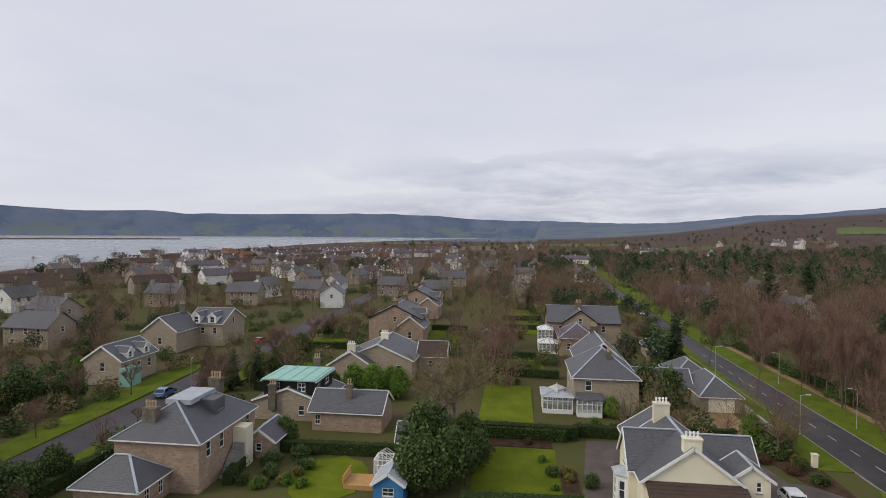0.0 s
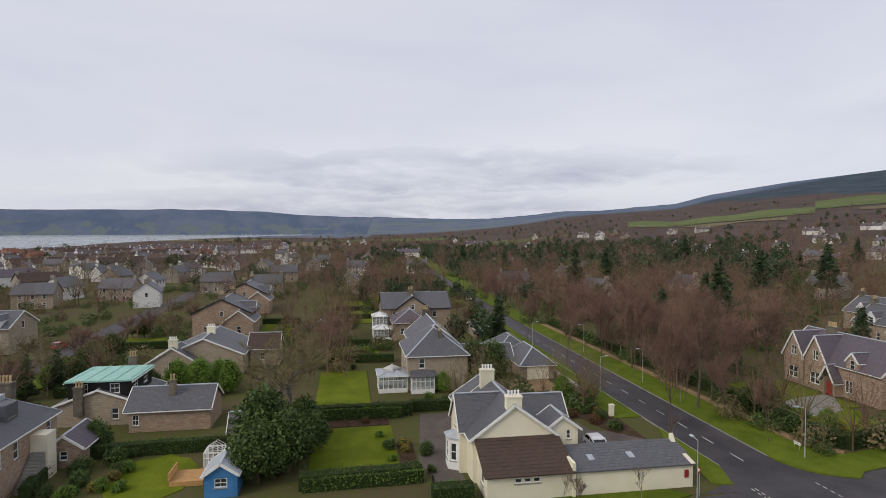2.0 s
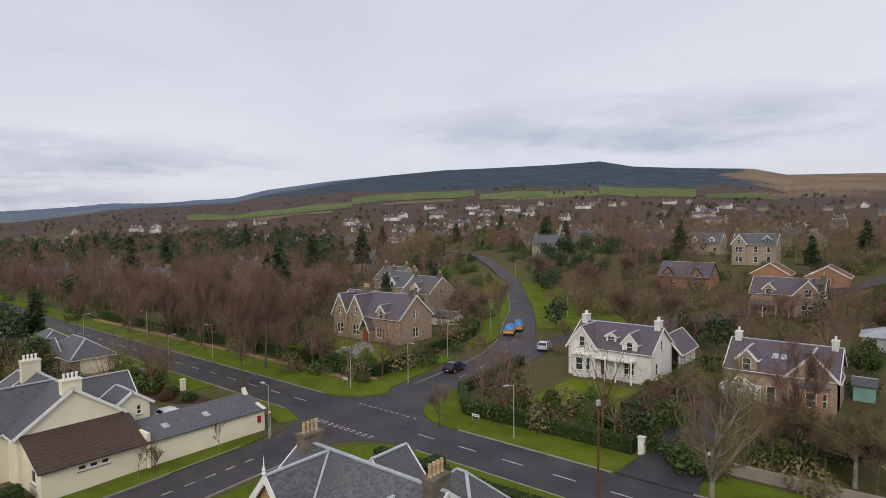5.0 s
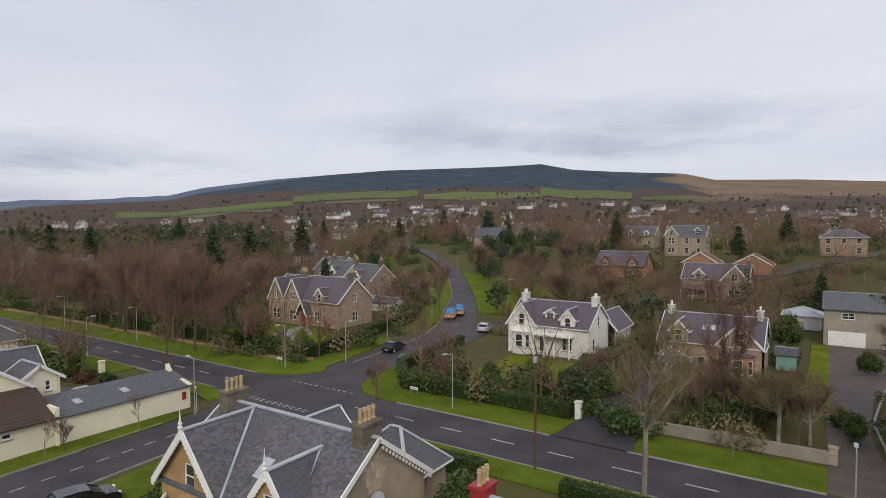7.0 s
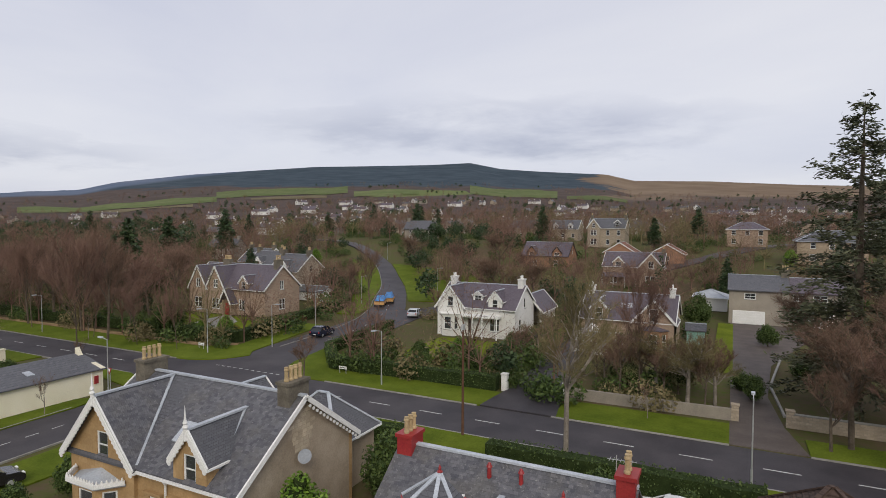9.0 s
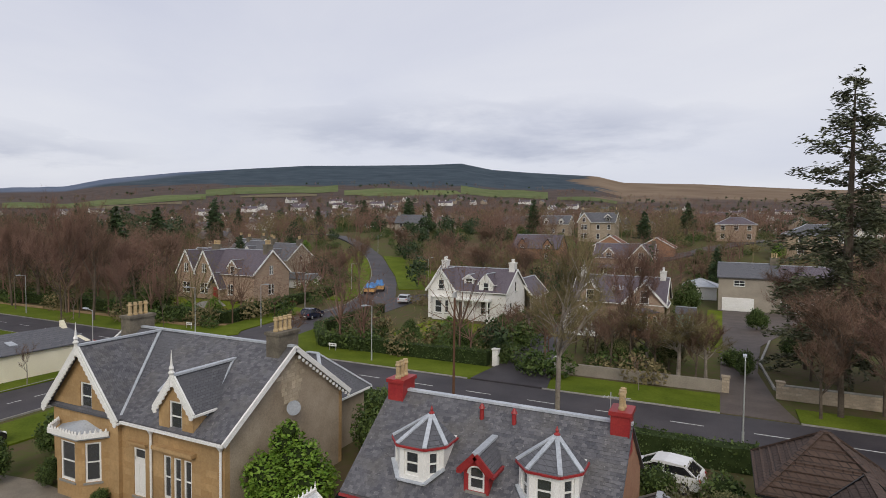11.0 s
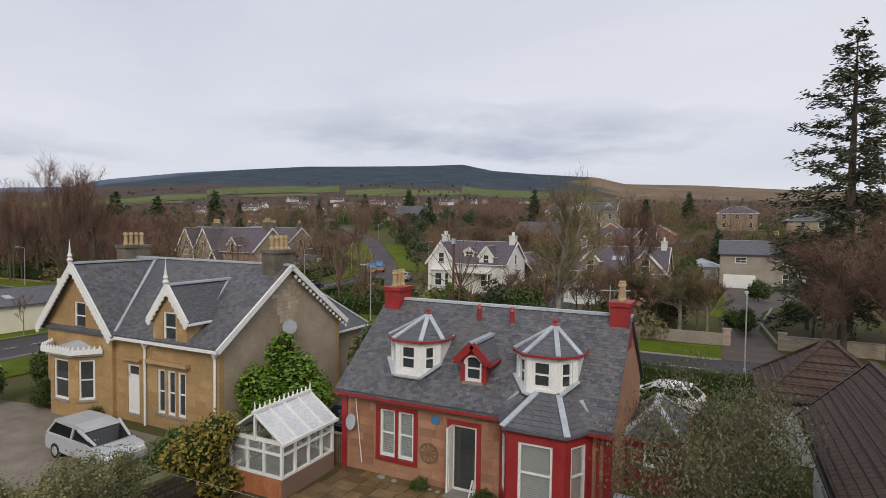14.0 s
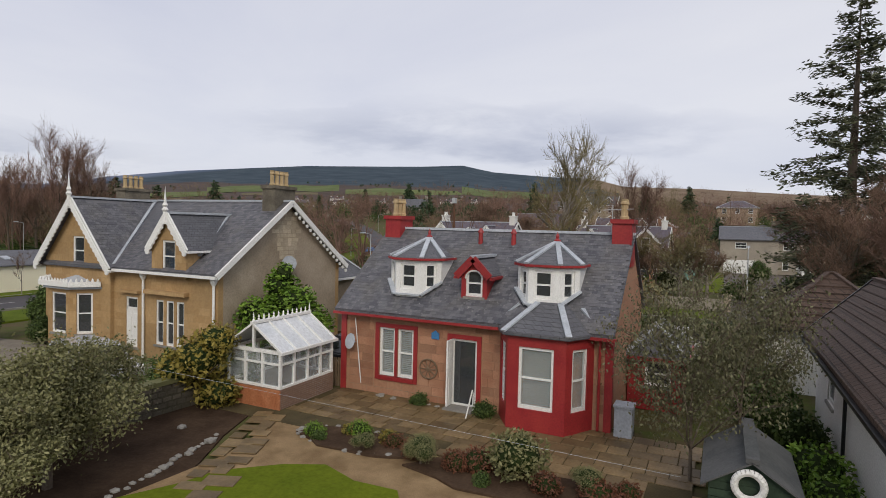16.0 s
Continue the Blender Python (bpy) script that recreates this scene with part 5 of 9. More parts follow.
def glasshouse(parent, x0, x1, y0, y1, base, eave, step, frame_mat="white", base_mat="white"):
    """Low wall, posts, rails and glass between them."""
    bm = bm_new()
    for a0, a1, b0, b1 in ((x0, x1, y0, y0 + 0.12), (x0, x1, y1 - 0.12, y1), (x0, x0 + 0.12, y0 + 0.12, y1 - 0.12), (x1 - 0.12, x1, y0 + 0.12, y1 - 0.12)):
        box(bm, a0, a1, b0, b1, 0, base)
    part("base_wall", bm, M[base_mat], parent)
    bm = bm_new()
    nx, ny = max(2, round((x1 - x0) / step)), max(2, round((y1 - y0) / step))
    for k in range(nx + 1):
        x = x0 + 0.06 + (x1 - x0 - 0.12) * k / nx
        for y in (y0 + 0.06, y1 - 0.06):
            box(bm, x - 0.045, x + 0.045, y - 0.05, y + 0.05, base, eave)
    for k in range(1, ny):
        y = y0 + (y1 - y0) * k / ny
        for x in (x0 + 0.06, x1 - 0.06):
            box(bm, x - 0.05, x + 0.05, y - 0.045, y + 0.045, base, eave)
    for z, h in ((base, 0.08), (base + (eave - base) * 0.68, 0.06), (eave, 0.12)):
        for y in (y0 + 0.06, y1 - 0.06):
            box(bm, x0, x1, y - 0.06, y + 0.06, z - 0.002, z + h)
        for x in (x0 + 0.06, x1 - 0.06):
            box(bm, x - 0.06, x + 0.06, y0 + 0.13, y1 - 0.13, z - 0.002, z + h)
    part("frame", bm, M[frame_mat], parent)
    for a0, a1, b0, b1 in ((x0 + 0.1, x1 - 0.1, y0 + 0.055, y0 + 0.065), (x0 + 0.1, x1 - 0.1, y1 - 0.065, y1 - 0.055), (x0 + 0.055, x0 + 0.065, y0 + 0.1, y1 - 0.1), (x1 - 0.065, x1 - 0.055, y0 + 0.1, y1 - 0.1)):
        bm = bm_new()
        box(bm, a0, a1, b0, b1, base, eave)
        part("pane", bm, M["glazing"], parent).visible_shadow = False


cons = thing("conservatory", "white framed conservatory with slate skirt roof and glass lantern", "conservatory", -93.5, 8.0)
glasshouse(cons, -96.0, -91.0, 5.4, 9.9, 0.6, 2.5, 0.8)
hip_roof(cons, -96.0, -91.0, 5.4, 9.9, 2.75, 3.25, M["lead"], 0.2, "white")
bm = bm_new()
for k in range(3):
    lathe(bm, -93.5, 7.65, [(1.5, 3.0), (1.45, 3.35), (0.1, 3.9), (0.02, 4.2)], 4)
part("lantern", bm, M["white"], cons)
cons2 = thing("conservatory", "narrow white glazed porch against the stone house", "conservatory", -91, 12.0)
glasshouse(cons2, -91.45, -89.8, 10.4, 14.0, 0.6, 2.5, 0.7)
bm = bm_new()
prism(bm, [(-91.5, 10.3, 3.2), (-89.6, 10.3, 2.62), (-89.6, 14.1, 2.62), (-91.5, 14.1, 3.2)], (0, 0, 0.08))
part("roof", bm, M["slate"], cons2)
gar = thing("garage", "long low garage with hipped slate roof and cream door", "garage", -100, 28)
hipped(gar, -106.5, -95.4, 29.5, 35.4, 2.5, 4.9, M["grey_stone"], M["slate"], {}, trim="white")
gabled(gar, -106, -100.5, 20.5, 29.6, 2.6, 4.7, "y", M["grey_stone"], M["slate"], {"E": row((22, 25, 27.5), 1.4, 0.9, 1.1)}, "N")
hipped(gar, -116, -107, 28.5, 35, 2.6, 5.0, M["grey_stone"], M["slate"], {})
bm = bm_new()
box(bm, -95.5, -95.3, 30.6, 34.4, 0, 2.15)
part("door", bm, M["cream"], gar, "cream painted double garage door")

# ---- further houses along the gardens ----
s2 = villa("house", "tan stone house with broad front gable and slate roof", -156, -143, 9, 25)
gabled(s2, -156, -144, 9, 26, 6.0, 9.2, "y", M["warm_stone"], M["slate"], {"E": row((12, 22), 4.4, 1.0, 1.5) + row((12, 22), 1.5, 1.0, 1.6)}, trim="black")
gabled(s2, -150, -143, 12.5, 20.5, 6.0, 8.9, "x", M["warm_stone"], M["slate"], {"E": row((16.5,), 6.4, 0.9, 1.3) + row((14.5, 18.5), 4.0, 1.0, 1.5)}, "W", trim="black")
chimney(s2, -148, 16.5, 0.8, 1.6, 8.4, 10.3, 4)
hipped(s2, -142.9, -133, 11, 19, 4.2, 6.8, M["warm_stone"], M["slate_purple"], {"E": row((13, 17), 2.2, 0.9, 1.5)}, "W")
cons3 = thing("conservatory", "two-storey white garden conservatory", "conservatory", -137, 8.5)
glasshouse(cons3, -139.5, -135, 6.5, 10.8, 0.5, 2.4, 0.8)
hip_roof(cons3, -139.5, -135, 6.5, 10.8, 2.6, 3.4, M["white"], 0.15, "white")
glasshouse_top = thing("conservatory", "white upper glazed room", "conservatory", -142, 8.0)
glasshouse(glasshouse_top, -144, -140.2, 6.5, 10.0, 0.5, 4.6, 0.8)
hip_roof(glasshouse_top, -144, -140.2, 6.5, 10.0, 4.8, 5.6, M["white"], 0.15, "white")

lh = villa("house", "low stone house with white chimney and stepped slate roofs", -120, -106, -33, -16)
gabled(lh, -120, -107, -30.5, -17.5, 3.6, 6.4, "x", M["grey_stone"], M["slate"], {"E": row((-27, -20), 1.9, 1.0, 1.6)})
gabled(lh, -110, -104.6, -32.5, -24.5, 2.9, 5.4, "x", M["grey_stone"], M["slate"], {"E": row((-28.5,), 2.2, 1.2, 1.6)}, "W")
gabled(lh, -119, -113, -17.5, -12, 3.4, 5.6, "y", M["grey_stone"], M["tile_brown"], {"E": row((-15,), 1.8, 0.9, 1.4)}, "S")
chimney(lh, -105.6, -28.5, 0.7, 1.4, 5.0, 6.7, 4, "cream", "white", 0.5)
chimney(lh, -113, -24, 0.8, 1.4, 6, 7.6, 4, "cream", "white", 0.5)
lh2 = villa("house", "tall stone house with dark bargeboards and gabled porch", -158, -142, -36, -20)
gabled(lh2, -158, -143.5, -35, -22, 5.8, 9.0, "x", M["pink_stone"], M["slate"], {"E": row((-28.5,), 5.6, 0.9, 1.4) + row((-32, -25), 2.0, 1.0, 1.7), "N": row((-155, -150, -146), 4.2, 0.9, 1.5)}, trim="black")
gabled(lh2, -150, -141, -27.5, -21, 4.2, 6.6, "x", M["pink_stone"], M["slate"], {"E": row((-24.2,), 2.2, 1.0, 1.7)}, "W")
dormer(lh2, "N", -150, -21.6, 2.2, 5.0, 6.6, 7.8, -26, M["pink_stone"], M["slate"])
chimney(lh2, -144, -28.5, 0.8, 1.4, 8.4, 10.2, 4)
chimney(lh2, -157.4, -28.5, 0.8, 1.4, 8.4, 10.2, 4)
lh3 = copy_thing(lh2, pose(-192, -30, 0))

bl = villa("house", "pink rubble stone house with hipped slate roof and flat dormer", -71, -58, -40, -31)
hipped(bl, -71.0, -58.2, -40.2, -30.8, 5.4, 8.4, M["pink_stone"], M["slate"], {"N": row((-60.2, -63.0), 4.0, 0.9, 1.7) + row((-69.2,), 4.2, 0.9, 1.7), "E": []}, inset=4.0)
bm = bm_new()
box(bm, -67.4, -62.2, -37.0, -34.0, 7.9, 8.45)
part("flat_roof", bm, M["lead"], bl)
bm = bm_new()
box(bm, -66.2, -64.0, -34.2, -32.2, 6.4, 8.05)
part("dormer", bm, M["slate"], bl)
place_window(bl, -65.1, -32.2, 7.2, 1.3, 1.0, 180, "bars")
chimney(bl, -60.0, -37.2, 0.9, 1.5, 6.0, 8.2, 4)
chimney(bl, -70.3, -35.5, 0.9, 1.6, 7.0, 8.9, 4)
hipped(bl, -58.1, -53.0, -40.6, -34.0, 2.5, 4.8, M["pink_stone"], M["slate"], {"N": row((-54.6, -56.8), 1.4, 0.8, 1.6, "bars")}, "W")
bm = bm_new()
box(bm, -67.2, -65.4, -30.8, -29.2, 0, 4.6)
part("stair_tower", bm, M["cream"], bl, "cream rendered stair landing")
for k in range(12):
    bm = bm_new()
    box(bm, -65.4 + k * 0.28, -65.1 + k * 0.28, -30.6, -29.4, 0, 2.9 - k * 0.23)
    part("step", bm, M["kerb"], bl)
gabled(bl, -73.5, -68.2, -30.7, -27.2, 2.2, 3.4, "x", M["pink_stone"], M["slate_purple"], {"E": row((-29,), 1.3, 0.8, 1.0)})

grn = villa("house", "stone cottage with black glazed upper storey under green copper roof", -92, -76, -34, -18)
gabled(grn, -92, -82, -36, -26, 2.8, 4.6, "x", M["grey_stone"], M["slate"], {"E": row((-29,), 1.5, 0.9, 1.5)})
gabled(grn, -85, -78.6, -26.5, -16.5, 2.8, 4.8, "y", M["pink_stone"], M["slate"], {"E": row((-25.4,), 1.5, 0.8, 1.4, "bars")}, "S")
block(grn, -90.5, -82.5, -34.8, -27.2, 5.6, M["black"], {"E": row((-33, -29.2), 4.7, 1.2, 1.3, "bars"), "N": row((-84.2, -88), 4.7, 1.6, 1.3, "bars")}, None, "", 0.2, 3.0)
bm = bm_new()
box(bm, -90.8, -82.2, -35.1, -26.9, 5.6, 5.8)
part("roof", bm, M["copper"], grn, "pale green weathered copper flat roof")
for k in range(5):
    bm = bm_new()
    box(bm, -90.8, -82.2, -34.6 + k * 1.8, -34.52 + k * 1.8, 5.8, 5.88)
    part("roof_seam", bm, M["copper"], grn)
for y in (-35.2, -26.95):
    bm = bm_new()
    box(bm, -90.9, -82.1, y, y + 0.1, 5.45, 5.6)
    part("fascia", bm, M["white"], grn)
chimney(grn, -81.9, -33.2, 0.9, 1.1, 1.5, 5.2, 3)
chimney(grn, -80.5, -21.5, 0.6, 0.8, 3.8, 6.0, 2)
chimney(grn, -91.5, -30, 0.7, 1.1, 4, 7.0, 3)

mid = villa("house", "large grey stone house with slate roof and paired dormers", -136, -120, -82, -68)
gabled(mid, -132, -122, -81, -73, 4.8, 7.8, "x", M["grey_stone"], M["slate"], {"E": row((-77,), 2.6, 1.0, 1.6)})
gabled(mid, -142, -131, -76, -67, 5.4, 8.2, "y", M["grey_stone"], M["slate"], {"E": row((-72, -69), 3.6, 1.0, 1.6), "N": row((-136.5,), 5.4, 1.0, 1.6)})
dormer(mid, "E", -73.5, -130.8, 2.0, 5.2, 6.9, 7.8, -136, M["white"], M["slate"])
dormer(mid, "E", -69.5, -130.8, 2.0, 5.2, 6.9, 7.8, -136, M["white"], M["slate"])
chimney(mid, -131, -77, 0.8, 1.5, 7.6, 9.8, 4)
far1 = villa("house", "dark slate-roofed house with white dormers and green porch", -104, -91, -78, -66)
gabled(far1, -105, -95, -73.5, -66.5, 4.4, 6.8, "x", M["grey_stone"], M["slate"], {"N": row((-103, -100, -97), 2.6, 1.0, 1.7), "E": row((-70,), 3.2, 1.0, 1.6)})
dormer(far1, "N", -97.5, -66.4, 1.6, 4.3, 5.6, 6.4, -69, M["white"], M["slate"])
dormer(far1, "N", -102, -66.4, 1.6, 4.3, 5.6, 6.4, -69, M["white"], M["slate"])
bm = bm_new()
box(bm, -97.5, -94.5, -66.4, -64.4, 0, 3.2)
part("porch", bm, M["copper"], far1, "sea-green painted porch")

# ---- houses north of the street ----
sand = villa("house", "red-brown rubble sandstone house with four steep gables", -88, -70, 74, 84)
gabled(sand, -88, -69.8, 74.6, 83.6, 4.8, 8.6, "x", M["pink_stone"], M["slate_purple"], {"S": row((-75.2,), 1.8, 1.3, 1.9, "pair"), "E": row((79,), 5.2, 1.0, 1.6, "pair") + row((79,), 1.8, 1.5, 1.9, "pair")})
for x in (-85.4, -80.9):
    gabled(sand, x - 2.1, x + 2.1, 74.0, 79, 4.8, 8.4, "y", M["pink_stone"], M["slate_purple"], {"S": [(x, 5.4, 1.1, 1.6, "pair"), (x, 1.8, 1.9, 1.9, "pair")]}, "N")
dormer(sand, "S", -74.4, 74.3, 2.0, 4.4, 5.8, 7.0, 78, M["pink_stone"], M["slate_purple"], (5.3, 0.9, 1.4), "white")
gabled(sand, -78.6, -76.4, 73.0, 75, 2.6, 4.6, "y", M["pink_stone"], M["slate_purple"], {}, "SN")
bm = bm_new()
box(bm, -78.0, -77.0, 73.4, 73.5, 0, 2.2)
part("door", bm, M["red_paint"], sand, "dark red front door")
chimney(sand, -70.6, 79, 0.8, 1.6, 7.9, 9.8, 4)
chimney(sand, -83, 79, 1.8, 0.8, 7.9, 9.5, 5)
sand.location.x -= 1.6
for hx, hy, w in ((-92, 112, 9), (-108, 120, 9), (-122, 132, 10)):
    h = villa("house", "grey stone gabled house with slate roof and dormers", hx - w, hx, hy - 5, hy + 5)
    gabled(h, hx - w, hx, hy - 5, hy + 5, 4.8, 8.4, "x", M["grey_stone"], M["slate"], {"E": row((hy,), 5.0, 0.9, 1.4), "S": row((hx - w * 0.7, hx - w * 0.3), 2, 1.0, 1.7)})
    dormer(h, "S", hx - w / 2, hy - 5, 2.0, 4.6, 6.0, 7.2, hy - 1, M["white"], M["slate"])
    chimney(h, hx - 0.5, hy, 0.8, 1.4, 7.8, 9.6, 3)
    chimney(h, hx - w + 0.5, hy, 0.8, 1.4, 7.8, 9.6, 3)

w2 = villa("house", "white painted villa with purple slate roof and gabled dormers", -38.2, -26.2, 76, 85)
gabled(w2, -38.2, -26.2, 76.0, 84.6, 4.4, 7.2, "x", M["harl_white"], M["slate_purple"], {"S": [(-29.3, 1.9, 1.5, 1.9, "pair"), (-33, 1.5, 1.0, 2.3, "plain")], "E": row((80.3,), 4.8, 0.9, 1.5) + row((78.3,), 1.8, 1.0, 1.7)})
gabled(w2, -38.2, -34.0, 75.6, 80, 4.4, 7.1, "y", M["harl_white"], M["slate_purple"], {"S": [(-36.1, 5.0, 0.95, 1.5)]}, "N")
canted(w2, -36.1, 75.6, 1.5, 0.9, 0, 3.3, M["harl_white"], True, (1.9, 1.9), M["harl_white"], 0.25, 0.6)
dormer(w2, "S", -29.2, 75.9, 2.1, 4.0, 5.4, 6.7, 79.5, M["harl_white"], M["slate_purple"], (4.9, 0.9, 1.4))
dormer(w2, "S", -32.3, 77.0, 1.5, 4.9, 5.9, 6.4, 79.5, M["white"], M["slate_purple"], (5.5, 1.1, 0.9), "white", "bars")
bm = bm_new()
box(bm, -34.0, -28.2, 74.6, 76, 3.0, 3.3)
for x in (-33.8, -32.2, -30.7, -28.5):
    tube(bm, (x, 74.75, 0), (x, 74.75, 3.0), 0.11, 0.11, 8)
part("porch", bm, M["white"], w2, "white columned porch")
chimney(w2, -37.6, 80.3, 0.8, 1.3, 6.7, 8.3, 3, "harl_white", "white", 0.5)
chimney(w2, -26.7, 80.3, 0.8, 1.3, 6.7, 8.3, 3, "harl_white", "white", 0.5)
gabled(w2, -29, -25, 84.4, 92, 3.2, 5.4, "y", M["harl_white"], M["slate_purple"], {"E": row((87, 90), 1.6, 0.9, 1.3)}, "S")

rb = villa("house", "pink stone villa with purple slate roof and timber bay", -17.2, -5.4, 76, 85)
gabled(rb, -17.0, -5.4, 76.2, 84.6, 4.2, 7.0, "x", M["pink_stone"], M["slate_purple"], {"S": [(-12, 1.3, 1.0, 2.2, "plain")], "E": row((80,), 1.8, 1.0, 1.7)})
gabled(rb, -10.2, -5.4, 75.8, 80, 4.2, 6.8, "y", M["pink_stone"], M["slate_purple"], {"S": [(-7.8, 4.9, 1.1, 1.7)]}, "N")
canted(rb, -7.8, 75.8, 1.7, 0.9, 0, 3.2, M["red_stone"], True, (1.8, 1.8), M["slate_purple"], 0.5, 0.6)
dormer(rb, "S", -14.6, 75.9, 2.2, 4.0, 5.4, 6.6, 79.5, M["pink_stone"], M["slate_purple"], (4.8, 1.0, 1.5))
bm = bm_new()
for x in (-12.2, -11.3):
    prism(bm, [(x, 77.9, 5.42), (x + 0.6, 77.9, 5.42), (x + 0.6, 78.6, 5.89), (x, 78.6, 5.89)], (0, -0.04, 0.09))
part("skylight", bm, M["lead"], rb)
chimney(rb, -16.4, 80.4, 0.7, 1.1, 6.5, 8.0, 2, "harl_white", "white", 0.5)
chimney(rb, -6.0, 80.4, 0.7, 1.1, 6.5, 8.0, 2, "harl_white", "white", 0.5)
cons4 = thing("conservatory", "white framed conservatory with pitched glass roof", "conservatory", -15, 74.4)
glasshouse(cons4, -17.2, -13.0, 72.6, 76.1, 0.5, 2.2, 0.6)
bm = bm_new()
for k in range(9):
    a = 2 * math.pi * k / 9
    strip(bm, (-15.1 + 2.2 * math.cos(a), 74.4 + 1.9 * math.sin(a), 2.3), (-15.1, 74.4, 3.6), 0.08, 0.03)
part("roof_bars", bm, M["white"], cons4)
bm = bm_new()
lathe(bm, -15.1, 74.4, [(2.1, 2.3), (0.05, 3.55)], 9)
part("roof_glass", bm, M["glazing"], cons4).visible_shadow = False

grey = villa("house", "grey-brown roughcast house with white garage door", 0.5, 18, 106.5, 118)
gabled(grey, 0.5, 9.0, 106.5, 117, 5.6, 7.6, "x", M["roughcast"], M["slate"], {"S": [(3.6, 4.6, 1.7, 1.0, "bars")]}, trim=None)
gabled(grey, 9.0, 17.0, 108.5, 117, 5.4, 7.3, "x", M["roughcast"], M["slate_purple"], {"S": [(10.2, 1.6, 0.9, 1.8), (10.6, 4.5, 1.6, 1.1, "bars"), (13.6, 4.5, 2.0, 1.1, "bars")]}, "W", trim=None)
canted(grey, 13.6, 108.5, 1.9, 1.1, 0, 3.2, M["white"], True, (1.8, 1.8), M["slate"], 0.9, 0.6)
bm = bm_new()
box(bm, 1.1, 5.8, 106.38, 106.52, 0, 2.2)
for k in range(5):
    box(bm, 1.1, 5.8, 106.34, 106.38, 0.1 + k * 0.43, 0.45 + k * 0.43)
part("door", bm, M["white"], grey, "white sectional garage door")
chimney(grey, 8.8, 111.5, 1.2, 0.7, 6.8, 8.8, 3)



def upslope(name, label, x0, x1, y0, y1, z):
    """A house on the rising ground: it is laid out on the level and then lifted."""
    h = thing(name, label, "house", (x0 + x1) / 2, (y0 + y1) / 2, 0, "villas of the town")
    LIFT.append((h, z))
    return h


LIFT = []
r3 = upslope("house", "red brick villa with purple slate roof and pointed gables", -54, -40, 160, 170, 3.2)
gabled(r3, -54, -40.5, 160, 170, 4.0, 7.6, "x", M["red_stone"], M["slate_purple"], {"S": row((-50, -44), 1.8, 1.1, 1.7), "E": row((165,), 5, 0.9, 1.4)}, trim="black")
dormer(r3, "S", -51, 159.8, 2.6, 3.8, 4.9, 6.6, 164, M["red_stone"], M["slate_purple"], None, "black")
dormer(r3, "S", -43.6, 159.8, 2.6, 3.8, 4.9, 6.6, 164, M["red_stone"], M["slate_purple"], None, "black")
r4 = upslope("house", "pink stone villa with white bargeboards and veranda", -27, -13, 141, 151, 1.2)
gabled(r4, -27, -13.4, 141.0, 150, 5.2, 8.2, "x", M["pink_stone"], M["slate_purple"], {"S": row((-24.5,), 2, 1.6, 1.9, "pair"), "E": row((145.5,), 5, 0.9, 1.4)})
gabled(r4, -18.6, -13.4, 140.4, 146, 5.2, 8.2, "y", M["pink_stone"], M["slate_purple"], {"S": [(-16, 5.6, 1.2, 1.7, "pair"), (-16, 2.0, 2.4, 2.0, "pair")]}, "N")
dormer(r4, "S", -23.4, 140.8, 2.4, 4.8, 6.1, 7.3, 145, M["pink_stone"], M["slate_purple"])
bm = bm_new()
prism(bm, [(-27, 138.6, 2.7), (-19, 138.6, 2.7), (-19, 140.9, 3.5), (-27, 140.9, 3.5)], (0, 0, 0.1))
part("veranda_roof", bm, M["slate_purple"], r4)
for x in (-26.8, -24.2, -21.6, -19.2):
    bm = bm_new()
    tube(bm, (x, 138.8, 0), (x, 138.8, 2.7), 0.09)
    part("post", bm, M["white"], r4)
chimney(r4, -13.8, 145.5, 0.8, 1.3, 7.6, 9.2, 3)
tower = upslope("house", "tall grey stone house with bay windows and attic dormer", -43, -31, 196, 206, 8.4)
gabled(tower, -43, -31, 196, 205, 6.6, 9.6, "x", M["grey_stone"], M["slate"], {"S": row((-36.5, -33), 1.8, 1.1, 1.8) + row((-36.5, -33), 4.9, 1.1, 1.7), "E": row((200.5,), 4.9, 1.0, 1.6)})
gabled(tower, -43, -39, 195.2, 200, 6.8, 9.4, "y", M["grey_stone"], M["slate"], {"S": [(-41, 7.3, 1.0, 1.5), (-41, 4.9, 2.0, 1.7, "pair"), (-41, 1.9, 2.0, 1.8, "pair")]}, "N")
dormer(tower, "S", -33.5, 196.4, 2.0, 6.6, 8.2, 9.1, 200, M["slate"], M["slate"])
chimney(tower, -31.4, 200.5, 0.8, 1.3, 9.0, 10.8, 3)
chimney(tower, -42.6, 200.5, 0.8, 1.3, 9.0, 10.8, 3)
sq1 = upslope("house", "square red stone house with hipped slate roof", 0, 12, 205, 214, 9.2)
hipped(sq1, -1, 10.5, 205, 213, 5.6, 7.8, M["pink_stone"], M["slate_purple"], {"S": row((1, 4.8, 8.5), 4.4, 1.3, 1.5) + row((1, 8.5), 1.7, 1.3, 1.6)})
sq2 = upslope("house", "square grey-tan stone house with wide hipped roof", 16, 32, 172, 182, 6.2)
hipped(sq2, 15.5, 30.5, 172, 182, 6.0, 8.6, M["warm_stone"], M["slate"], {"S": row((19, 23, 27.5), 4.8, 1.2, 1.6) + row((19, 27.5), 1.8, 1.5, 1.7)}, trim="lead")
chimney(sq2, 29.5, 177, 0.7, 1.2, 7.0, 9.0, 3)
redroof = upslope("house", "low bungalow with reddish tiled gables", -30, -20, 172, 182, 5.2)
gabled(redroof, -33, -24, 172, 180, 2.8, 5.6, "y", M["red_stone"], M["tile_red"], {"S": row((-28.5,), 1.6, 1.4, 1.3)})
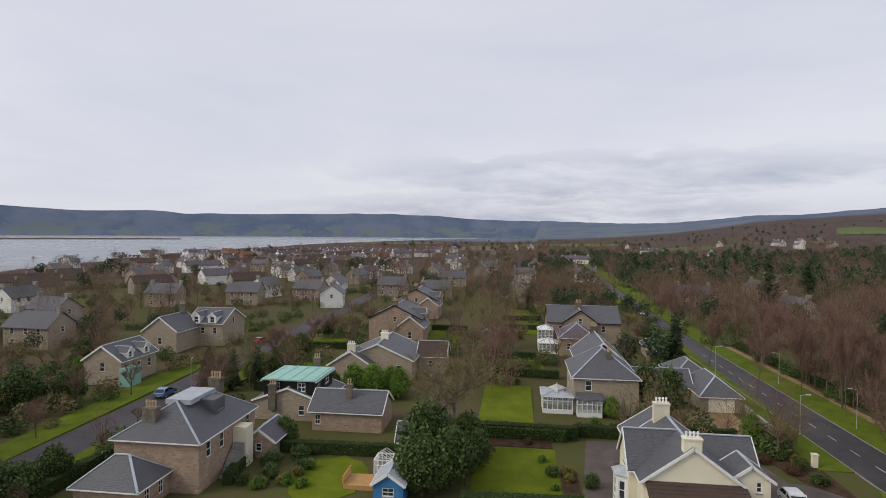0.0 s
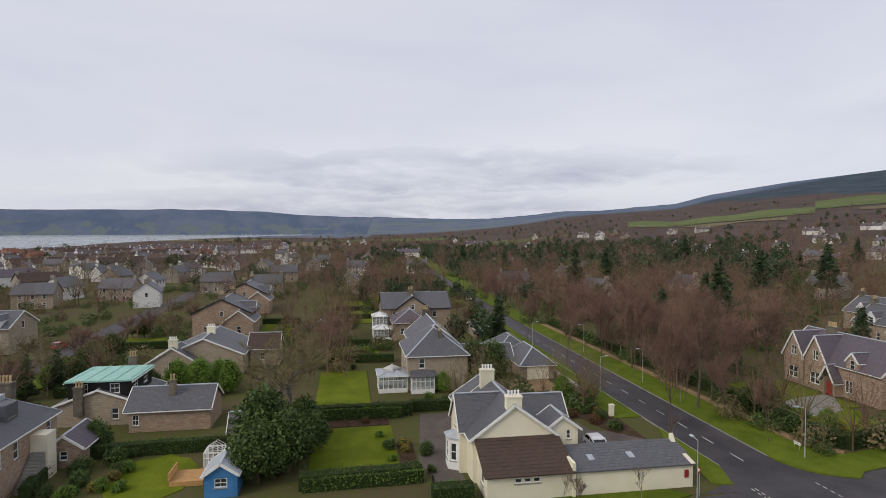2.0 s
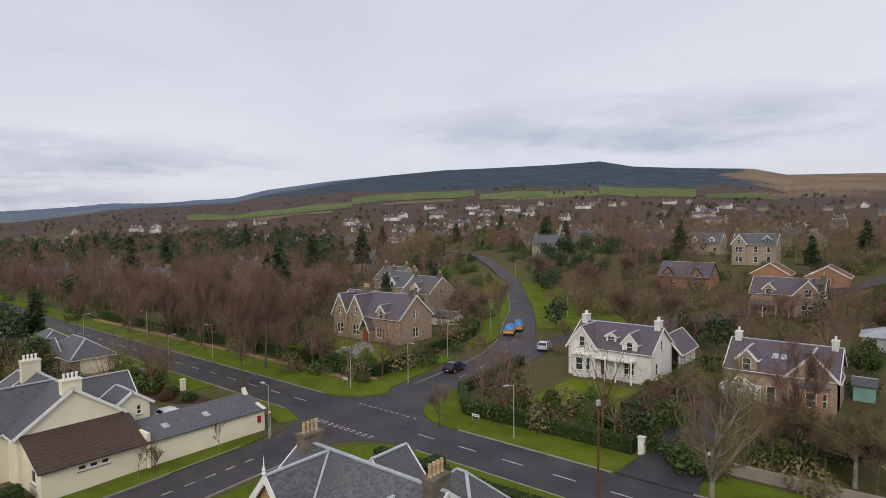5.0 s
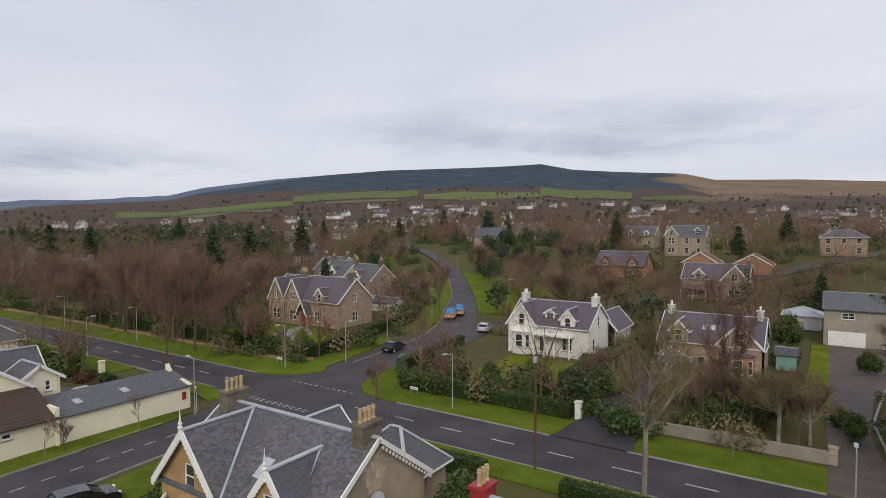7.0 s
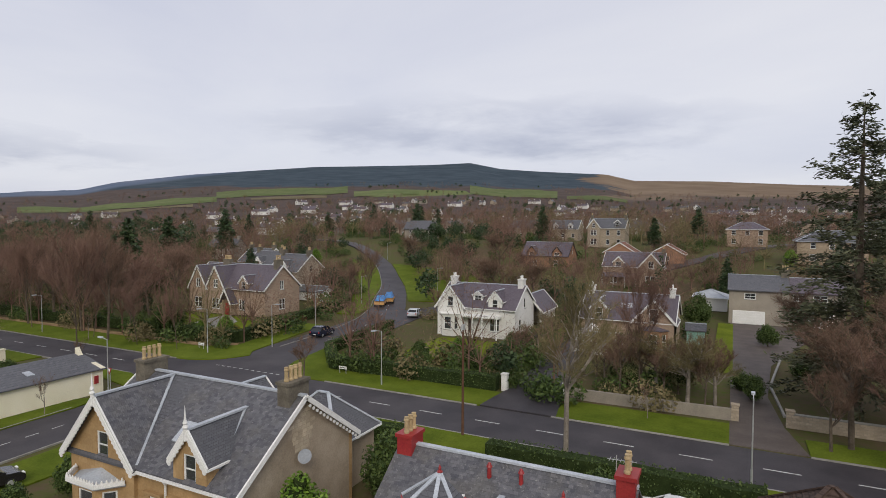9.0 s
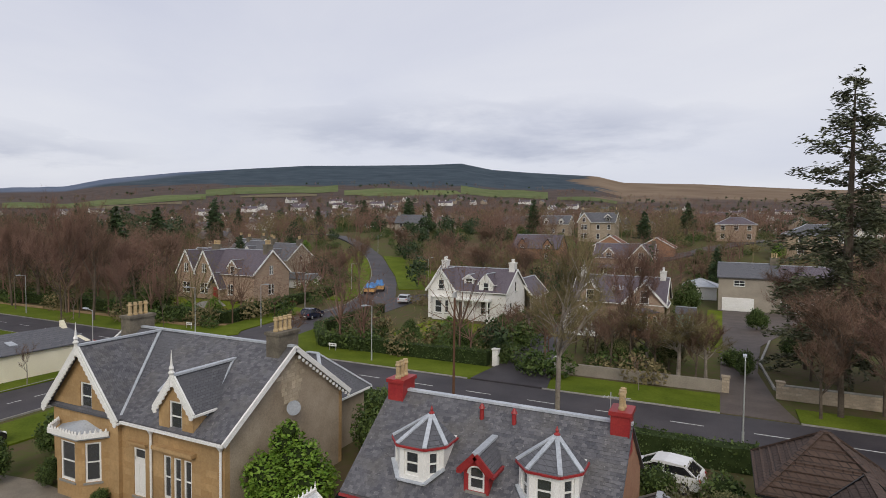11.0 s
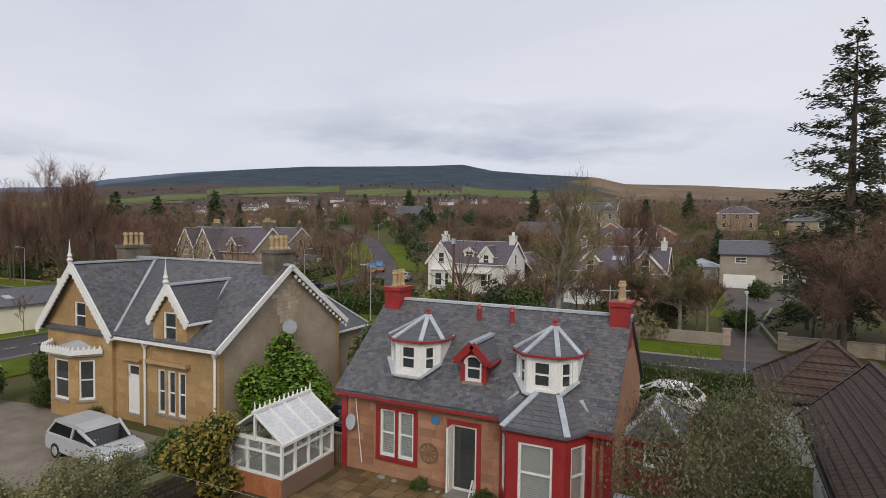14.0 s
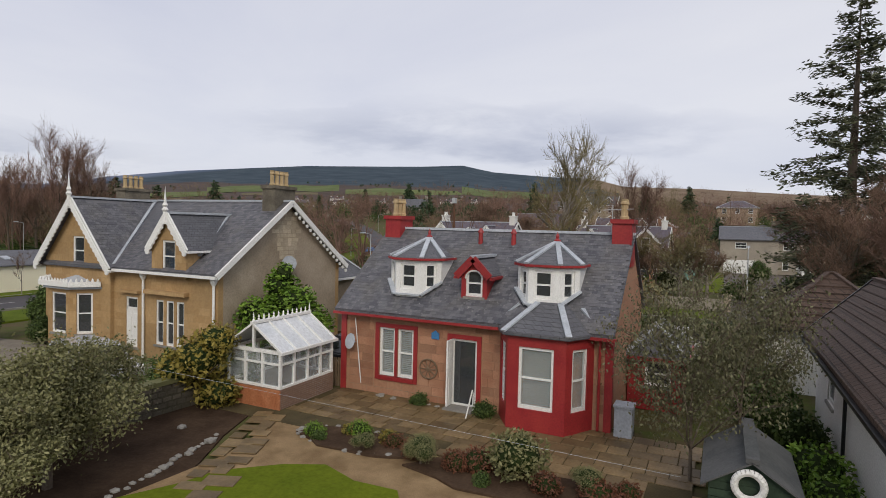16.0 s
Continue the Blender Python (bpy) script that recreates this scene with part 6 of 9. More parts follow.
gabled(redroof, -20, -11, 170, 178, 2.8, 5.4, "y", M["red_stone"], M["tile_red"], {"S": row((-15.5,), 1.6, 1.4, 1.3)})
for hx, hy, hz in ((-60, 232, 9.5), (40, 150, 4.5)):
    h = upslope("house", "grey stone house with dormers among the trees", hx - 6, hx + 6, hy - 4, hy + 4, hz)
    gabled(h, hx - 6, hx + 6, hy - 4.5, hy + 4.5, 4.8, 8.0, "x", M["grey_stone"], M["slate"], {"S": row((hx - 4, hx, hx + 4), 2.0, 1.1, 1.6)})
    dormer(h, "S", hx - 3, hy - 4.6, 1.8, 4.6, 6.0, 6.9, hy - 1, M["white"], M["slate"])
    dormer(h, "S", hx + 3, hy - 4.6, 1.8, 4.6, 6.0, 6.9, hy - 1, M["white"], M["slate"])
cabin = upslope("outbuilding", "small white outbuilding with shallow blue-grey roof", -6, 2, 116, 122, 0.2)
hipped(cabin, -5.5, 0.2, 118, 124, 2.6, 3.8, M["harl_white"], M["lead"], {"S": row((-4,), 1.5, 1.0, 1.0)})
for h, z in LIFT:
    h.location.z = z

# ---- bungalow beside the cottage garden ----
bung = villa("bungalow", "white harled bungalow with dark brown tiled roofs", 3.9, 12, 9, 32)
gabled(bung, 4.1, 7.4, 7.5, 24.5, 3.21, 4.9, "y", M["harl_white"], M["tile_brown"], {"W": [(21.5, 1.75, 1.2, 1.1, "plain")]}, over=0.45, trim="black", ridge_mat="tile_brown")
hipped(bung, 2.9, 7.3, 27.4, 31.6, 2.85, 4.95, M["harl_white"], M["tile_brown"], {"W": [(29, 1.5, 1.2, 1.0, "plain")]}, over=0.5, trim="black", cap="tile_brown")
for k in range(10):
    t0, t1 = k / 10, (k + 1) / 10
    for x_low in (3.63, 7.87):
        xa, xb = x_low + (5.75 - x_low) * t0, x_low + (5.75 - x_low) * t1
        za, zb = 2.89 + 2.15 * t0, 2.89 + 2.15 * t1
        bm = bm_new()
        prism(bm, [(xa, 7.2, za + 0.075), (xb, 7.2, zb + 0.03), (xb, 7.2, zb - 0.01), (xa, 7.2, za - 0.01)], (0, 17.5, 0))
        part("tile_course", bm, M["tile_brown"], bung)
for k in range(8):
    s = 1 - k / 8
    z = 2.73 + 2.2 * (1 - s)
    bm = bm_new()
    a, c = 2.7 * s + 0.05, 2.6 * s + 0.05
    prism(bm, [(5.1 - a, 29.5 - c, z), (5.1 + a, 29.5 - c, z), (5.1 + a, 29.5 + c, z), (5.1 - a, 29.5 + c, z)], (0, 0, 0.06))
    part("tile_course", bm, M["tile_brown"], bung)
bm = bm_new()
tube(bm, (4.0, 18.6, 0), (4.0, 18.6, 2.85), 0.05)
part("downpipe", bm, M["black"], bung)


# ---- trees and plants ----
def tri_fan_twigs(rng, starts, dirs, length, width, per, spread):
    """Thin three-cornered twigs that leave the given points."""
    n = len(starts) * per
    p = np.repeat(starts, per, axis=0)
    d = np.repeat(dirs, per, axis=0) + rng.normal(0, spread, (n, 3))
    d[:, 2] += 0.25
    d /= np.linalg.norm(d, axis=1)[:, None]
    ln = length * rng.uniform(0.5, 1.2, (n, 1))
    side = np.cross(d, rng.normal(0, 1, (n, 3)))
    side /= np.linalg.norm(side, axis=1)[:, None] + 1e-9
    p = p + d * rng.uniform(-0.3, 0.3, (n, 1)) * ln
    v = np.stack([p - side * width / 2, p + side * width / 2, p + d * ln], axis=1).reshape(-1, 3)
    return v, np.arange(3 * n).reshape(-1, 3)


def limbs(rng, height, trunk, r0, levels, counts, spread, upward=0.45, first=0.35):
    """Segments (start, end, radius, radius, level) of a tree that forks."""
    segs = []

    def grow(p, d, ln, r, level):
        k = 3 if level < 2 else 2
        q = p
        for j in range(k):
            d2 = d + Vector(rng.normal(0, 0.03 if level == 0 else 0.11, 3))
            d2.z += 0.04
            d2.normalize()
            e = q + d2 * (ln / k)
            ra, rb = r * (1 - 0.25 * j / k), r * (1 - 0.25 * (j + 1) / k)
            segs.append((q.copy(), e.copy(), ra, rb, level))
            if level < levels:
                m = counts[level] // k + (1 if j == k - 1 else 0)
                if level == 0 and j == 0 and first > 0.3:
                    m = 0
                for _ in range(m):
                    a = rng.uniform(0, 2 * math.pi)
                    s = Vector((math.cos(a), math.sin(a), 0)) * spread + Vector((0, 0, upward))
                    nd = (d2 * 0.75 + s * rng.uniform(0.6, 1.1)).normalized()
                    grow(e.copy(), nd, ln * rng.uniform(0.5, 0.72), rb * rng.uniform(0.42, 0.6), level + 1)
            q, d = e, d2

    grow(Vector((0, 0, 0)), Vector((rng.normal(0, 0.02), rng.normal(0, 0.02), 1)), trunk, r0, 0)
    top = max(s[1].z for s in segs)
    f = height / top
    return [(a * f, b * f, ra * f ** 0.5, rb * f ** 0.5, lv) for a, b, ra, rb, lv in segs]


def bare_tree(seed, height=12.0, r0=0.22, levels=3, counts=(7, 5, 4), per=6, width=0.03, tl=1.0, spread=0.75, upward=0.45, twig="twig", bark="bark", trunk=0.5, first=0.35):
    rng = np.random.default_rng(seed)
    segs = limbs(rng, height, height * trunk, r0, levels, counts, spread, upward, first)
    bm = bm_new()
    for a, b, ra, rb, lv in segs:
        if lv < 3:
            tube(bm, a, b, max(ra, 0.015), max(rb, 0.012), 7 if lv == 0 else 4 if lv == 1 else 3)
    tips = [(a + (b - a) * t, (b - a).normalized()) for a, b, ra, rb, lv in segs if lv >= levels - 1 for t in (0.4, 0.95)]
    v, f = tri_fan_twigs(rng, np.array([p for p, _ in tips]), np.array([d for _, d in tips]), tl, width, per, 0.55)
    return bm, v, f


def make_tree(name, label, seed, twig="twig", bark="bark", group="", category="tree", **kw):
    """A bare tree under an Empty, parked below the plan until it is copied."""
    bm, v, f = bare_tree(seed, **kw)
    root = thing(name, label, category, 0, 0, 0, group)
    part("trunk", bm, M[bark], root)
    c = new("crown", arrays_mesh("crown", v, f, M[twig]))
    c.parent = root
    return root


def leaf_cloud(rng, n, size, blobs, flat=1.0):
    """Small leaf triangles in pairs, scattered over the skins of a few lumps: (x, y, z, rx, ry, rz)."""
    blobs = np.array(blobs, dtype=float)
    w = blobs[:, 3] * blobs[:, 4]
    k = rng.choice(len(blobs), n, p=w / w.sum())
    d = rng.normal(0, 1, (n, 3))
    d /= np.linalg.norm(d, axis=1)[:, None]
    lump = 1 + 0.18 * np.sin(d[:, :1] * 7 + k[:, None]) * np.cos(d[:, 1:2] * 6 + 2 * k[:, None])
    p = blobs[k, :3] + d * blobs[k, 3:] * rng.uniform(0.72, 1.06, (n, 1)) * lump
    keep = p[:, 2] > 0.02
    p, d = p[keep], d[keep]
    n = len(p)
    a = rng.normal(0, 1, (n, 3)) + d * 0.3
    a /= np.linalg.norm(a, axis=1)[:, None]
    b = np.cross(a, d + rng.normal(0, 0.6, (n, 3)))
    b /= np.linalg.norm(b, axis=1)[:, None] + 1e-9
    s = size * rng.uniform(0.6, 1.4, (n, 1))
    v = np.stack([p - a * s, p + b * s * 0.55, p + a * s, p - b * s * 0.55], axis=1).reshape(-1, 3)
    i = np.arange(n)[:, None] * 4
    f = np.concatenate([i + [0, 1, 2], i + [0, 2, 3]], axis=0)
    return v, f


def make_open_tree(name, label, seed, leaf, height, per, size, hang=0.0, r=0.09, bark="bark", spread=0.9, upward=0.35, counts=(8, 5, 4), loose=0.22, trunk=0.45, category="tree", first=0.35):
    """A tree whose small leaves sit round its twigs, so that limbs and sky show between them."""
    rng = np.random.default_rng(seed)
    segs = limbs(rng, height, height * trunk, r, 3, counts, spread, upward, first)
    root = thing(name, label, category, 0, 0, 0)
    bm = bm_new()
    for a, b, ra, rb, lv in segs:
        tube(bm, a, b, max(ra, 0.008), max(rb, 0.006), 7 if lv == 0 else 4 if lv == 1 else 3)
    part("trunk", bm, M[bark], root)
    tips = np.array([tuple(a + (b - a) * t) for a, b, ra, rb, lv in segs if lv >= 2 for t in (0.3, 0.65, 1.0)])
    n = len(tips) * per
    p = np.repeat(tips, per, axis=0) + rng.normal(0, loose, (n, 3))
    p[:, 2] -= hang * rng.uniform(0, 1, n)
    p = p[p[:, 2] > 0.05]
    n = len(p)
    a = rng.normal(0, 1, (n, 3)) - np.array([0, 0, 1.5 * (hang > 0)])
    a /= np.linalg.norm(a, axis=1)[:, None]
    b = np.cross(a, rng.normal(0, 1, (n, 3)))
    b /= np.linalg.norm(b, axis=1)[:, None] + 1e-9
    s = size * rng.uniform(0.6, 1.4, (n, 1))
    v = np.stack([p - a * s, p + b * s * 0.5, p + a * s, p - b * s * 0.5], axis=1).reshape(-1, 3)
    i = np.arange(n)[:, None] * 4
    c = new("crown", arrays_mesh("crown", v, np.concatenate([i + [0, 1, 2], i + [0, 2, 3]], axis=0), M[leaf]))
    c.parent = root
    return root


def core_lumps(bm, blobs, shrink=0.74):
    for x, y, z, rx, ry, rz in blobs:
        rows = []
        for j in range(7):
            t = -0.5 + j / 6
            rows.append((max(0.02, math.cos(t * math.pi)) * shrink, z + math.sin(t * math.pi) * rz * shrink))
        n = 10
        rings = [[bm.verts.new((x + r * rx * math.cos(2 * math.pi * k / n) * (1 + 0.1 * math.sin(k * 2.3 + x)), y + r * ry * math.sin(2 * math.pi * k / n), max(zz, 0.0))) for k in range(n)] for r, zz in rows]
        for a, b in zip(rings, rings[1:]):
            for k in range(n):
                bm.faces.new((a[k], a[(k + 1) % n], b[(k + 1) % n], b[k]))


def make_shrub(name, label, seed, blobs, leaf, n=900, size=0.09, trunk=None, category="shrub", group=""):
    rng = np.random.default_rng(seed)
    root = thing(name, label, category, 0, 0, 0, group)
    # Solid lumps behind the leaves, coloured dark to stand for inner shade.
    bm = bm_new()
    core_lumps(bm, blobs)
    part("foliage_core", bm, M["core_shade"], root)
    v, f = leaf_cloud(rng, n, size, blobs)
    c = new("crown", arrays_mesh("crown", v, f, M[leaf]))
    c.parent = root
    if trunk:
        bm = bm_new()
        tube(bm, (0, 0, 0), (0.05, 0.02, trunk[1]), trunk[0], trunk[0] * 0.6, 7)
        for k in range(5):
            a = k * 1.3
            tube(bm, (0.03, 0.01, trunk[1] * 0.7), (0.9 * math.cos(a), 0.9 * math.sin(a), trunk[1] * 1.3), trunk[0] * 0.45, 0.03, 5)
        part("trunk", bm, M["bark"], root)
    return root


def make_conifer(name, label, seed, height, radius, n_tier=26, leaf="needle", start=0.12, droop=0.25, card=0.35, dense=26, sparse=0.0, group="", shape=0.75, puff=0.0):
    """A straight trunk with tiers of boughs that carry short sprays; puff: how far the sprays stand off the boughs."""
    rng = np.random.default_rng(seed)
    root = thing(name, label, "tree", 0, 0, 0, group)
    bm = bm_new()
    tube(bm, (0, 0, 0), (0, 0, height * 0.97), height * 0.02 + 0.06, 0.03, 8)
    vs = []
    for j in range(n_tier):
        t = start + (1 - start) * (j + rng.uniform(0, 0.6)) / n_tier
        z = height * t
        rr = radius * (1 - t) ** shape * rng.uniform(0.75, 1.15) + 0.25
        m = max(4, int(8 * (1 - t) + 4))
        for k in range(m):
            if rng.uniform() < sparse:
                continue
            a = 2 * math.pi * (k + rng.uniform(-0.3, 0.3)) / m + j
            ln = rr * rng.uniform(0.6, 1.1)
            e = Vector((ln * math.cos(a), ln * math.sin(a), (-droop + (rng.normal(0, 0.28) if puff else 0)) * ln + 0.1))
            tube(bm, (0, 0, z), Vector((0, 0, z)) + e, 0.05, 0.015, 3)
            for q in range(int(dense * ln / radius) + 3):
                s = rng.uniform(0.25, 1.05)
                c = Vector((0, 0, z)) + e * s + Vector(rng.normal(0, 0.16 * card / 0.35 + puff * s, 3))
                d = Vector((math.cos(a + rng.normal(0, 0.8)), math.sin(a + rng.normal(0, 0.8)), rng.normal(-0.1, 0.3))).normalized()
                w = d.cross(Vector(rng.normal(0, 1, 3))).normalized() * card * 0.32
                g = card * rng.uniform(0.7, 1.5)
                vs += [c - d * g, c + w, c + d * g, c - w]
    part("trunk", bm, M["bark"], root)
    v = np.array([tuple(p) for p in vs])
    i = np.arange(len(v) // 4)[:, None] * 4
    f = np.concatenate([i + [0, 1, 2], i + [0, 2, 3]], axis=0)
    c = new("crown", arrays_mesh("crown", v, f, M[leaf]))
    c.parent = root
    return root


def hedge(x0, y0, x1, y1, w=1.0, h=1.5, leaf="leaf", label="clipped dark green hedge along the garden", dens=26, size=0.075, ground_at=0.0):
    """A clipped hedge between two points of the plan: an uneven core coloured dark as inner shade, and leaves on its
    faces.
    """
    rng = np.random.default_rng(int(abs(x0 * 13 + y0 * 7 + x1)) + 5)
    p0, p1 = Vector((x0, y0, 0)), Vector((x1, y1, 0))
    ln = (p1 - p0).length
    rz = math.degrees(math.atan2(y1 - y0, x1 - x0))
    root = thing("hedge", label, "hedge", x0, y0, ground_at, "garden hedges", "", rz)
    ORIGIN.pop(root.name)
    bm = bm_new()
    n = max(2, int(ln / 0.8))
    rows = []
    for k in range(n + 1):
        u = ln * k / n
        j = 0.10 * noise.noise((u * 0.5 + x0, y0, 0))
        rows.append([bm.verts.new(q) for q in ((u, -w / 2 + 0.08 + j, 0), (u, -w / 2 + 0.1 + j, h * 0.93 + j), (u, w / 2 - 0.1 + j, h * 0.93 + j), (u, w / 2 - 0.08 + j, 0))])
    for a, b in zip(rows, rows[1:]):
        for k in range(3):
            bm.faces.new((a[k], a[k + 1], b[k + 1], b[k]))
    bm.faces.new(rows[0])
    bm.faces.new(rows[-1][::-1])
    part("foliage_core", bm, M["core_shade"], root)
    m = int(dens * ln * (w + 2 * h))
    m = min(m, 14000)
    face = rng.choice(3, m, p=np.array([h, w, h]) / (w + 2 * h))
    u, t = rng.uniform(0, ln, m), rng.uniform(0, 1, m)
    y = np.where(face == 0, -w / 2, np.where(face == 2, w / 2, (t - 0.5) * w)) + rng.normal(0, 0.06, m)
    z = np.where(face == 1, h, t * h) + rng.normal(0, 0.05, m) + 0.10 * np.sin(u * 0.9 + x0) * (t > 0.6)
    p = np.stack([u, y, np.maximum(z, 0.02)], axis=1)
    a = rng.normal(0, 1, (m, 3))
    a /= np.linalg.norm(a, axis=1)[:, None]
    b = np.cross(a, rng.normal(0, 1, (m, 3)))
    b /= np.linalg.norm(b, axis=1)[:, None] + 1e-9
    s = size * rng.uniform(0.6, 1.5, (m, 1))
    v = np.stack([p - a * s, p + b * s * 0.6, p + a * s, p - b * s * 0.6], axis=1).reshape(-1, 3)
    i = np.arange(m)[:, None] * 4
    f = np.concatenate([i + [0, 1, 2], i + [0, 2, 3]], axis=0)
    c = new("leaves", arrays_mesh("leaves", v, f, M[leaf]))
    c.parent = root
    return root


STOCK = {}
STOCK["oak"] = make_tree("bare_tree", "bare brown broadleaf tree in winter", 1, height=12, r0=0.24, counts=(10, 6, 5), per=6, width=0.030, tl=1.0, spread=1.15, upward=0.28, trunk=0.42)
STOCK["oak2"] = make_tree("bare_tree", "bare reddish-brown broadleaf tree in winter", 2, "twig_red", height=11.5, r0=0.2, counts=(10, 6, 5), per=6, width=0.028, tl=0.95, spread=1.05, upward=0.32, trunk=0.45)
STOCK["birch"] = make_tree("birch", "slender bare birch with grey stem and fine twigs", 3, "twig_red", "bark", height=14, r0=0.11, counts=(10, 5, 4), per=7, width=0.025, tl=1.2, spread=0.5, upward=0.6, trunk=0.75)
STOCK["spread"] = make_tree("bare_tree", "wide-branched bare tree with pale lichen bark", 4, "twig_olive", "birch_bark", height=9, r0=0.24, counts=(10, 6, 4), per=5, width=0.03, tl=0.8, spread=1.25, upward=0.2, trunk=0.4)
STOCK["small"] = make_tree("bare_tree", "small bare garden tree with fine brown twigs", 5, "twig", height=5, r0=0.09, counts=(8, 5, 4), per=6, width=0.018, tl=0.5, spread=0.95, trunk=0.4)
STOCK["sapling"] = make_tree("sapling", "thin young bare street tree", 6, "twig", "birch_bark", height=4, r0=0.05, counts=(5, 4, 2), per=4, width=0.014, tl=0.4, spread=0.7, trunk=0.5)
STOCK["bush"] = make_shrub("shrub", "rounded dark evergreen garden shrub", 7, [(0, 0, 0.7, 1.0, 1.0, 0.85), (0.6, 0.3, 0.5, 0.7, 0.7, 0.6)], "leaf", 1100, 0.09)
STOCK["bush_bright"] = make_shrub("shrub", "rounded bright green garden shrub", 8, [(0, 0, 0.7, 1.0, 1.0, 0.85), (-0.6, 0.3, 0.5, 0.7, 0.7, 0.6)], "leaf_bright", 1100, 0.09)
STOCK["bush_yellow"] = make_shrub("shrub", "small yellow-green garden shrub", 9, [(0, 0, 0.5, 0.8, 0.8, 0.6)], "leaf_yellow", 700, 0.08)
STOCK["bush_brown"] = make_shrub("shrub", "russet-brown twiggy winter garden shrub", 10, [(0, 0, 0.6, 1.0, 0.9, 0.7)], "leaf_brown", 900, 0.08)
STOCK["round"] = make_shrub("evergreen_tree", "broad dark evergreen tree with dense rounded crown", 11, [(0, 0, 3.2, 2.4, 2.4, 2.4), (1.4, 0.4, 2.6, 1.7, 1.7, 1.9), (-1.3, -0.6, 2.7, 1.7, 1.8, 1.9), (0.2, 0.3, 4.8, 1.5, 1.5, 1.5)], "leaf", 4200, 0.17, (0.2, 2.2), "tree")
STOCK["bright"] = make_shrub("evergreen_tree", "bright green leafy evergreen tree", 12, [(0, 0, 2.3, 1.7, 1.7, 1.9), (0.8, 0.4, 2.0, 1.2, 1.2, 1.5), (-0.9, -0.3, 1.8, 1.2, 1.2, 1.5), (0.1, 0.1, 3.7, 1.0, 1.0, 1.1)], "leaf_bright", 7000, 0.10, (0.12, 1.6), "tree")
STOCK["olive"] = make_shrub("shrub", "grey-green twiggy shrub with small leaves", 13, [(0, 0, 2.1, 1.4, 1.4, 0.9), (1.1, 0.4, 1.8, 1.0, 1.0, 0.75), (-1.0, 0.2, 1.9, 1.0, 1.0, 0.8), (0.2, -0.9, 1.7, 0.9, 0.8, 0.7)], "leaf_olive", 9000, 0.048, (0.12, 1.7))
STOCK["conifer"] = make_conifer("conifer", "dark green conical conifer", 14, 11, 2.8, 22, dense=16, card=0.45)
STOCK["fir"] = make_conifer("conifer", "tall dark pine with layered boughs", 15, 15, 4.0, 18, dense=22, card=0.55, droop=0.1, start=0.3)
for k, ob in enumerate(STOCK.values()):
    # the first of each kind stands in a garden behind the camera's back
    ob.matrix_basis = pose(20 + 9 * (k % 5), -24 - 9 * (k // 5), 0)

rnd = random.Random(4)


def put(kind, x, y, s=1.0, turn=None, tilt=0.0):
    z = ground_z(x, y)
    q = pose(x, y, z, tilt, 0, rnd.uniform(0, 360) if turn is None else turn) @ Matrix.Diagonal((s, s, s * rnd.uniform(0.93, 1.07), 1))
    return copy_thing(STOCK[kind], q)


# copies keep the scale that the pose gives them
def scatter(kind, places):
    for x, y, s in places:
        put(kind, x, y, s)


# ---- woods and distant planting ----
KEEP_OUT = [(-14, 2, 2, 27), (-33, -15, 6, 32), (-74, -52, -4, 36), (-118, -88, 3, 37), (-160, -130, 4, 28), (-122, -102, -36, -10), (-160, -139, -38, -18), (-205, -180, -40, -20),
            (-75, -51, -43, -26), (-94, -76, -38, -15), (-144, -119, -83, -65), (-107, -92, -76, -63), (-90, -66, 64, 86), (-134, -88, 104, 140), (-40, -24, 60, 94), (-19, -3, 66, 87),
            (-2, 20, 52, 120), (-52, -34, 182, 198), (-29, -10, 150, 174), (1, 16, 6, 36), (-90, -52, -30, 12), (-20, 4, -14, 30)]


def near_road(x, y):
    for line, half in ((MAIN, 5.0), (CROSS, 7.5), (SIDE, 6.5), (LEFT, 7.0)):
        for px, py in line:
            if abs(px - x) < 24 and abs(py - y) < 24 and math.hypot(px - x, py - y) < half + (3 if line is MAIN else 0):
                return True
    return abs(y - STREET_Y) < 8 and -150 < x < 130


def free_spot(x, y, pad=1.5):
    return not near_road(x, y) and not any(a - pad < x < b + pad and c - pad < y < d + pad for a, b, c, d in KEEP_OUT)


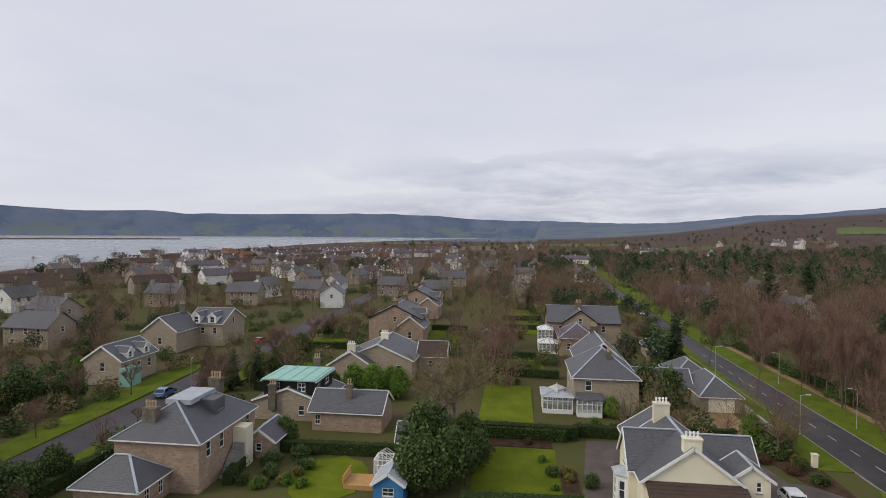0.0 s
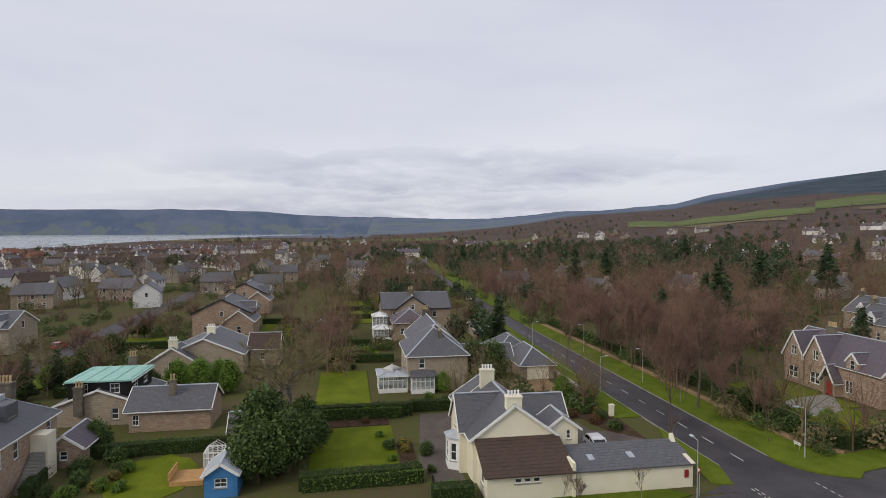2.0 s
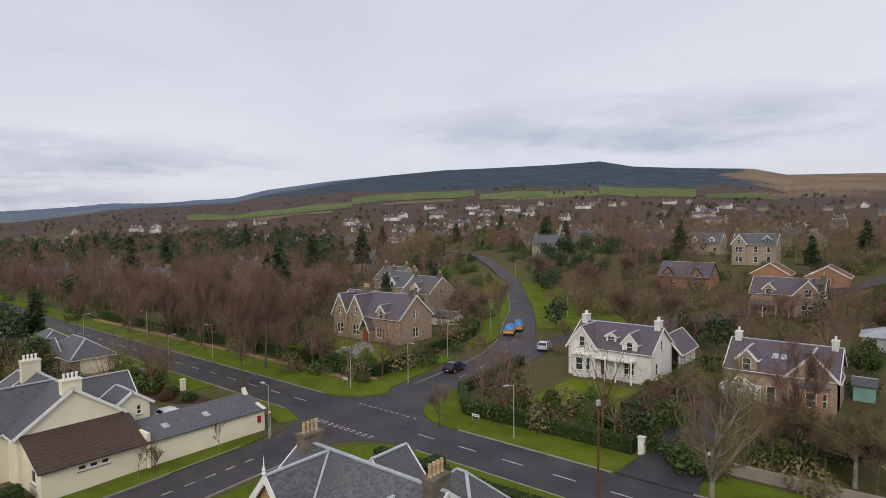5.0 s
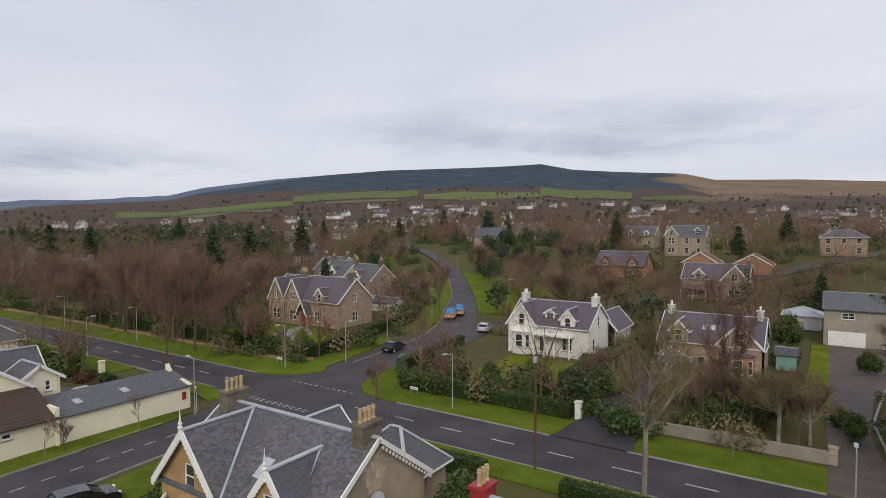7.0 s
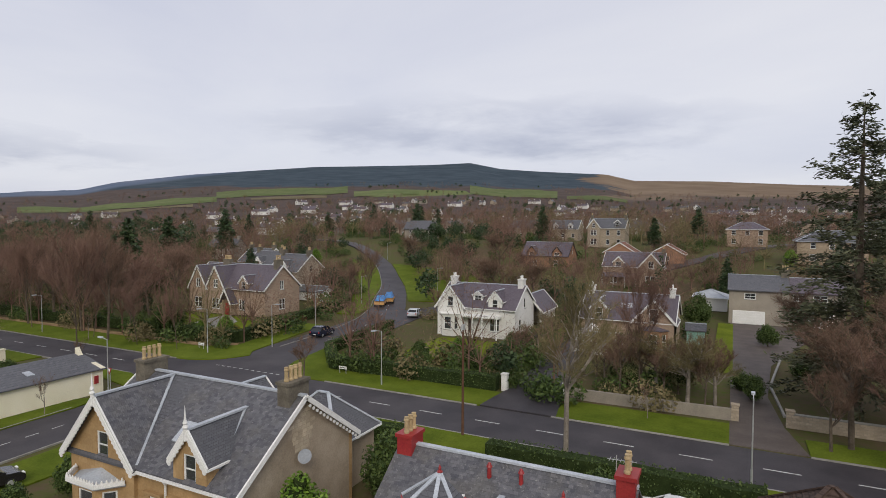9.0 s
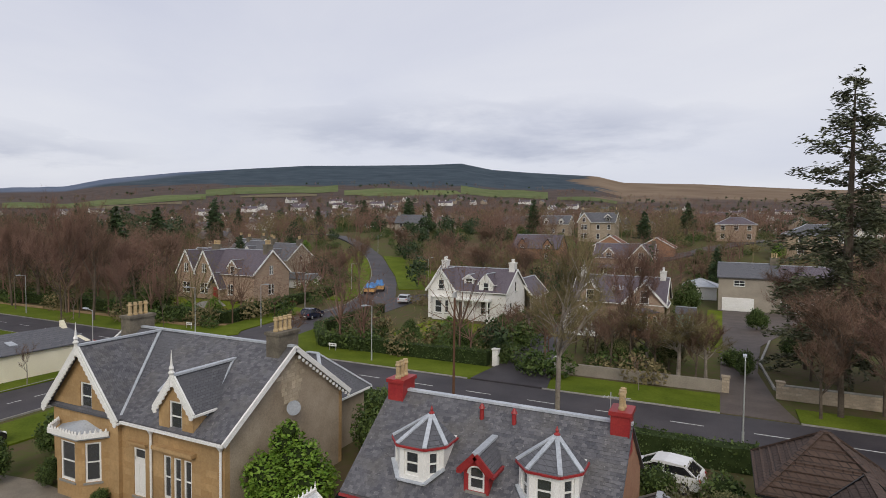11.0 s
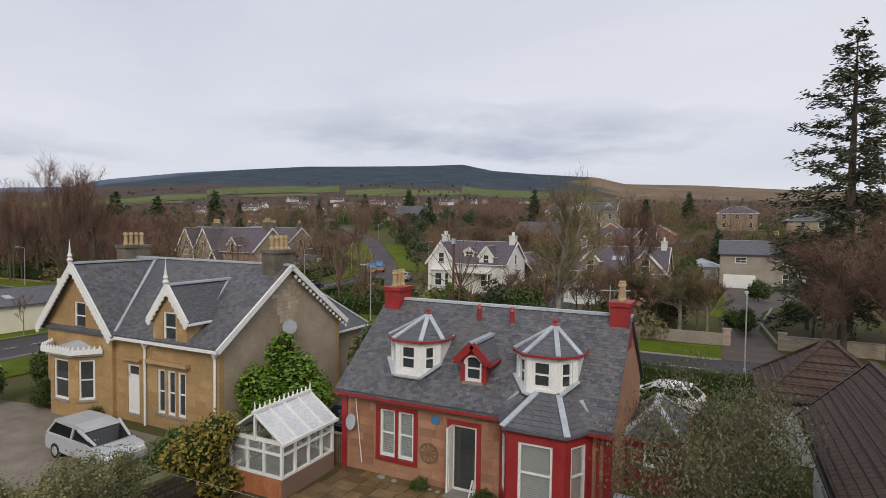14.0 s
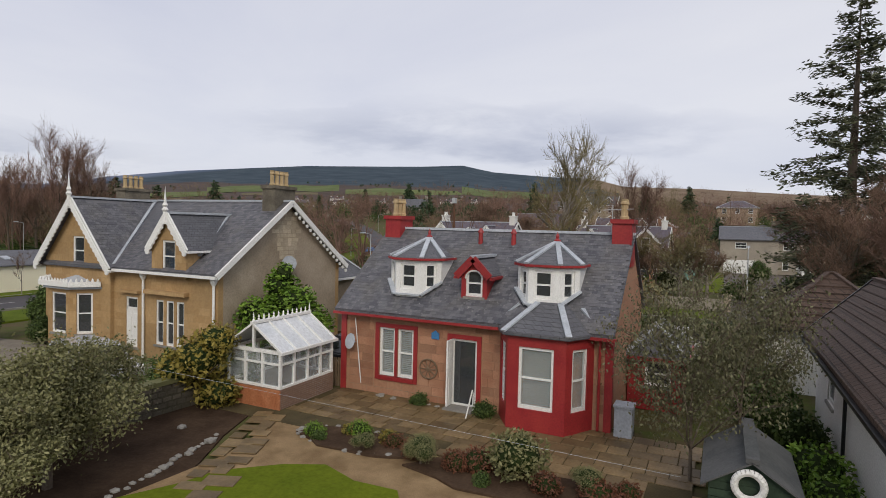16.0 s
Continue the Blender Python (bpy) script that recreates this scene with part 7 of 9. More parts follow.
def far_tree_arrays(seed, h, spread, n_twig, width, n_limb=9):
    """A light bare tree: a short trunk, limbs that fan out, and a rounded haze of fine twigs, as plain triangles."""
    rng = np.random.default_rng(seed)
    vs, fs = [], []

    def stick(a, b, ra, rb):
        q = (b - a).to_track_quat("Z", "Y")
        k0 = len(vs)
        for c, r in ((a, ra), (b, rb)):
            for j in range(3):
                vs.append(tuple(c + q @ Vector((r * math.cos(2.1 * j), r * math.sin(2.1 * j), 0))))
        for j in range(3):
            j2 = (j + 1) % 3
            fs.extend([(k0 + j, k0 + j2, k0 + 3 + j2), (k0 + j, k0 + 3 + j2, k0 + 3 + j)])

    wide, base = h * 0.30 * spread / 0.8, h * 0.30
    stick(Vector((0, 0, 0)), Vector((0, 0, base * 1.2)), 0.2, 0.15)
    lumps = []
    for k in range(n_limb):
        a, t = k * 2.4 + rng.uniform(-0.4, 0.4), (k + 0.5) / n_limb
        out = wide * math.sqrt(1 - t * t) * rng.uniform(0.62, 0.95)
        tip = Vector((out * math.cos(a), out * math.sin(a), base * 1.35 + (h - base * 1.35) * t * rng.uniform(0.78, 0.98)))
        stick(Vector((0, 0, base * rng.uniform(0.8, 1.2))), tip, 0.09, 0.03)
        lumps.append((tip, h * rng.uniform(0.11, 0.19)))
    k = rng.choice(len(lumps), n_twig)
    c = np.array([tuple(lumps[j][0]) for j in k])
    size = np.array([lumps[j][1] for j in k])[:, None]
    d = rng.normal(0, 1, (n_twig, 3))
    d /= np.linalg.norm(d, axis=1)[:, None]
    p = c + d * size * rng.uniform(0.2, 1.0, (n_twig, 1))
    d = d * 0.7 + rng.normal(0, 0.35, (n_twig, 3)) + np.array([0, 0, 0.35])
    d /= np.linalg.norm(d, axis=1)[:, None]
    side = np.cross(d, rng.normal(0, 1, (n_twig, 3)))
    side /= np.linalg.norm(side, axis=1)[:, None] + 1e-9
    ln = h * 0.085 * rng.uniform(0.5, 1.2, (n_twig, 1))
    v = np.stack([p - side * width / 2, p + side * width / 2, p + d * ln], axis=1).reshape(-1, 3)
    return np.concatenate([np.array(vs), v]), np.concatenate([np.array(fs), np.arange(3 * n_twig).reshape(-1, 3) + len(vs)])


def evergreen_arrays(seed, n, size, cone):
    rng = np.random.default_rng(seed)
    if cone:
        blobs = [(0, 0, 1.0 + 1.3 * k, 2.3 * (1 - k / 8.5), 2.3 * (1 - k / 8.5), 1.2) for k in range(8)]
    else:
        blobs = [(0, 0, 4.5, 2.6, 2.6, 2.4), (1.8, 0.5, 4.0, 2.0, 2.0, 1.7), (-1.7, -0.7, 5.0, 2.0, 2.1, 1.8), (0.3, 0.8, 6.8, 1.8, 1.8, 1.5), (0, 0, 2, 0.4, 0.4, 2)]
    return leaf_cloud(rng, n, size, blobs)


def stamp(name, label, category, models, places, material):
    """Many copies of a few models in one mesh."""
    V, F, base = [], [], 0
    for k, (x, y, s, turn) in enumerate(places):
        v, f = models[k % len(models)]
        ca, sa = math.cos(turn), math.sin(turn)
        w = v * s
        w = np.stack([w[:, 0] * ca - w[:, 1] * sa + x, w[:, 0] * sa + w[:, 1] * ca + y, w[:, 2] + ground_z(x, y)], axis=1)
        V.append(w)
        F.append(f + base)
        base += len(v)
    return tagged(new(name, arrays_mesh(name, np.concatenate(V), np.concatenate(F), material)), label, category, kind="stuff")


rnd = random.Random(11)
woods = {"brown": [], "red": [], "olive": [], "pine": [], "cone": [], "bush": []}
afar = {"brown": [], "red": [], "olive": [], "pine": [], "cone": [], "bush": []}
for k in range(10300):
    az = radians(rnd.uniform(-140, 16))
    near = k < 2500
    r = rnd.uniform(58, 300) if near else 300 * (1900 / 300) ** (rnd.random() ** 0.9)
    x, y = r * math.sin(az), r * math.cos(az)
    a = math.degrees(az)
    # the lower town by the loch has fewer trees; the woods by the long street and on the slope more
    want = 0.42 if a < -104 else 0.7 if a < -92 else 1.0
    if near and x > -10:
        want *= 0.6
    if a < -106 and r > 230:
        want = 0.28
    if rnd.random() > want or not free_spot(x, y, 2.5) or ground_z(x, y) < -1.5 or in_field(a, r):
        continue
    u = noise.noise((x / 70, y / 70, 9)) + rnd.uniform(-0.35, 0.35)
    if -88 < a < -58 and 300 < r < 760:
        u += 0.3
    kind = "pine" if u > 0.36 else "cone" if u > 0.335 else "red" if u > 0.02 else "olive" if u < -0.34 else "brown"
    if near and kind == "pine" and rnd.random() < 0.5:
        kind = "bush"
    (woods if near else afar)[kind].append((x, y, rnd.uniform(0.6, 1.1) * (1.15 if r > 300 else 1.0 if r > 200 else 0.82), rnd.uniform(0, 6.3)))
# the dark pine belt above the long street
for _ in range(420):
    az, r = radians(rnd.uniform(-88, -50)), rnd.uniform(300, 700)
    x, y = r * math.sin(az), r * math.cos(az)
    if free_spot(x, y, 3) and y > 66:
        afar["pine" if rnd.random() < 0.93 else "cone"].append((x, y, rnd.uniform(0.9, 1.5), rnd.uniform(0, 6.3)))
# the bare avenue north of the street
for _ in range(95):
    x, y = rnd.uniform(-330, -92), rnd.uniform(54, 130)
    if free_spot(x, y, 2) and noise.noise((x / 30, y / 30, 2)) > -0.25:
        woods["red" if rnd.random() < 0.6 else "brown"].append((x, y, rnd.uniform(0.8, 1.25), rnd.uniform(0, 6.3)))
bare = [far_tree_arrays(40 + k, 10 + k, 0.85 + 0.1 * k, 520, 0.055, 13) for k in range(4)]
stamp("winter_woods", "bare brown broadleaf trees of the town and woods", "trees", bare, woods["brown"], M["twig"])
stamp("winter_woods", "bare reddish birch and alder woods", "trees", bare[::-1], woods["red"], M["twig_red"])
stamp("winter_woods", "bare lichen-green trees among the gardens", "trees", bare, woods["olive"], M["twig_olive"])
thin = [far_tree_arrays(90 + k, 9 + k, 0.95 + 0.1 * k, 150, 0.22, 8) for k in range(4)]
stamp("winter_woods", "distant bare brown woods and garden trees", "trees", thin, afar["brown"], M["twig"])
stamp("winter_woods", "distant bare reddish birch woods", "trees", thin[::-1], afar["red"], M["twig_red"])
stamp("winter_woods", "distant bare lichen-green trees", "trees", thin, afar["olive"], M["twig_olive"])
far_pines = [evergreen_arrays(160 + k, 190, 0.62, False) for k in range(2)]
far_cones = [evergreen_arrays(170 + k, 170, 0.55, True) for k in range(2)]
stamp("evergreen_woods", "distant dark pines on the slope", "trees", far_pines, afar["pine"] + afar["bush"], M["needle"])
stamp("evergreen_woods", "distant dark conical conifers", "trees", far_cones, afar["cone"], M["needle"])
pines = [evergreen_arrays(60 + k, 420, 0.42, False) for k in range(2)]
cones = [evergreen_arrays(70 + k, 420, 0.36, True) for k in range(2)]
stamp("evergreen_woods", "dark pines and evergreens among the bare trees", "trees", pines, woods["pine"], M["needle"])
stamp("evergreen_woods", "dark conical conifers among the bare trees", "trees", cones, woods["cone"], M["needle"])
bushes = [leaf_cloud(np.random.default_rng(80), 420, 0.2, [(0, 0, 1.2, 2.0, 1.8, 1.5), (1.5, 0.4, 0.9, 1.3, 1.3, 1.1)])]
more = []
for _ in range(3200):
    az = radians(rnd.uniform(-138, 14))
    r = rnd.uniform(52, 330)
    x, y = r * math.sin(az), r * math.cos(az)
    if free_spot(x, y, 0.5) and noise.noise((x / 22, y / 22, 4)) > -0.18:
        more.append((x, y, rnd.uniform(0.5, 1.15), rnd.uniform(0, 6.3)))
stamp("garden_shrubs", "dark evergreen shrubs and undergrowth of the gardens", "shrubs", bushes, woods["bush"] + more[: len(more) * 2 // 3], M["leaf"])
stamp("garden_shrubs", "brown winter undergrowth between the trees", "shrubs", bushes, more[len(more) * 2 // 3 :], M["twig_olive"])

# ---- the town beyond ----
TYPES = []
for k, (wall, roof, label) in enumerate((("roughcast", "slate", "grey roughcast town house with slate roof"), ("harl_white", "slate", "white harled town house with slate roof"),
                                         ("grey_stone", "slate", "grey stone town house with slate roof"), ("roughcast", "tile_brown", "brown-roofed terraced house in roughcast"), ("red_stone", "tile_red", "red stone house with red tiled roof"))):
    h = thing("town_house", label, "house", 40 + 14 * k, -60, 0, "houses of the lower town")
    o = ORIGIN[h.name]
    w = 12 if k != 3 else 22
    bm = bm_new()
    prism(bm, [(o.x - w / 2, o.y - 4, -1), (o.x - w / 2, o.y + 4, -1), (o.x - w / 2, o.y + 4, 5.2), (o.x - w / 2, o.y, 8.1), (o.x - w / 2, o.y - 4, 5.2)], (w, 0, 0))
    part("wall", bm, M[wall], h)
    bm = bm_new()
    e = o.x - w / 2 - 0.3
    prism(bm, [(e, o.y - 4.5, 4.95), (e, o.y, 8.35), (e, o.y + 4.5, 4.95), (e, o.y + 4.5, 4.8), (e, o.y, 8.2), (e, o.y - 4.5, 4.8)], (w + 0.6, 0, 0))
    part("roof", bm, M[roof], h)
    for x in ((-3.5, 0.2, 3.5) if w == 12 else (-9, -5.5, -2, 2, 5.5, 9)):
        for z in (1.6, 4.1):
            for sy in (-1, 1):
                if sy > 0 and z < 2:
                    continue
                far_window(h, o.x + x, o.y + sy * 4.02, z, 1.1, 1.4, 0 if sy < 0 else 180)
    for sx in (-1, 1):
        far_window(h, o.x + sx * (w / 2 + 0.02), o.y, 4.3, 1.0, 1.4, 90 if sx > 0 else 270)
        chimney(h, o.x + sx * (w / 2 - 0.5), o.y, 0.8, 1.4, 7.6, 9.4, 0, "roughcast")
    TYPES.append(h)
# Plainer houses of the far terraces: walls, roof and chimney stacks, too distant to show their windows.
FAR = []
for k, (wall, roof, w, label) in enumerate((("roughcast", "tile_brown", 34, "long roughcast terrace with brown tiled roof"), ("harl_white", "slate", 11, "small white harled house with slate roof"), ("harl_white", "slate_purple", 24, "white harled terrace with dark slate roof"),
                                            ("grey_stone", "slate", 13, "grey stone house with slate roof"), ("red_stone", "tile_red", 12, "red house with tiled roof"), ("roughcast", "tile_brown", 16, "pair of roughcast houses with brown roof"))):
    h = thing("town_house", label, "house", 40 + 40 * k, -100, 0, "houses of the lower town")
    o = ORIGIN[h.name]
    e, d = w / 2, 4.2
    bm = bm_new()
    prism(bm, [(o.x - e, o.y - d, -3), (o.x - e, o.y + d, -3), (o.x - e, o.y + d, 4.9), (o.x - e, o.y, 7.9), (o.x - e, o.y - d, 4.9)], (w, 0, 0))
    part("wall", bm, M[wall], h)
    bm = bm_new()
    e += 0.3
    prism(bm, [(o.x - e, o.y - d - 0.4, 4.75), (o.x - e, o.y, 8.15), (o.x - e, o.y + d + 0.4, 4.75), (o.x - e, o.y + d + 0.4, 4.6), (o.x - e, o.y, 8.0), (o.x - e, o.y - d - 0.4, 4.6)], (w + 0.6, 0, 0))
    part("roof", bm, M[roof], h)
    for j in range(max(1, round(w / 12)) + 1):
        x = o.x - w / 2 + 0.5 + (w - 1) * j / max(1, round(w / 12))
        bm = bm_new()
        box(bm, x - 0.4, x + 0.4, o.y - 0.6, o.y + 0.6, 7.2, 9.1)
        part("chimney", bm, M["roughcast" if wall != "harl_white" else "harl_white"], h)
    FAR.append(h)
spots = []


def room(x, y, gap):
    return not any(abs(x - p) + abs(y - q) < gap for p, q, *_ in spots)


# terraces of the lower town, in rows across the slope to the loch
for j in range(15):
    for i in range(24):
        u, v = -330 + i * 40 + rnd.uniform(-5, 5), 285 + j * 33 + rnd.uniform(-3, 3)
        ca, sa = math.cos(radians(-129)), math.sin(radians(-129))
        x, y = v * sa + u * ca, v * ca - u * sa
        a, r = math.degrees(math.atan2(x, y)), math.hypot(x, y)
        if -142 < a < -100 and 270 < r < 1150 and ground_z(x, y) > -2.0 and free_spot(x, y, 8) and rnd.random() < 0.8:
            spots.append((x, y, a, r))
            kind = rnd.choice((0, 0, 2, 5, 5, 1)) if r < 560 else rnd.choice((0, 2, 1, 3, 4, 2))
            copy_thing(FAR[kind], pose(x, y, ground_z(x, y) - 0.2, 0, 0, -129 + 90 + rnd.choice((0, 0, 0, 88)) + rnd.uniform(-6, 6)))
# villas with windows between the gardens and the terraces, and north of the street
made = 0
for _ in range(3000):
    a = rnd.uniform(-139, 12)
    r = rnd.uniform(150, 430)
    x, y = r * math.sin(radians(a)), r * math.cos(radians(a))
    dense = 0.6 if a < -105 else 0.35 if a < -88 else 0.10 if a < -40 else 0.30
    if r < 230:
        dense *= 0.4
    if rnd.random() > dense or not free_spot(x, y, 12) or ground_z(x, y) < -1.6 or not room(x, y, 28 if a < -100 else 36):
        continue
    spots.append((x, y, a, r))
    kind = rnd.choice((0, 1, 2, 2)) if a < -88 else rnd.choice((1, 2, 2, 0, 2))
    copy_thing(TYPES[kind], pose(x, y, ground_z(x, y) - 0.2, 0, 0, rnd.choice((0, 90, 12, 80, -10)) + rnd.uniform(-4, 4)))
    made += 1
    if made >= 62:
        break
# white and grey houses climbing the slope below the fields, and scattered along the loch road
made = 0
for _ in range(3000):
    a = rnd.uniform(-44, 12) if rnd.random() < 0.78 else rnd.uniform(-100, -44)
    r = rnd.uniform(430, 1180)
    x, y = r * math.sin(radians(a)), r * math.cos(radians(a))
    if in_field(a, r) or not free_spot(x, y, 8) or not room(x, y, 34) or noise.noise((x / 160, y / 160, 7)) < -0.05:
        continue
    spots.append((x, y, a, r))
    copy_thing(FAR[rnd.choice((1, 1, 2, 2, 3, 3, 5))], pose(x, y, ground_z(x, y) - 0.2, 0, 0, rnd.choice((0, 8, -12, 80)) + rnd.uniform(-6, 6)))
    made += 1
    if made >= 120:
        break


# ---- gardens ----
def bed(name, pts, mat, label, z=0.03, category=""):
    bm = bm_new()
    prism(bm, [(x, y, -0.1) for x, y in pts], (0, 0, 0.1 + z))
    return solo(name, bm, M[mat], label, category or name.replace("_", " "), "structure")


def rect(x0, x1, y0, y1):
    return [(x0, y0), (x1, y0), (x1, y1), (x0, y1)]


def blob(cx, cy, rx, ry, n=18, wob=0.08, seed=0):
    return [(cx + rx * math.cos(2 * math.pi * k / n) * (1 + wob * math.sin(3 * k + seed)), cy + ry * math.sin(2 * math.pi * k / n) * (1 + wob * math.cos(2.3 * k + seed))) for k in range(n)]


for pts in (rect(-162, -134, -21, -13), rect(-128, -117, -8, 7), rect(-226, -205, -1, 12), rect(-184, -172, -2, 8), rect(-106, -86, -4, 4), blob(-64, -19, 6, 4.2), rect(-146, -134, -50, -38),
            rect(-118, -98, -42, -34), rect(-76, -60.2, -3.4, 6.2), rect(-204, -190, -2, 9), rect(-36.5, -25, 61, 73.5), blob(-70, 66, 6, 5), rect(-88, -73, 62, 73), rect(-23, -8, 86, 98), rect(-1, 1.2, 70, 105),
            rect(-172, -160, -1, 8), rect(-88, -76, 118, 130), rect(-30, -8, 152, 160), rect(-62, -50, 140, 160)):
    bed("lawn", pts, "lawn", "smooth green winter lawn in a garden", 0.05)
bed("lawn", blob(-7.9, 8.3, 3.5, 3.9), "lawn", "bright green curved front lawn", 0.06)
bed("driveway", [(-80, 10.5), (-64.5, 8.4), (-57.8, 9.4), (-57.8, 12.4), (-73, 12.8), (-73, 21), (-66.5, 25), (-57.4, 25), (-57.4, 34), (-63, 36.5), (-68.5, 36.5), (-70, 31), (-80.5, 29)], "tarmac", "brown tarmac and gravel drive round the cream house", 0.02)
bed("driveway", rect(-96, -84, 24, 34), "tan_gravel", "tan gravel forecourt of the garages", 0.02)
bed("driveway", [(-32, 12), (-16.8, 9), (-16.8, 14), (-20, 17.4), (-32, 17.4), (-40, 16), (-40, 12)], "gravel", "grey gravel forecourt of the tan villa", 0.02)
bed("driveway", [(-19.2, 47), (-12.2, 47), (-13.4, 54), (-15.2, 66), (-17.4, 84), (-20.6, 84), (-19.4, 66), (-18.6, 54)], "asphalt", "dark tarmac drive between two gate posts", 0.12)
bed("driveway", [(1.0, 47.2), (6.2, 47.2), (5.0, 53), (4.2, 62), (5.2, 76), (10, 92), (13, 106), (0.8, 106), (0.6, 88), (1.0, 70)], "tarmac", "grey-brown gravel drive leading to the garage", 0.04)
bed("garden_path", [(-77.6, 73), (-72, 69), (-70, 64), (-72, 60.5), (-76, 61.5), (-78, 66), (-79.5, 73)], "kerb", "pale gravel turning circle before the sandstone house", 0.06)
bed("footway", [(-150, 51.6), (-62, 53.1), (-61.4, 54.4), (-150, 53.0)], "tan_gravel", "narrow worn footway behind the verge", 0.13)
bed("footway", [(-61.9, 53.1), (-58.0, 55.6), (-58.8, 56.6), (-61.3, 54.4)], "tan_gravel", "narrow worn footway behind the verge", 0.126)
bed("flower_bed", rect(-79, -76.4, -8, 6), "soil", "dark bare soil border with low shrubs", 0.06)
bed("flower_bed", rect(-70, -61.6, 6.4, 8.2), "soil", "soil border with clipped yellow and green shrubs", 0.06)
bed("flower_bed", [(-81, 30), (-69.5, 33), (-66, 36.4), (-82, 36.4)], "soil", "shrub border beside the drive", 0.06)

# cottage garden
bed("garden_soil", [(-17, 2), (-9.6, 2.0), (-10.6, 8.4), (-11.6, 10.8), (-12.6, 12.6), (-13.4, 14.6), (-15.3, 15.6), (-16.4, 15.6)], "soil", "bare brown soil bed below the garden wall", 0.03)
bed("gravel_path", [(-11.9, 4), (-3, 4), (1.0, 8), (1, 15.2), (-4, 14.95), (-8, 15.1), (-12.2, 15.0), (-11.4, 11.5)], "tan_gravel", "tan pea gravel strip round the lawn", 0.035)
bed("flower_bed", blob(-8.7, 14.1, 2.1, 0.85, 16, 0.1), "soil", "rockery bed edged with stones", 0.09)
bed("flower_bed", blob(-3.6, 13.6, 3.1, 0.95, 16, 0.1), "soil", "planted bed before the paving", 0.09)
rs = random.Random(21)
M["flag_joint"] = plain("mossy_sandy_joints", (0.062, 0.048, 0.022), (0.11, 0.085, 0.038), 0.9, 1.2, 20, 0.5)
paving = tagged(solo("paving", (lambda b: (box(b, -16.2, 0.4, 14.3, 18.5, -0.1, 0.048), b)[1])(bm_new()), M["flag_joint"], "wet brown stone flag paving before the cottage", "paving", "structure"), kind="structure")
M["flag"] = plain("wet_brown_flagstone", (0.125, 0.086, 0.040), (0.215, 0.150, 0.074), 0.5, 1.6, 14, 0.35, spec=0.4, vary=0.28)
FLAG = {}
y = 14.35
while y < 18.4:
    h = rs.choice((0.45, 0.6, 0.6))
    x = -16.1
    while x < 0.3:
        w = rs.choice((0.45, 0.6, 0.75, 0.9))
        if not (-15.3 < x + w / 2 < -12.6 and y > 15.0) and not (y < 15 and (x < -6.4 or x > -0.8)):
            if (w, h) not in FLAG:
                bm = bm_new()
                box(bm, 0.015, w - 0.015, 0.015, h - 0.015, 0, 0.035)
                bmesh.ops.bevel(bm, geom=[e for e in bm.edges if min(v.co.z for v in e.verts) > 0.03], offset=0.008, segments=1, affect="EDGES")
                FLAG[(w, h)] = mesh_of("flagstone", bm, M["flag"])
            f = new("flagstone", FLAG[(w, h)])
            f.parent = paving
            f.location = (x, y, 0.035 + rs.uniform(-0.004, 0.006))
        x += w
    y += h
x0 = -13.0
for k in range(9):
    for j in range(2):
        f = new("flagstone", FLAG[rs.choice(list(FLAG))])
        f.parent = paving
        f.matrix_basis = pose(-13.1 + k * 0.28 + j * 0.65, 14.3 - k * 0.62 - j * 0.2, 0.045 + 0.003 * j, 0, 0, 22)


def boulder(x, y, s, seed, mat="kerb"):
    r = random.Random(seed)
    bm = bm_new()
    bmesh.ops.create_icosphere(bm, subdivisions=1, radius=s)
    for v in bm.verts:
        v.co *= r.uniform(0.75, 1.15)
        v.co.z *= 0.6
        v.co.z += s * 0.3
    bmesh.ops.translate(bm, vec=(x, y, 0), verts=bm.verts)
    return solo("rock", bm, M[mat], "small pale grey garden edging stone", "rock", group="edging stones")


for k in range(26):
    a = 2 * math.pi * k / 26
    boulder(-8.9 + 2.0 * math.cos(a), 14.2 + 0.85 * math.sin(a), rs.uniform(0.08, 0.17), k)
for k in range(22):
    boulder(-12.7 + k * 0.05 + rs.uniform(-0.1, 0.1), 12.5 - k * 0.24, rs.uniform(0.07, 0.16), 50 + k)
for x, y, s in ((-8.15, 18.25, 0.14), (-8.5, 18.3, 0.12), (-10.0, 18.3, 0.16), (-10.6, 18.35, 0.2), (-14.2, 12.4, 0.17), (-12.5, 12.0, 0.2)):
    boulder(x, y, s, int(x * -10))

# stone garden wall between the two plots
gw = thing("garden_wall", "mossy rubble stone garden wall with rounded coping", "wall", -16, 13)
bm = bm_new()
a, c = Vector((-16.6, 4.0, 0)), Vector((-15.6, 19.0, 0))
strip(bm, a + Vector((0, 0, 0.5)), c + Vector((0, 0, 0.5)), 0.42, 0.5)
part("wall", bm, M["moss_wall"], gw)
bm = bm_new()
strip(bm, a + Vector((0, 0, 1.06)), c + Vector((0, 0, 1.06)), 0.5, 0.07)
part("coping", bm, M["leaf_olive"], gw)
bm = bm_new()
for k in range(9):
    box(bm, -13.4 + k * 0.12, -13.32 + k * 0.12, 18.8, 18.84, 0, 1.15)
for z in (0.3, 0.9):
    box(bm, -13.45, -12.4, 18.84, 18.88, z, z + 0.08)
solo("fence", bm, M["wood"], "short weathered picket fence panel beside the cottage", "fence")

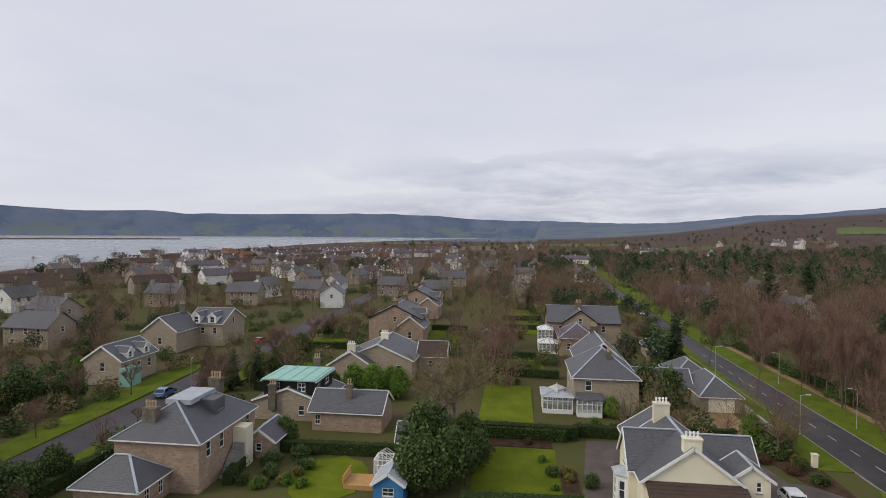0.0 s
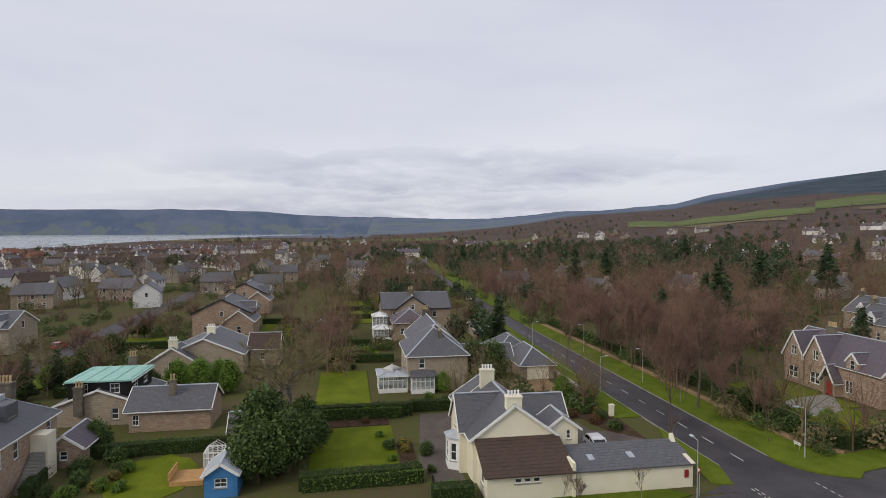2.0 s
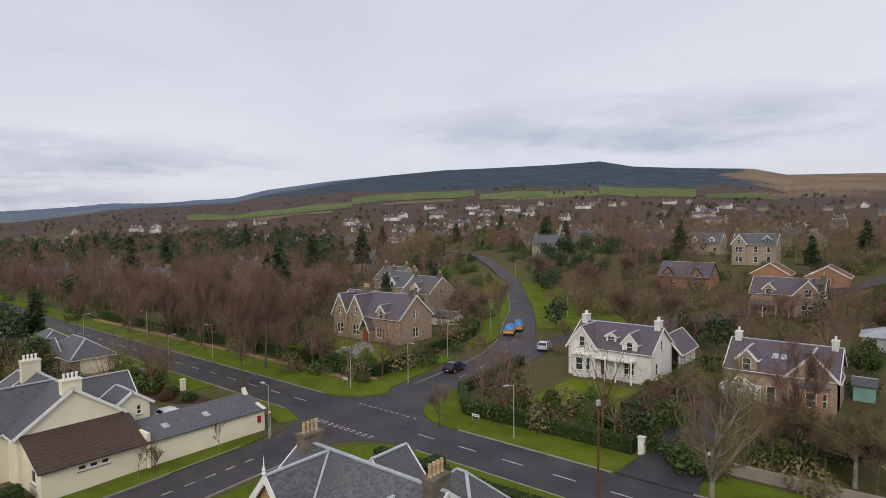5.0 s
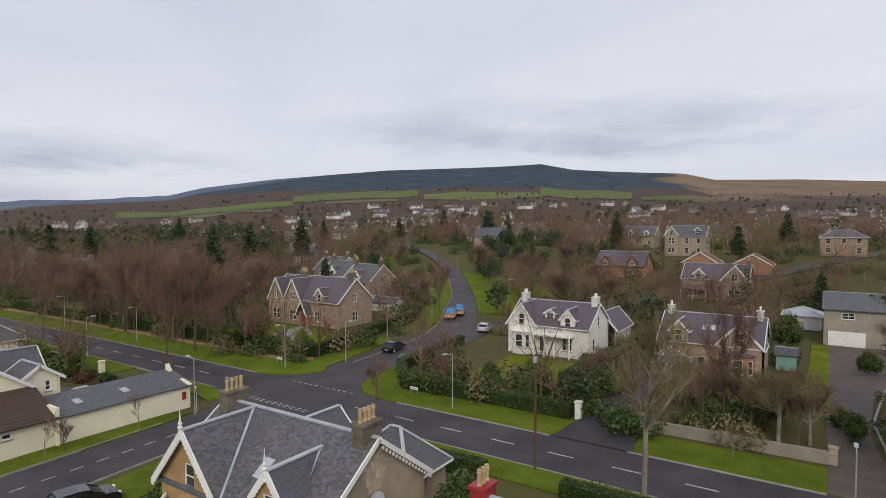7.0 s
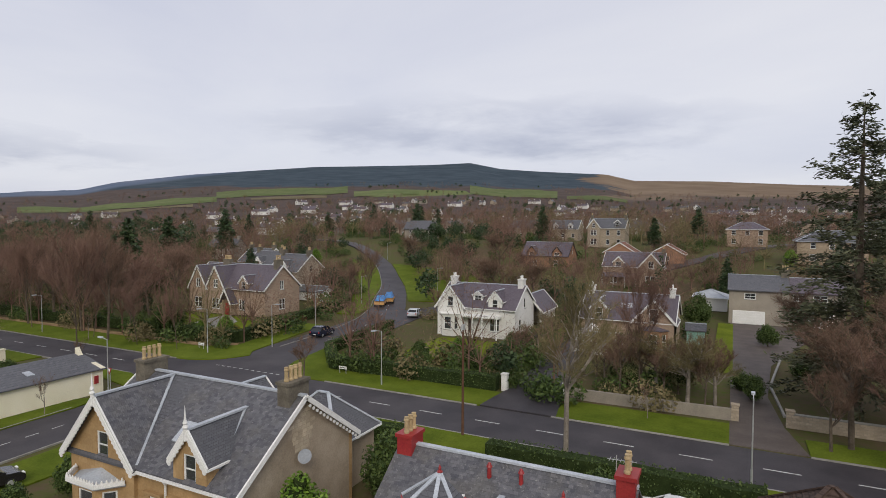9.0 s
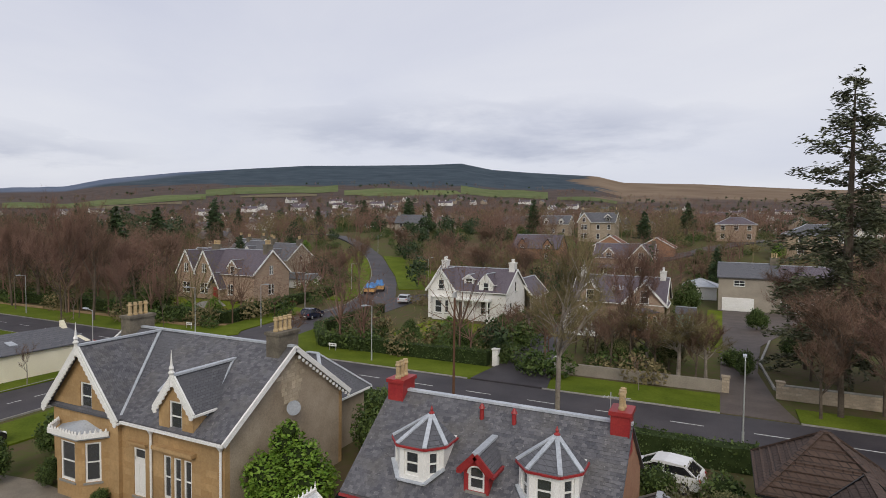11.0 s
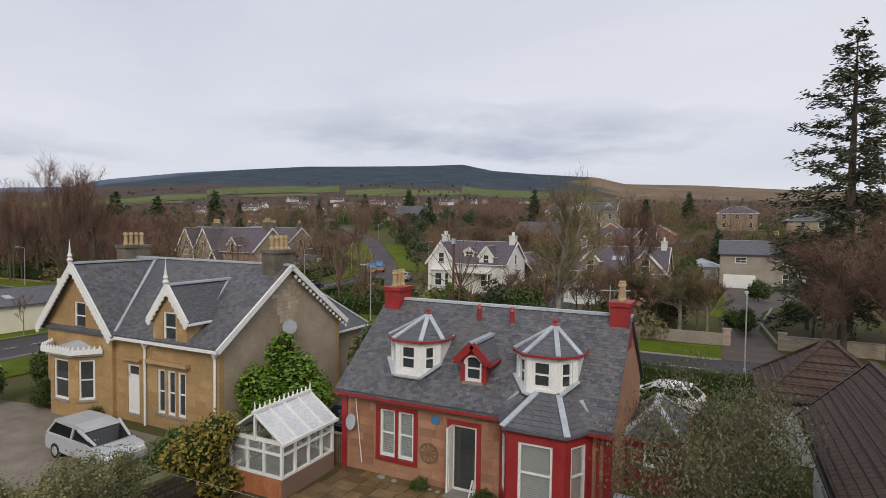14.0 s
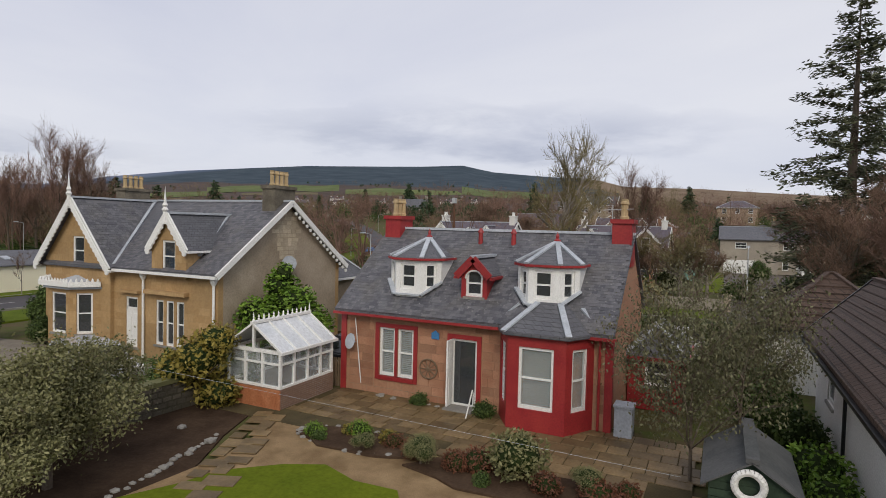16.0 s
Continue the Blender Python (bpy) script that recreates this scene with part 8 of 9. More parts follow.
# greenhouse
gh = thing("greenhouse", "white lean glazed greenhouse on brick base with finials", "greenhouse", -13.95, 16.7)
glasshouse(gh, -15.2, -12.7, 15.2, 18.2, 0.75, 1.95, 0.75, "white", "brick")
bm = bm_new()
for sx in (-1, 1):
    for k in range(5):
        y = 15.15 + k * 0.775
        strip(bm, (-13.95, y, 2.95), (-13.95 + sx * 1.35, y, 2.02), 0.06, 0.035)
    strip(bm, (-13.95 + sx * 1.36, 15.1, 2.02), (-13.95 + sx * 1.36, 18.3, 2.02), 0.09, 0.05)
strip(bm, (-13.95, 15.1, 2.98), (-13.95, 18.3, 2.98), 0.12, 0.05)
box(bm, -13.99, -13.91, 15.18, 15.26, 1.95, 2.95)
part("roof_frame", bm, M["white"], gh)
M["poly"] = plain("opal_roof_sheet", (0.60, 0.63, 0.66), (0.70, 0.72, 0.74), 0.35, 1, 10, 0.02, spec=0.5)
bm = bm_new()
for sx in (-1, 1):
    prism(bm, [(-13.95, 15.15, 2.93), (-13.95 + sx * 1.3, 15.15, 2.03), (-13.95 + sx * 1.3, 15.15, 2.01), (-13.95, 15.15, 2.91)], (0, 3.1, 0))
part("roof_sheet", bm, M["poly"], gh)
bm = bm_new()
for k in range(13):
    lathe(bm, -13.95, 15.2 + k * 0.255, [(0.03, 3.0), (0.05, 3.07), (0.02, 3.12), (0.035, 3.16), (0.004, 3.24 + (0.12 if k in (0, 12) else 0))], 6)
part("cresting", bm, M["white"], gh)
bm = bm_new()
box(bm, -15.22, -12.68, 15.14, 15.19, 0, 0.72)
part("brick_panel", bm, plain("orange_brick_render", (0.34, 0.12, 0.05), (0.42, 0.17, 0.08), 0.85, 2, 16, 0.3), gh)

# cottage fittings
bm = bm_new()
box(bm, -7.79, -7.73, 18.14, 18.6, 0.16, 2.5)
for z in (0.35, 1.4):
    box(bm, -7.73, -7.715, 18.24, 18.5, z, z + 0.85)
part("door", bm, M["white"], red, "white panelled door standing open")
bm = bm_new()
box(bm, -7.85, -6.75, 18.0, 18.6, 0, 0.14)
part("doorstep", bm, M["kerb"], red)
bm = bm_new()
for a, c in (((-6.75, 18.2, 0.02), (-6.75, 18.2, 0.75)), ((-6.75, 18.2, 0.75), (-6.62, 17.8, 0.98)), ((-6.62, 17.8, 0.98), (-6.75, 17.55, 0.02))):
    tube(bm, a, c, 0.025)
part("handrail", bm, M["white"], red, "white bent metal handrail")
bm = bm_new()
lathe(bm, 0, 0, [(0.02, 0), (0.2, 0.03), (0.3, 0.08), (0.305, 0.09)], 16)
bmesh.ops.rotate(bm, matrix=Euler((radians(75), 0, radians(-20))).to_matrix(), verts=bm.verts)
bmesh.ops.translate(bm, vec=(-11.95, 18.35, 2.0), verts=bm.verts)
tube(bm, (-11.95, 18.4, 2.0), (-11.95, 18.6, 1.95), 0.02)
solo("satellite_dish", bm, M["lead"], "grey satellite dish on the cottage wall", "satellite dish")
bm = bm_new()
for k in range(20):
    a, c = 2 * math.pi * k / 20, 2 * math.pi * (k + 1) / 20
    tube(bm, (-8.7 + 0.36 * math.cos(a), 18.54, 1.3 + 0.36 * math.sin(a)), (-8.7 + 0.36 * math.cos(c), 18.54, 1.3 + 0.36 * math.sin(c)), 0.03, 0.03, 5)
for k in range(10):
    a = 2 * math.pi * k / 10
    tube(bm, (-8.7, 18.54, 1.3), (-8.7 + 0.35 * math.cos(a), 18.54, 1.3 + 0.35 * math.sin(a)), 0.018, 0.018, 5)
solo("cart_wheel", bm, M["wood"], "old wooden cart wheel hung on the wall", "wheel")
bm = bm_new()
box(bm, -8.6, -8.3, 18.55, 18.6, 2.42, 2.62)
prism(bm, [(-8.62, 18.54, 2.62), (-8.28, 18.54, 2.62), (-8.45, 18.54, 2.74)], (0, 0.06, 0))
solo("alarm_box", bm, M["blue_wall"], "small blue alarm box on the wall", "alarm box")
bm = bm_new()
tube(bm, (-2.55, 18.5, 0.1), (-2.55, 18.5, 3.0), 0.045)
part("downpipe", bm, M["red_paint"], red)
bm = bm_new()
tube(bm, (-11.6, 18.5, 0.4), (-11.9, 18.5, 2.9), 0.02)
part("downpipe", bm, M["white"], red)
# white slatted blinds behind the panes
M["blind"] = plain("white_blind", (0.17, 0.20, 0.175), (0.25, 0.27, 0.245), 0.8, 2, 20, 0.05, vary=0.03)
for x, w in ((-10.5, 0.6), (-9.7, 0.6)):
    for k in range(24):
        bm = bm_new()
        box(bm, x - w / 2, x + w / 2, 18.86, 18.885, 0.86 + k * 0.072, 0.90 + k * 0.072)
        part("slat", bm, M["blind"], red)
for k in range(24):
    bm = bm_new()
    box(bm, -4.85, -3.65, 17.80, 17.82, 0.86 + k * 0.078, 0.905 + k * 0.078)
    part("slat", bm, M["blind"], red)
wb = thing("wheelie_bin", "grey plastic wheelie bin beside the cottage", "bin", -1.75, 18.6)
bm = bm_new()
prism(bm, [(-2.02, 18.35, 0.05), (-1.48, 18.35, 0.05), (-1.48, 18.9, 0.05), (-2.02, 18.9, 0.05)], (0, 0, 0.95))
part("body", bm, M["lead"], wb)
bm = bm_new()
box(bm, -2.06, -1.44, 18.3, 18.96, 1.0, 1.07)
part("lid", bm, M["lead"], wb)
for x in (-2.0, -1.5):
    bm = bm_new()
    tube(bm, (x - 0.03, 18.9, 0.1), (x + 0.03, 18.9, 0.1), 0.1, 0.1, 10)
    part("wheel", bm, M["rubber"], wb)
# shed with a ring hung on its end
sh = thing("shed", "dark green timber shed with felt roof", "shed", 1.55, 14.8)
M["felt"] = plain("grey_roofing_felt", (0.07, 0.075, 0.075), (0.12, 0.12, 0.12), 0.95, 1, 20, 0.4)
M["green_wood"] = plain("dark_green_timber", (0.028, 0.05, 0.032), (0.045, 0.072, 0.045), 0.8, 1, 18, 0.3)
gable_roof(sh, 0.75, 2.35, 13.0, 15.6, 1.38, 1.9, "y", M["felt"], 0.15, 0.15, 0.04, None, "felt")
bm = bm_new()
prism(bm, [(0.75, 13.0, 0), (2.35, 13.0, 0), (2.35, 13.0, 1.38), (1.55, 13.0, 1.88), (0.75, 13.0, 1.38)], (0, 2.6, 0))
part("wall", bm, M["green_wood"], sh)
for k in range(8):
    bm = bm_new()
    box(bm, 0.76, 2.34, 12.975, 13.0, 0.05 + k * 0.17, 0.20 + k * 0.17)
    part("board", bm, M["green_wood"], sh)
bm = bm_new()
for k in range(24):
    a, c = 2 * math.pi * k / 24, 2 * math.pi * (k + 1) / 24
    tube(bm, (1.5 + 0.27 * math.cos(a), 12.85, 1.45 + 0.27 * math.sin(a)), (1.5 + 0.27 * math.cos(c), 12.85, 1.45 + 0.27 * math.sin(c)), 0.075, 0.075, 8)
solo("lifebuoy", bm, M["white"], "weathered white ring buoy hung on the shed", "lifebuoy")
bm = bm_new()
lathe(bm, 3.6, 14.2, [(0.24, 0), (0.3, 0.4), (0.28, 0.75), (0.31, 0.8), (0.26, 0.8)], 14)
solo("water_butt", bm, M["blue_wall"], "dark blue plastic water butt by the bungalow", "water butt")
bm = bm_new()
tube(bm, (-15.6, 12.0, 1.9), (0.2, 13.4, 1.15), 0.004, 0.004, 5)
solo("washing_line", bm, M["lead"], "thin grey washing line across the garden", "washing line")
# aerial
bm = bm_new()
tube(bm, (-2.95, 22.3, 6.2), (-2.95, 22.3, 7.5), 0.02)
tube(bm, (-3.3, 22.3, 7.3), (-2.2, 22.3, 7.35), 0.015)
for k in range(7):
    tube(bm, (-3.2 + k * 0.14, 22.1, 7.31), (-3.2 + k * 0.14, 22.5, 7.31), 0.01, 0.01, 4)
part("aerial", bm, M["steel"], red, "metal television aerial")

# ---- hedges, walls, gates ----
for h in ((-39.2, 51.8, -19.6, 52.4, 1.3, 1.5), (-39.2, 51.8, -44.6, 58, 1.2, 1.4), (-44.6, 58, -46.5, 76, 1.2, 1.4), (-59.5, 57.4, -150, 54.6, 1.2, 1.6), (-59.5, 57.4, -62.6, 70, 1.3, 1.7), (-62.6, 70, -66.5, 91, 1.3, 1.7),
          (-67.6, 92, -86, 122, 1.2, 1.6), (-59.2, -4.0, -59.8, 8.0, 1.6, 1.5), (-80.2, -8, -80.2, 9.4, 1.4, 1.8), (-81.5, 9.6, -81.5, 15.4, 1.2, 1.6), (-82.5, 14, -82.5, 30, 1.2, 1.7), (-70.6, -30, -71.2, -13, 1.3, 1.5),
          (-114.5, -7, -113, 9.5, 1.3, 1.5), (-129.5, -8, -129, 8, 1.3, 1.5), (-163, -22, -163, -12, 1.2, 1.5), (-133, -22, -133, -11, 1.2, 1.4), (-186, -3, -186, 9, 1.2, 1.4), (-168, -3, -168, 9, 1.2, 1.4), (-38.0, 36.2, -20, 36.2, 1.3, 1.3),
          (-14, 36.2, 3, 36.4, 1.3, 1.5), (-60.6, -29, -70, -30.4, 1.2, 1.4), (-97, -33, -97, -43, 1.2, 1.5), (-24.2, 62, -23.6, 90, 1.4, 1.7), (-24, 92, -8, 92, 1.2, 1.7), (-133.5, -36, -133, -50, 1.2, 1.5),
          (-54.5, 12.4, -54.6, 8.5, 1.8, 1.5), (-78, -46.5, -48, -45.6, 1.3, 1.5), (-92, 104, -78, 104, 1.2, 1.6), (-31.8, 30, -31.8, 38, 1.3, 1.5)):
    hedge(*h)
hedge(-59.0, -3.6, -59.4, 8.2, 2.0, 1.3, "leaf_bright", "bright green clipped hedge along the lawn")
hedge(-79.8, -3.6, -79.6, 8.0, 1.6, 1.5, "leaf_bright", "green clipped hedge behind the border")


def low_wall(pts, h, mat, label, w=0.35, coping=True):
    root = thing("garden_wall", label, "wall", *pts[0])
    bm = bm_new()
    for a, c in zip(pts, pts[1:]):
        strip(bm, (*a, h / 2), (*c, h / 2), w, h / 2)
    part("wall", bm, M[mat], root)
    if coping:
        bm = bm_new()
        for a, c in zip(pts, pts[1:]):
            strip(bm, (*a, h + 0.04), (*c, h + 0.04), w + 0.08, 0.04)
        part("coping", bm, M["kerb"], root)


low_wall([(-12.6, 53.0), (1.2, 53.2)], 1.0, "roughcast", "flaking white painted garden wall under shrubs", coping=False)
low_wall([(5.6, 53.4), (120, 51.8)], 1.1, "grey_stone", "grey stone boundary wall along the street")
low_wall([(5.2, 56), (4.6, 66), (6.4, 80)], 0.2, "kerb", "low pale kerb wall along the drive", 0.2, False)
low_wall([(-150, 36.4), (-84, 35.9)], 1.1, "grey_stone", "grey stone boundary wall along the street")
for x, y, h, mat in ((-18.9, 52.6, 1.6, "harl_white"), (-12.8, 52.9, 1.4, "harl_white"), (1.4, 53.3, 1.3, "grey_stone"), (5.4, 53.5, 1.3, "grey_stone"), (-75, 36.0, 1.5, "cream")):
    g = thing("gate_post", "square painted gate post with flat cap", "gate post", x, y)
    bm = bm_new()
    box(bm, x - 0.28, x + 0.28, y - 0.28, y + 0.28, 0, h)
    part("shaft", bm, M[mat], g)
    bm = bm_new()
    box(bm, x - 0.34, x + 0.34, y - 0.34, y + 0.34, h, h + 0.12)
    part("cap", bm, M[mat], g)
bm = bm_new()
for k in range(12):
    box(bm, -57.6 + k * 0.2, -57.44 + k * 0.2, 8.9, 8.95, 0, 1.4)
box(bm, -57.7, -55.2, 8.95, 9.02, 0.3, 0.4)
box(bm, -57.7, -55.2, 8.95, 9.02, 1.1, 1.2)
solo("gate", bm, M["black"], "dark boarded garden gate", "gate")

# ---- street furniture ----
def street_lamp(x, y, h=5.4, arm=0.9, rz=0.0):
    lamp = thing("street_lamp", "slim grey steel street lamp with short arm", "street lamp", 0, 0, 0, "street lamps")
    bm = bm_new()
    tube(bm, (0, 0, 0), (0, 0, 1.1), 0.075, 0.075, 8)
    tube(bm, (0, 0, 1.1), (0, 0, h), 0.05, 0.04, 8)
    part("pole", bm, M["steel"], lamp)
    bm = bm_new()
    tube(bm, (0, 0, h - 0.02), (arm, 0, h + 0.12), 0.03, 0.03, 6)
    part("arm", bm, M["steel"], lamp)
    bm = bm_new()
    box(bm, arm - 0.1, arm + 0.45, -0.11, 0.11, h + 0.06, h + 0.18)
    part("lantern", bm, M["lead"], lamp)
    lamp.matrix_basis = pose(x, y, ground_z(x, y), 0, 0, rz)
    return lamp


l0 = street_lamp(-57.9, 50.6, 5.6, 0.8, 250)
for x, y, rz in ((-30.6, 48.4, 250), (-53.4, 57.2, 0), (2.3, 40.0, 90), (-86, 39.4, 90), (-90.3, 48.8, 270), (-50.8, 33.0, 180), (-92.8, -52.2, 200), (-61, 120, 0), (-66, 96, 20), (-120, 39.6, 90), (-150, 40, 90), (-115, 49, 270), (-58.2, 72, 20), (-100, 160, 30), (-40, 112, 0)):
    copy_thing(l0, pose(x, y, ground_z(x, y), 0, 0, rz))
pole = thing("telegraph_pole", "brown timber telegraph pole at the kerb", "pole", -17.5, 39.6)
bm = bm_new()
tube(bm, (-17.5, 39.6, 0), (-17.5, 39.6, 8.6), 0.11, 0.08, 8)
part("pole", bm, plain("reddish_pole_timber", (0.10, 0.05, 0.03), (0.15, 0.08, 0.05), 0.9, 1, 14, 0.3), pole)
bm = bm_new()
box(bm, -17.6, -17.4, 39.4, 39.8, 8.3, 8.7)
part("cap", bm, M["steel"], pole)


def plate(x, y, rz, label):
    s = thing("street_sign", label, "sign", 0, 0)
    bm = bm_new()
    box(bm, -0.5, 0.5, -0.02, 0.02, 0.55, 0.85)
    part("plate", bm, M["white"], s)
    for k, dx in enumerate((-0.3, -0.1, 0.12, 0.3)):
        bm = bm_new()
        box(bm, dx - 0.07, dx + 0.07, -0.03, -0.021, 0.66, 0.75)
        part("bar", bm, M["black"], s)
    for dx in (-0.42, 0.42):
        bm = bm_new()
        box(bm, dx - 0.03, dx + 0.03, -0.015, 0.015, 0, 0.9)
        part("post", bm, M["steel"], s)
    s.matrix_basis = pose(x, y, 0, 0, 0, rz)


plate(-36.8, 50.3, 0, "white street name plate on two short posts")
plate(-60.4, 51.8, 0, "white street name plate on two short posts")
ys = thing("give_way_sign", "triangular red-edged give-way sign on a grey post", "sign", -51.4, 33.6)
bm = bm_new()
tube(bm, (-51.4, 33.6, 0), (-51.4, 33.6, 2.6), 0.04)
part("post", bm, M["steel"], ys)
bm = bm_new()
prism(bm, [(-51.75, 33.55, 2.75), (-51.05, 33.55, 2.75), (-51.4, 33.55, 2.1)], (0, -0.02, 0))
part("border", bm, M["red_paint"], ys)
bm = bm_new()
prism(bm, [(-51.58, 33.525, 2.66), (-51.22, 33.525, 2.66), (-51.4, 33.525, 2.3)], (0, -0.01, 0))
part("face", bm, M["white"], ys)


# ---- vehicles ----
def car(label, x, y, rz, body, length=4.3, height=1.46, z=0.02, estate=False):
    c = thing("car", label, "car", 0, 0, 0, "parked cars")
    w, hl = 0.88, length / 2
    prof = [(-hl, 0.45), (-hl + 0.04, 0.85), (-hl + 0.18, 0.98), (hl * 0.32, 0.98), (hl - 0.35, 0.84), (hl - 0.02, 0.66), (hl, 0.38), (hl - 0.1, 0.26), (-hl + 0.1, 0.28)]
    top = [(-hl + (0.14 if estate else 0.2), 0.95), (-hl + (0.55 if estate else 0.8), height - 0.06), (-hl * 0.12, height), (hl * 0.10, height - 0.06), (hl * 0.54, 0.95)]
    bm = bm_new()
    prism(bm, [(a, -w, b) for a, b in prof], (0, 2 * w, 0))
    bmesh.ops.bevel(bm, geom=bm.edges[:], offset=0.05, segments=2, affect="EDGES")
    part("body", bm, body, c)
    bm = bm_new()
    bot = [(a, b) for a, b in top]
    v0 = [bm.verts.new((a, -(w - 0.06) if b < 1 else -(w - 0.2), b)) for a, b in bot]
    v1 = [bm.verts.new((a, (w - 0.06) if b < 1 else (w - 0.2), b)) for a, b in bot]
    for k in range(len(bot)):
        k2 = (k + 1) % len(bot)
        bm.faces.new((v0[k], v0[k2], v1[k2], v1[k]))
    bm.faces.new(v0[::-1])
    bm.faces.new(v1)
    part("cabin_glass", bm, M["glass_dark"], c)
    bm = bm_new()
    prism(bm, [(top[1][0] - 0.12, -(w - 0.17), height - 0.10), (top[3][0] + 0.25, -(w - 0.17), height - 0.16), (top[3][0] + 0.2, -(w - 0.17), height - 0.06), (top[2][0], -(w - 0.17), height + 0.03), (top[1][0] - 0.08, -(w - 0.17), height)], (0, 2 * (w - 0.17), 0))
    for sy in (-1, 1):
        for a, b2 in ((0, 1), (3, 4)):
            strip(bm, (top[a][0], sy * (w - 0.07), top[a][1]), (top[b2][0], sy * (w - 0.19), top[b2][1]), 0.1, 0.04)
        strip(bm, (-hl * 0.12, sy * (w - 0.05), 0.96), (-hl * 0.12, sy * (w - 0.18), height - 0.02), 0.1, 0.03)
    part("roof", bm, body, c)
    for sx, sy in ((-1, -1), (-1, 1), (1, -1), (1, 1)):
        bm = bm_new()
        tube(bm, (sx * hl * 0.62, sy * (w - 0.16), 0.31), (sx * hl * 0.62, sy * (w + 0.02), 0.31), 0.31, 0.31, 16)
        wheel = part("wheel", bm, M["rubber"], c)
        bm = bm_new()
        tube(bm, (sx * hl * 0.62, sy * (w + 0.015), 0.31), (sx * hl * 0.62, sy * (w + 0.035), 0.31), 0.2, 0.18, 12)
        part("rim", bm, M["steel"], wheel)
    for sy in (-1, 1):
        bm = bm_new()
        box(bm, hl - 0.14, hl - 0.02, sy * 0.62 - 0.16, sy * 0.62 + 0.16, 0.62, 0.74)
        part("headlight", bm, M["white"], c)
        bm = bm_new()
        box(bm, -hl - 0.01, -hl + 0.1, sy * 0.7 - 0.1, sy * 0.7 + 0.1, 0.66, 0.9)
        part("tail_light", bm, M["red_paint"], c)
    for sx in (-1, 1):
        bm = bm_new()
        box(bm, sx * (hl + 0.005) - 0.01, sx * (hl + 0.005) + 0.01, -0.25, 0.25, 0.45, 0.56)
        part("number_plate", bm, M["line"], c)
    c.matrix_basis = pose(x, y, ground_z(x, y) + z, 0, 0, rz)
    return c


mg, gn, gl, gb = nodes_of("tinted_car_glass", 0.06, 0, 0.6)
gb.inputs["Base Color"].default_value = (0.012, 0.014, 0.016, 1)
M["glass_dark"] = mg
SILVER, NAVY, WHITE_P = paint("silver_car_paint", (0.52, 0.54, 0.57), 0.2), paint("dark_blue_car_paint", (0.012, 0.018, 0.045), 0.3), paint("white_car_paint", (0.7, 0.7, 0.7))
RED_P, BLUE_P, BLACK_P = paint("red_car_paint", (0.35, 0.015, 0.02)), paint("light_blue_car_paint", (0.10, 0.22, 0.42), 0.3), paint("black_car_paint", (0.015, 0.015, 0.017))
car("silver estate car parked on the gravel forecourt", -21.9, 14.6, -4, SILVER, 4.4, 1.5, estate=True)
car("dark blue hatchback parked beside the verge", -52.4, 66.4, 97, NAVY, 4.2)
car("silver hatchback standing on the side street", -48.9, 87.6, 105, SILVER, 4.1)
car("light blue hatchback parked on the lower street", -90.8, -55.5, 182, BLUE_P, 4.2)
car("small red car parked on the drive", -136.4, -60.0, 170, RED_P, 4.1)
car("white car parked in the sandstone house's garden", -68.5, 88.5, 60, WHITE_P, 4.2)
car("black estate car parked between the two houses", -14.2, 22.6, 92, BLACK_P, 4.4)
car("white car parked behind the cream house", -64, 29, 0, WHITE_P, 4.2)
car("dark estate car parked at the mouth of the drive", -39.8, 17.6, 80, BLACK_P, 4.4)
car("white hatchback parked on the long street", -205, 43.4, 0, WHITE_P, 4.2)
car("white car parked behind the garden hedge", -1.8, 32.6, 170, WHITE_P, 4.2)
M["blue_sheet"] = plain("blue_tarpaulin", (0.06, 0.19, 0.45), (0.12, 0.30, 0.60), 0.6, 1.2, 6, 0.5)
for tx, ty, rz in ((-61.2, 95.6, 115), (-62.2, 100.4, 118)):
    tr = thing("trailer", "orange-sided works trailer heaped with blue sheeting", "trailer", 0, 0)
    bm = bm_new()
    box(bm, -2.1, 2.1, -1.0, 1.0, 0.5, 1.1)
    part("bed", bm, M["wood_orange"], tr)
    bm = bm_new()
    rows = [[bm.verts.new((-2.0 + i * 0.5, -0.95 + j * 0.475, 1.1 + (0.9 + 0.45 * noise.noise((i * 0.7 + tx, j * 0.9, 1))) * (1 if 0 < i < 8 and 0 < j < 4 else 0.15))) for j in range(5)] for i in range(9)]
    for i in range(8):
        for j in range(4):
            bm.faces.new((rows[i][j], rows[i + 1][j], rows[i + 1][j + 1], rows[i][j + 1]))
    part("sheet", bm, M["blue_sheet"], tr)
    for sx in (-1.2, 1.2):
        for sy in (-1, 1):
            bm = bm_new()
            tube(bm, (sx, sy * 0.8, 0.4), (sx, sy * 1.02, 0.4), 0.4, 0.4, 12)
            part("wheel", bm, M["rubber"], tr)
    tr.matrix_basis = pose(tx, ty, ground_z(tx, ty), 0, 0, rz)

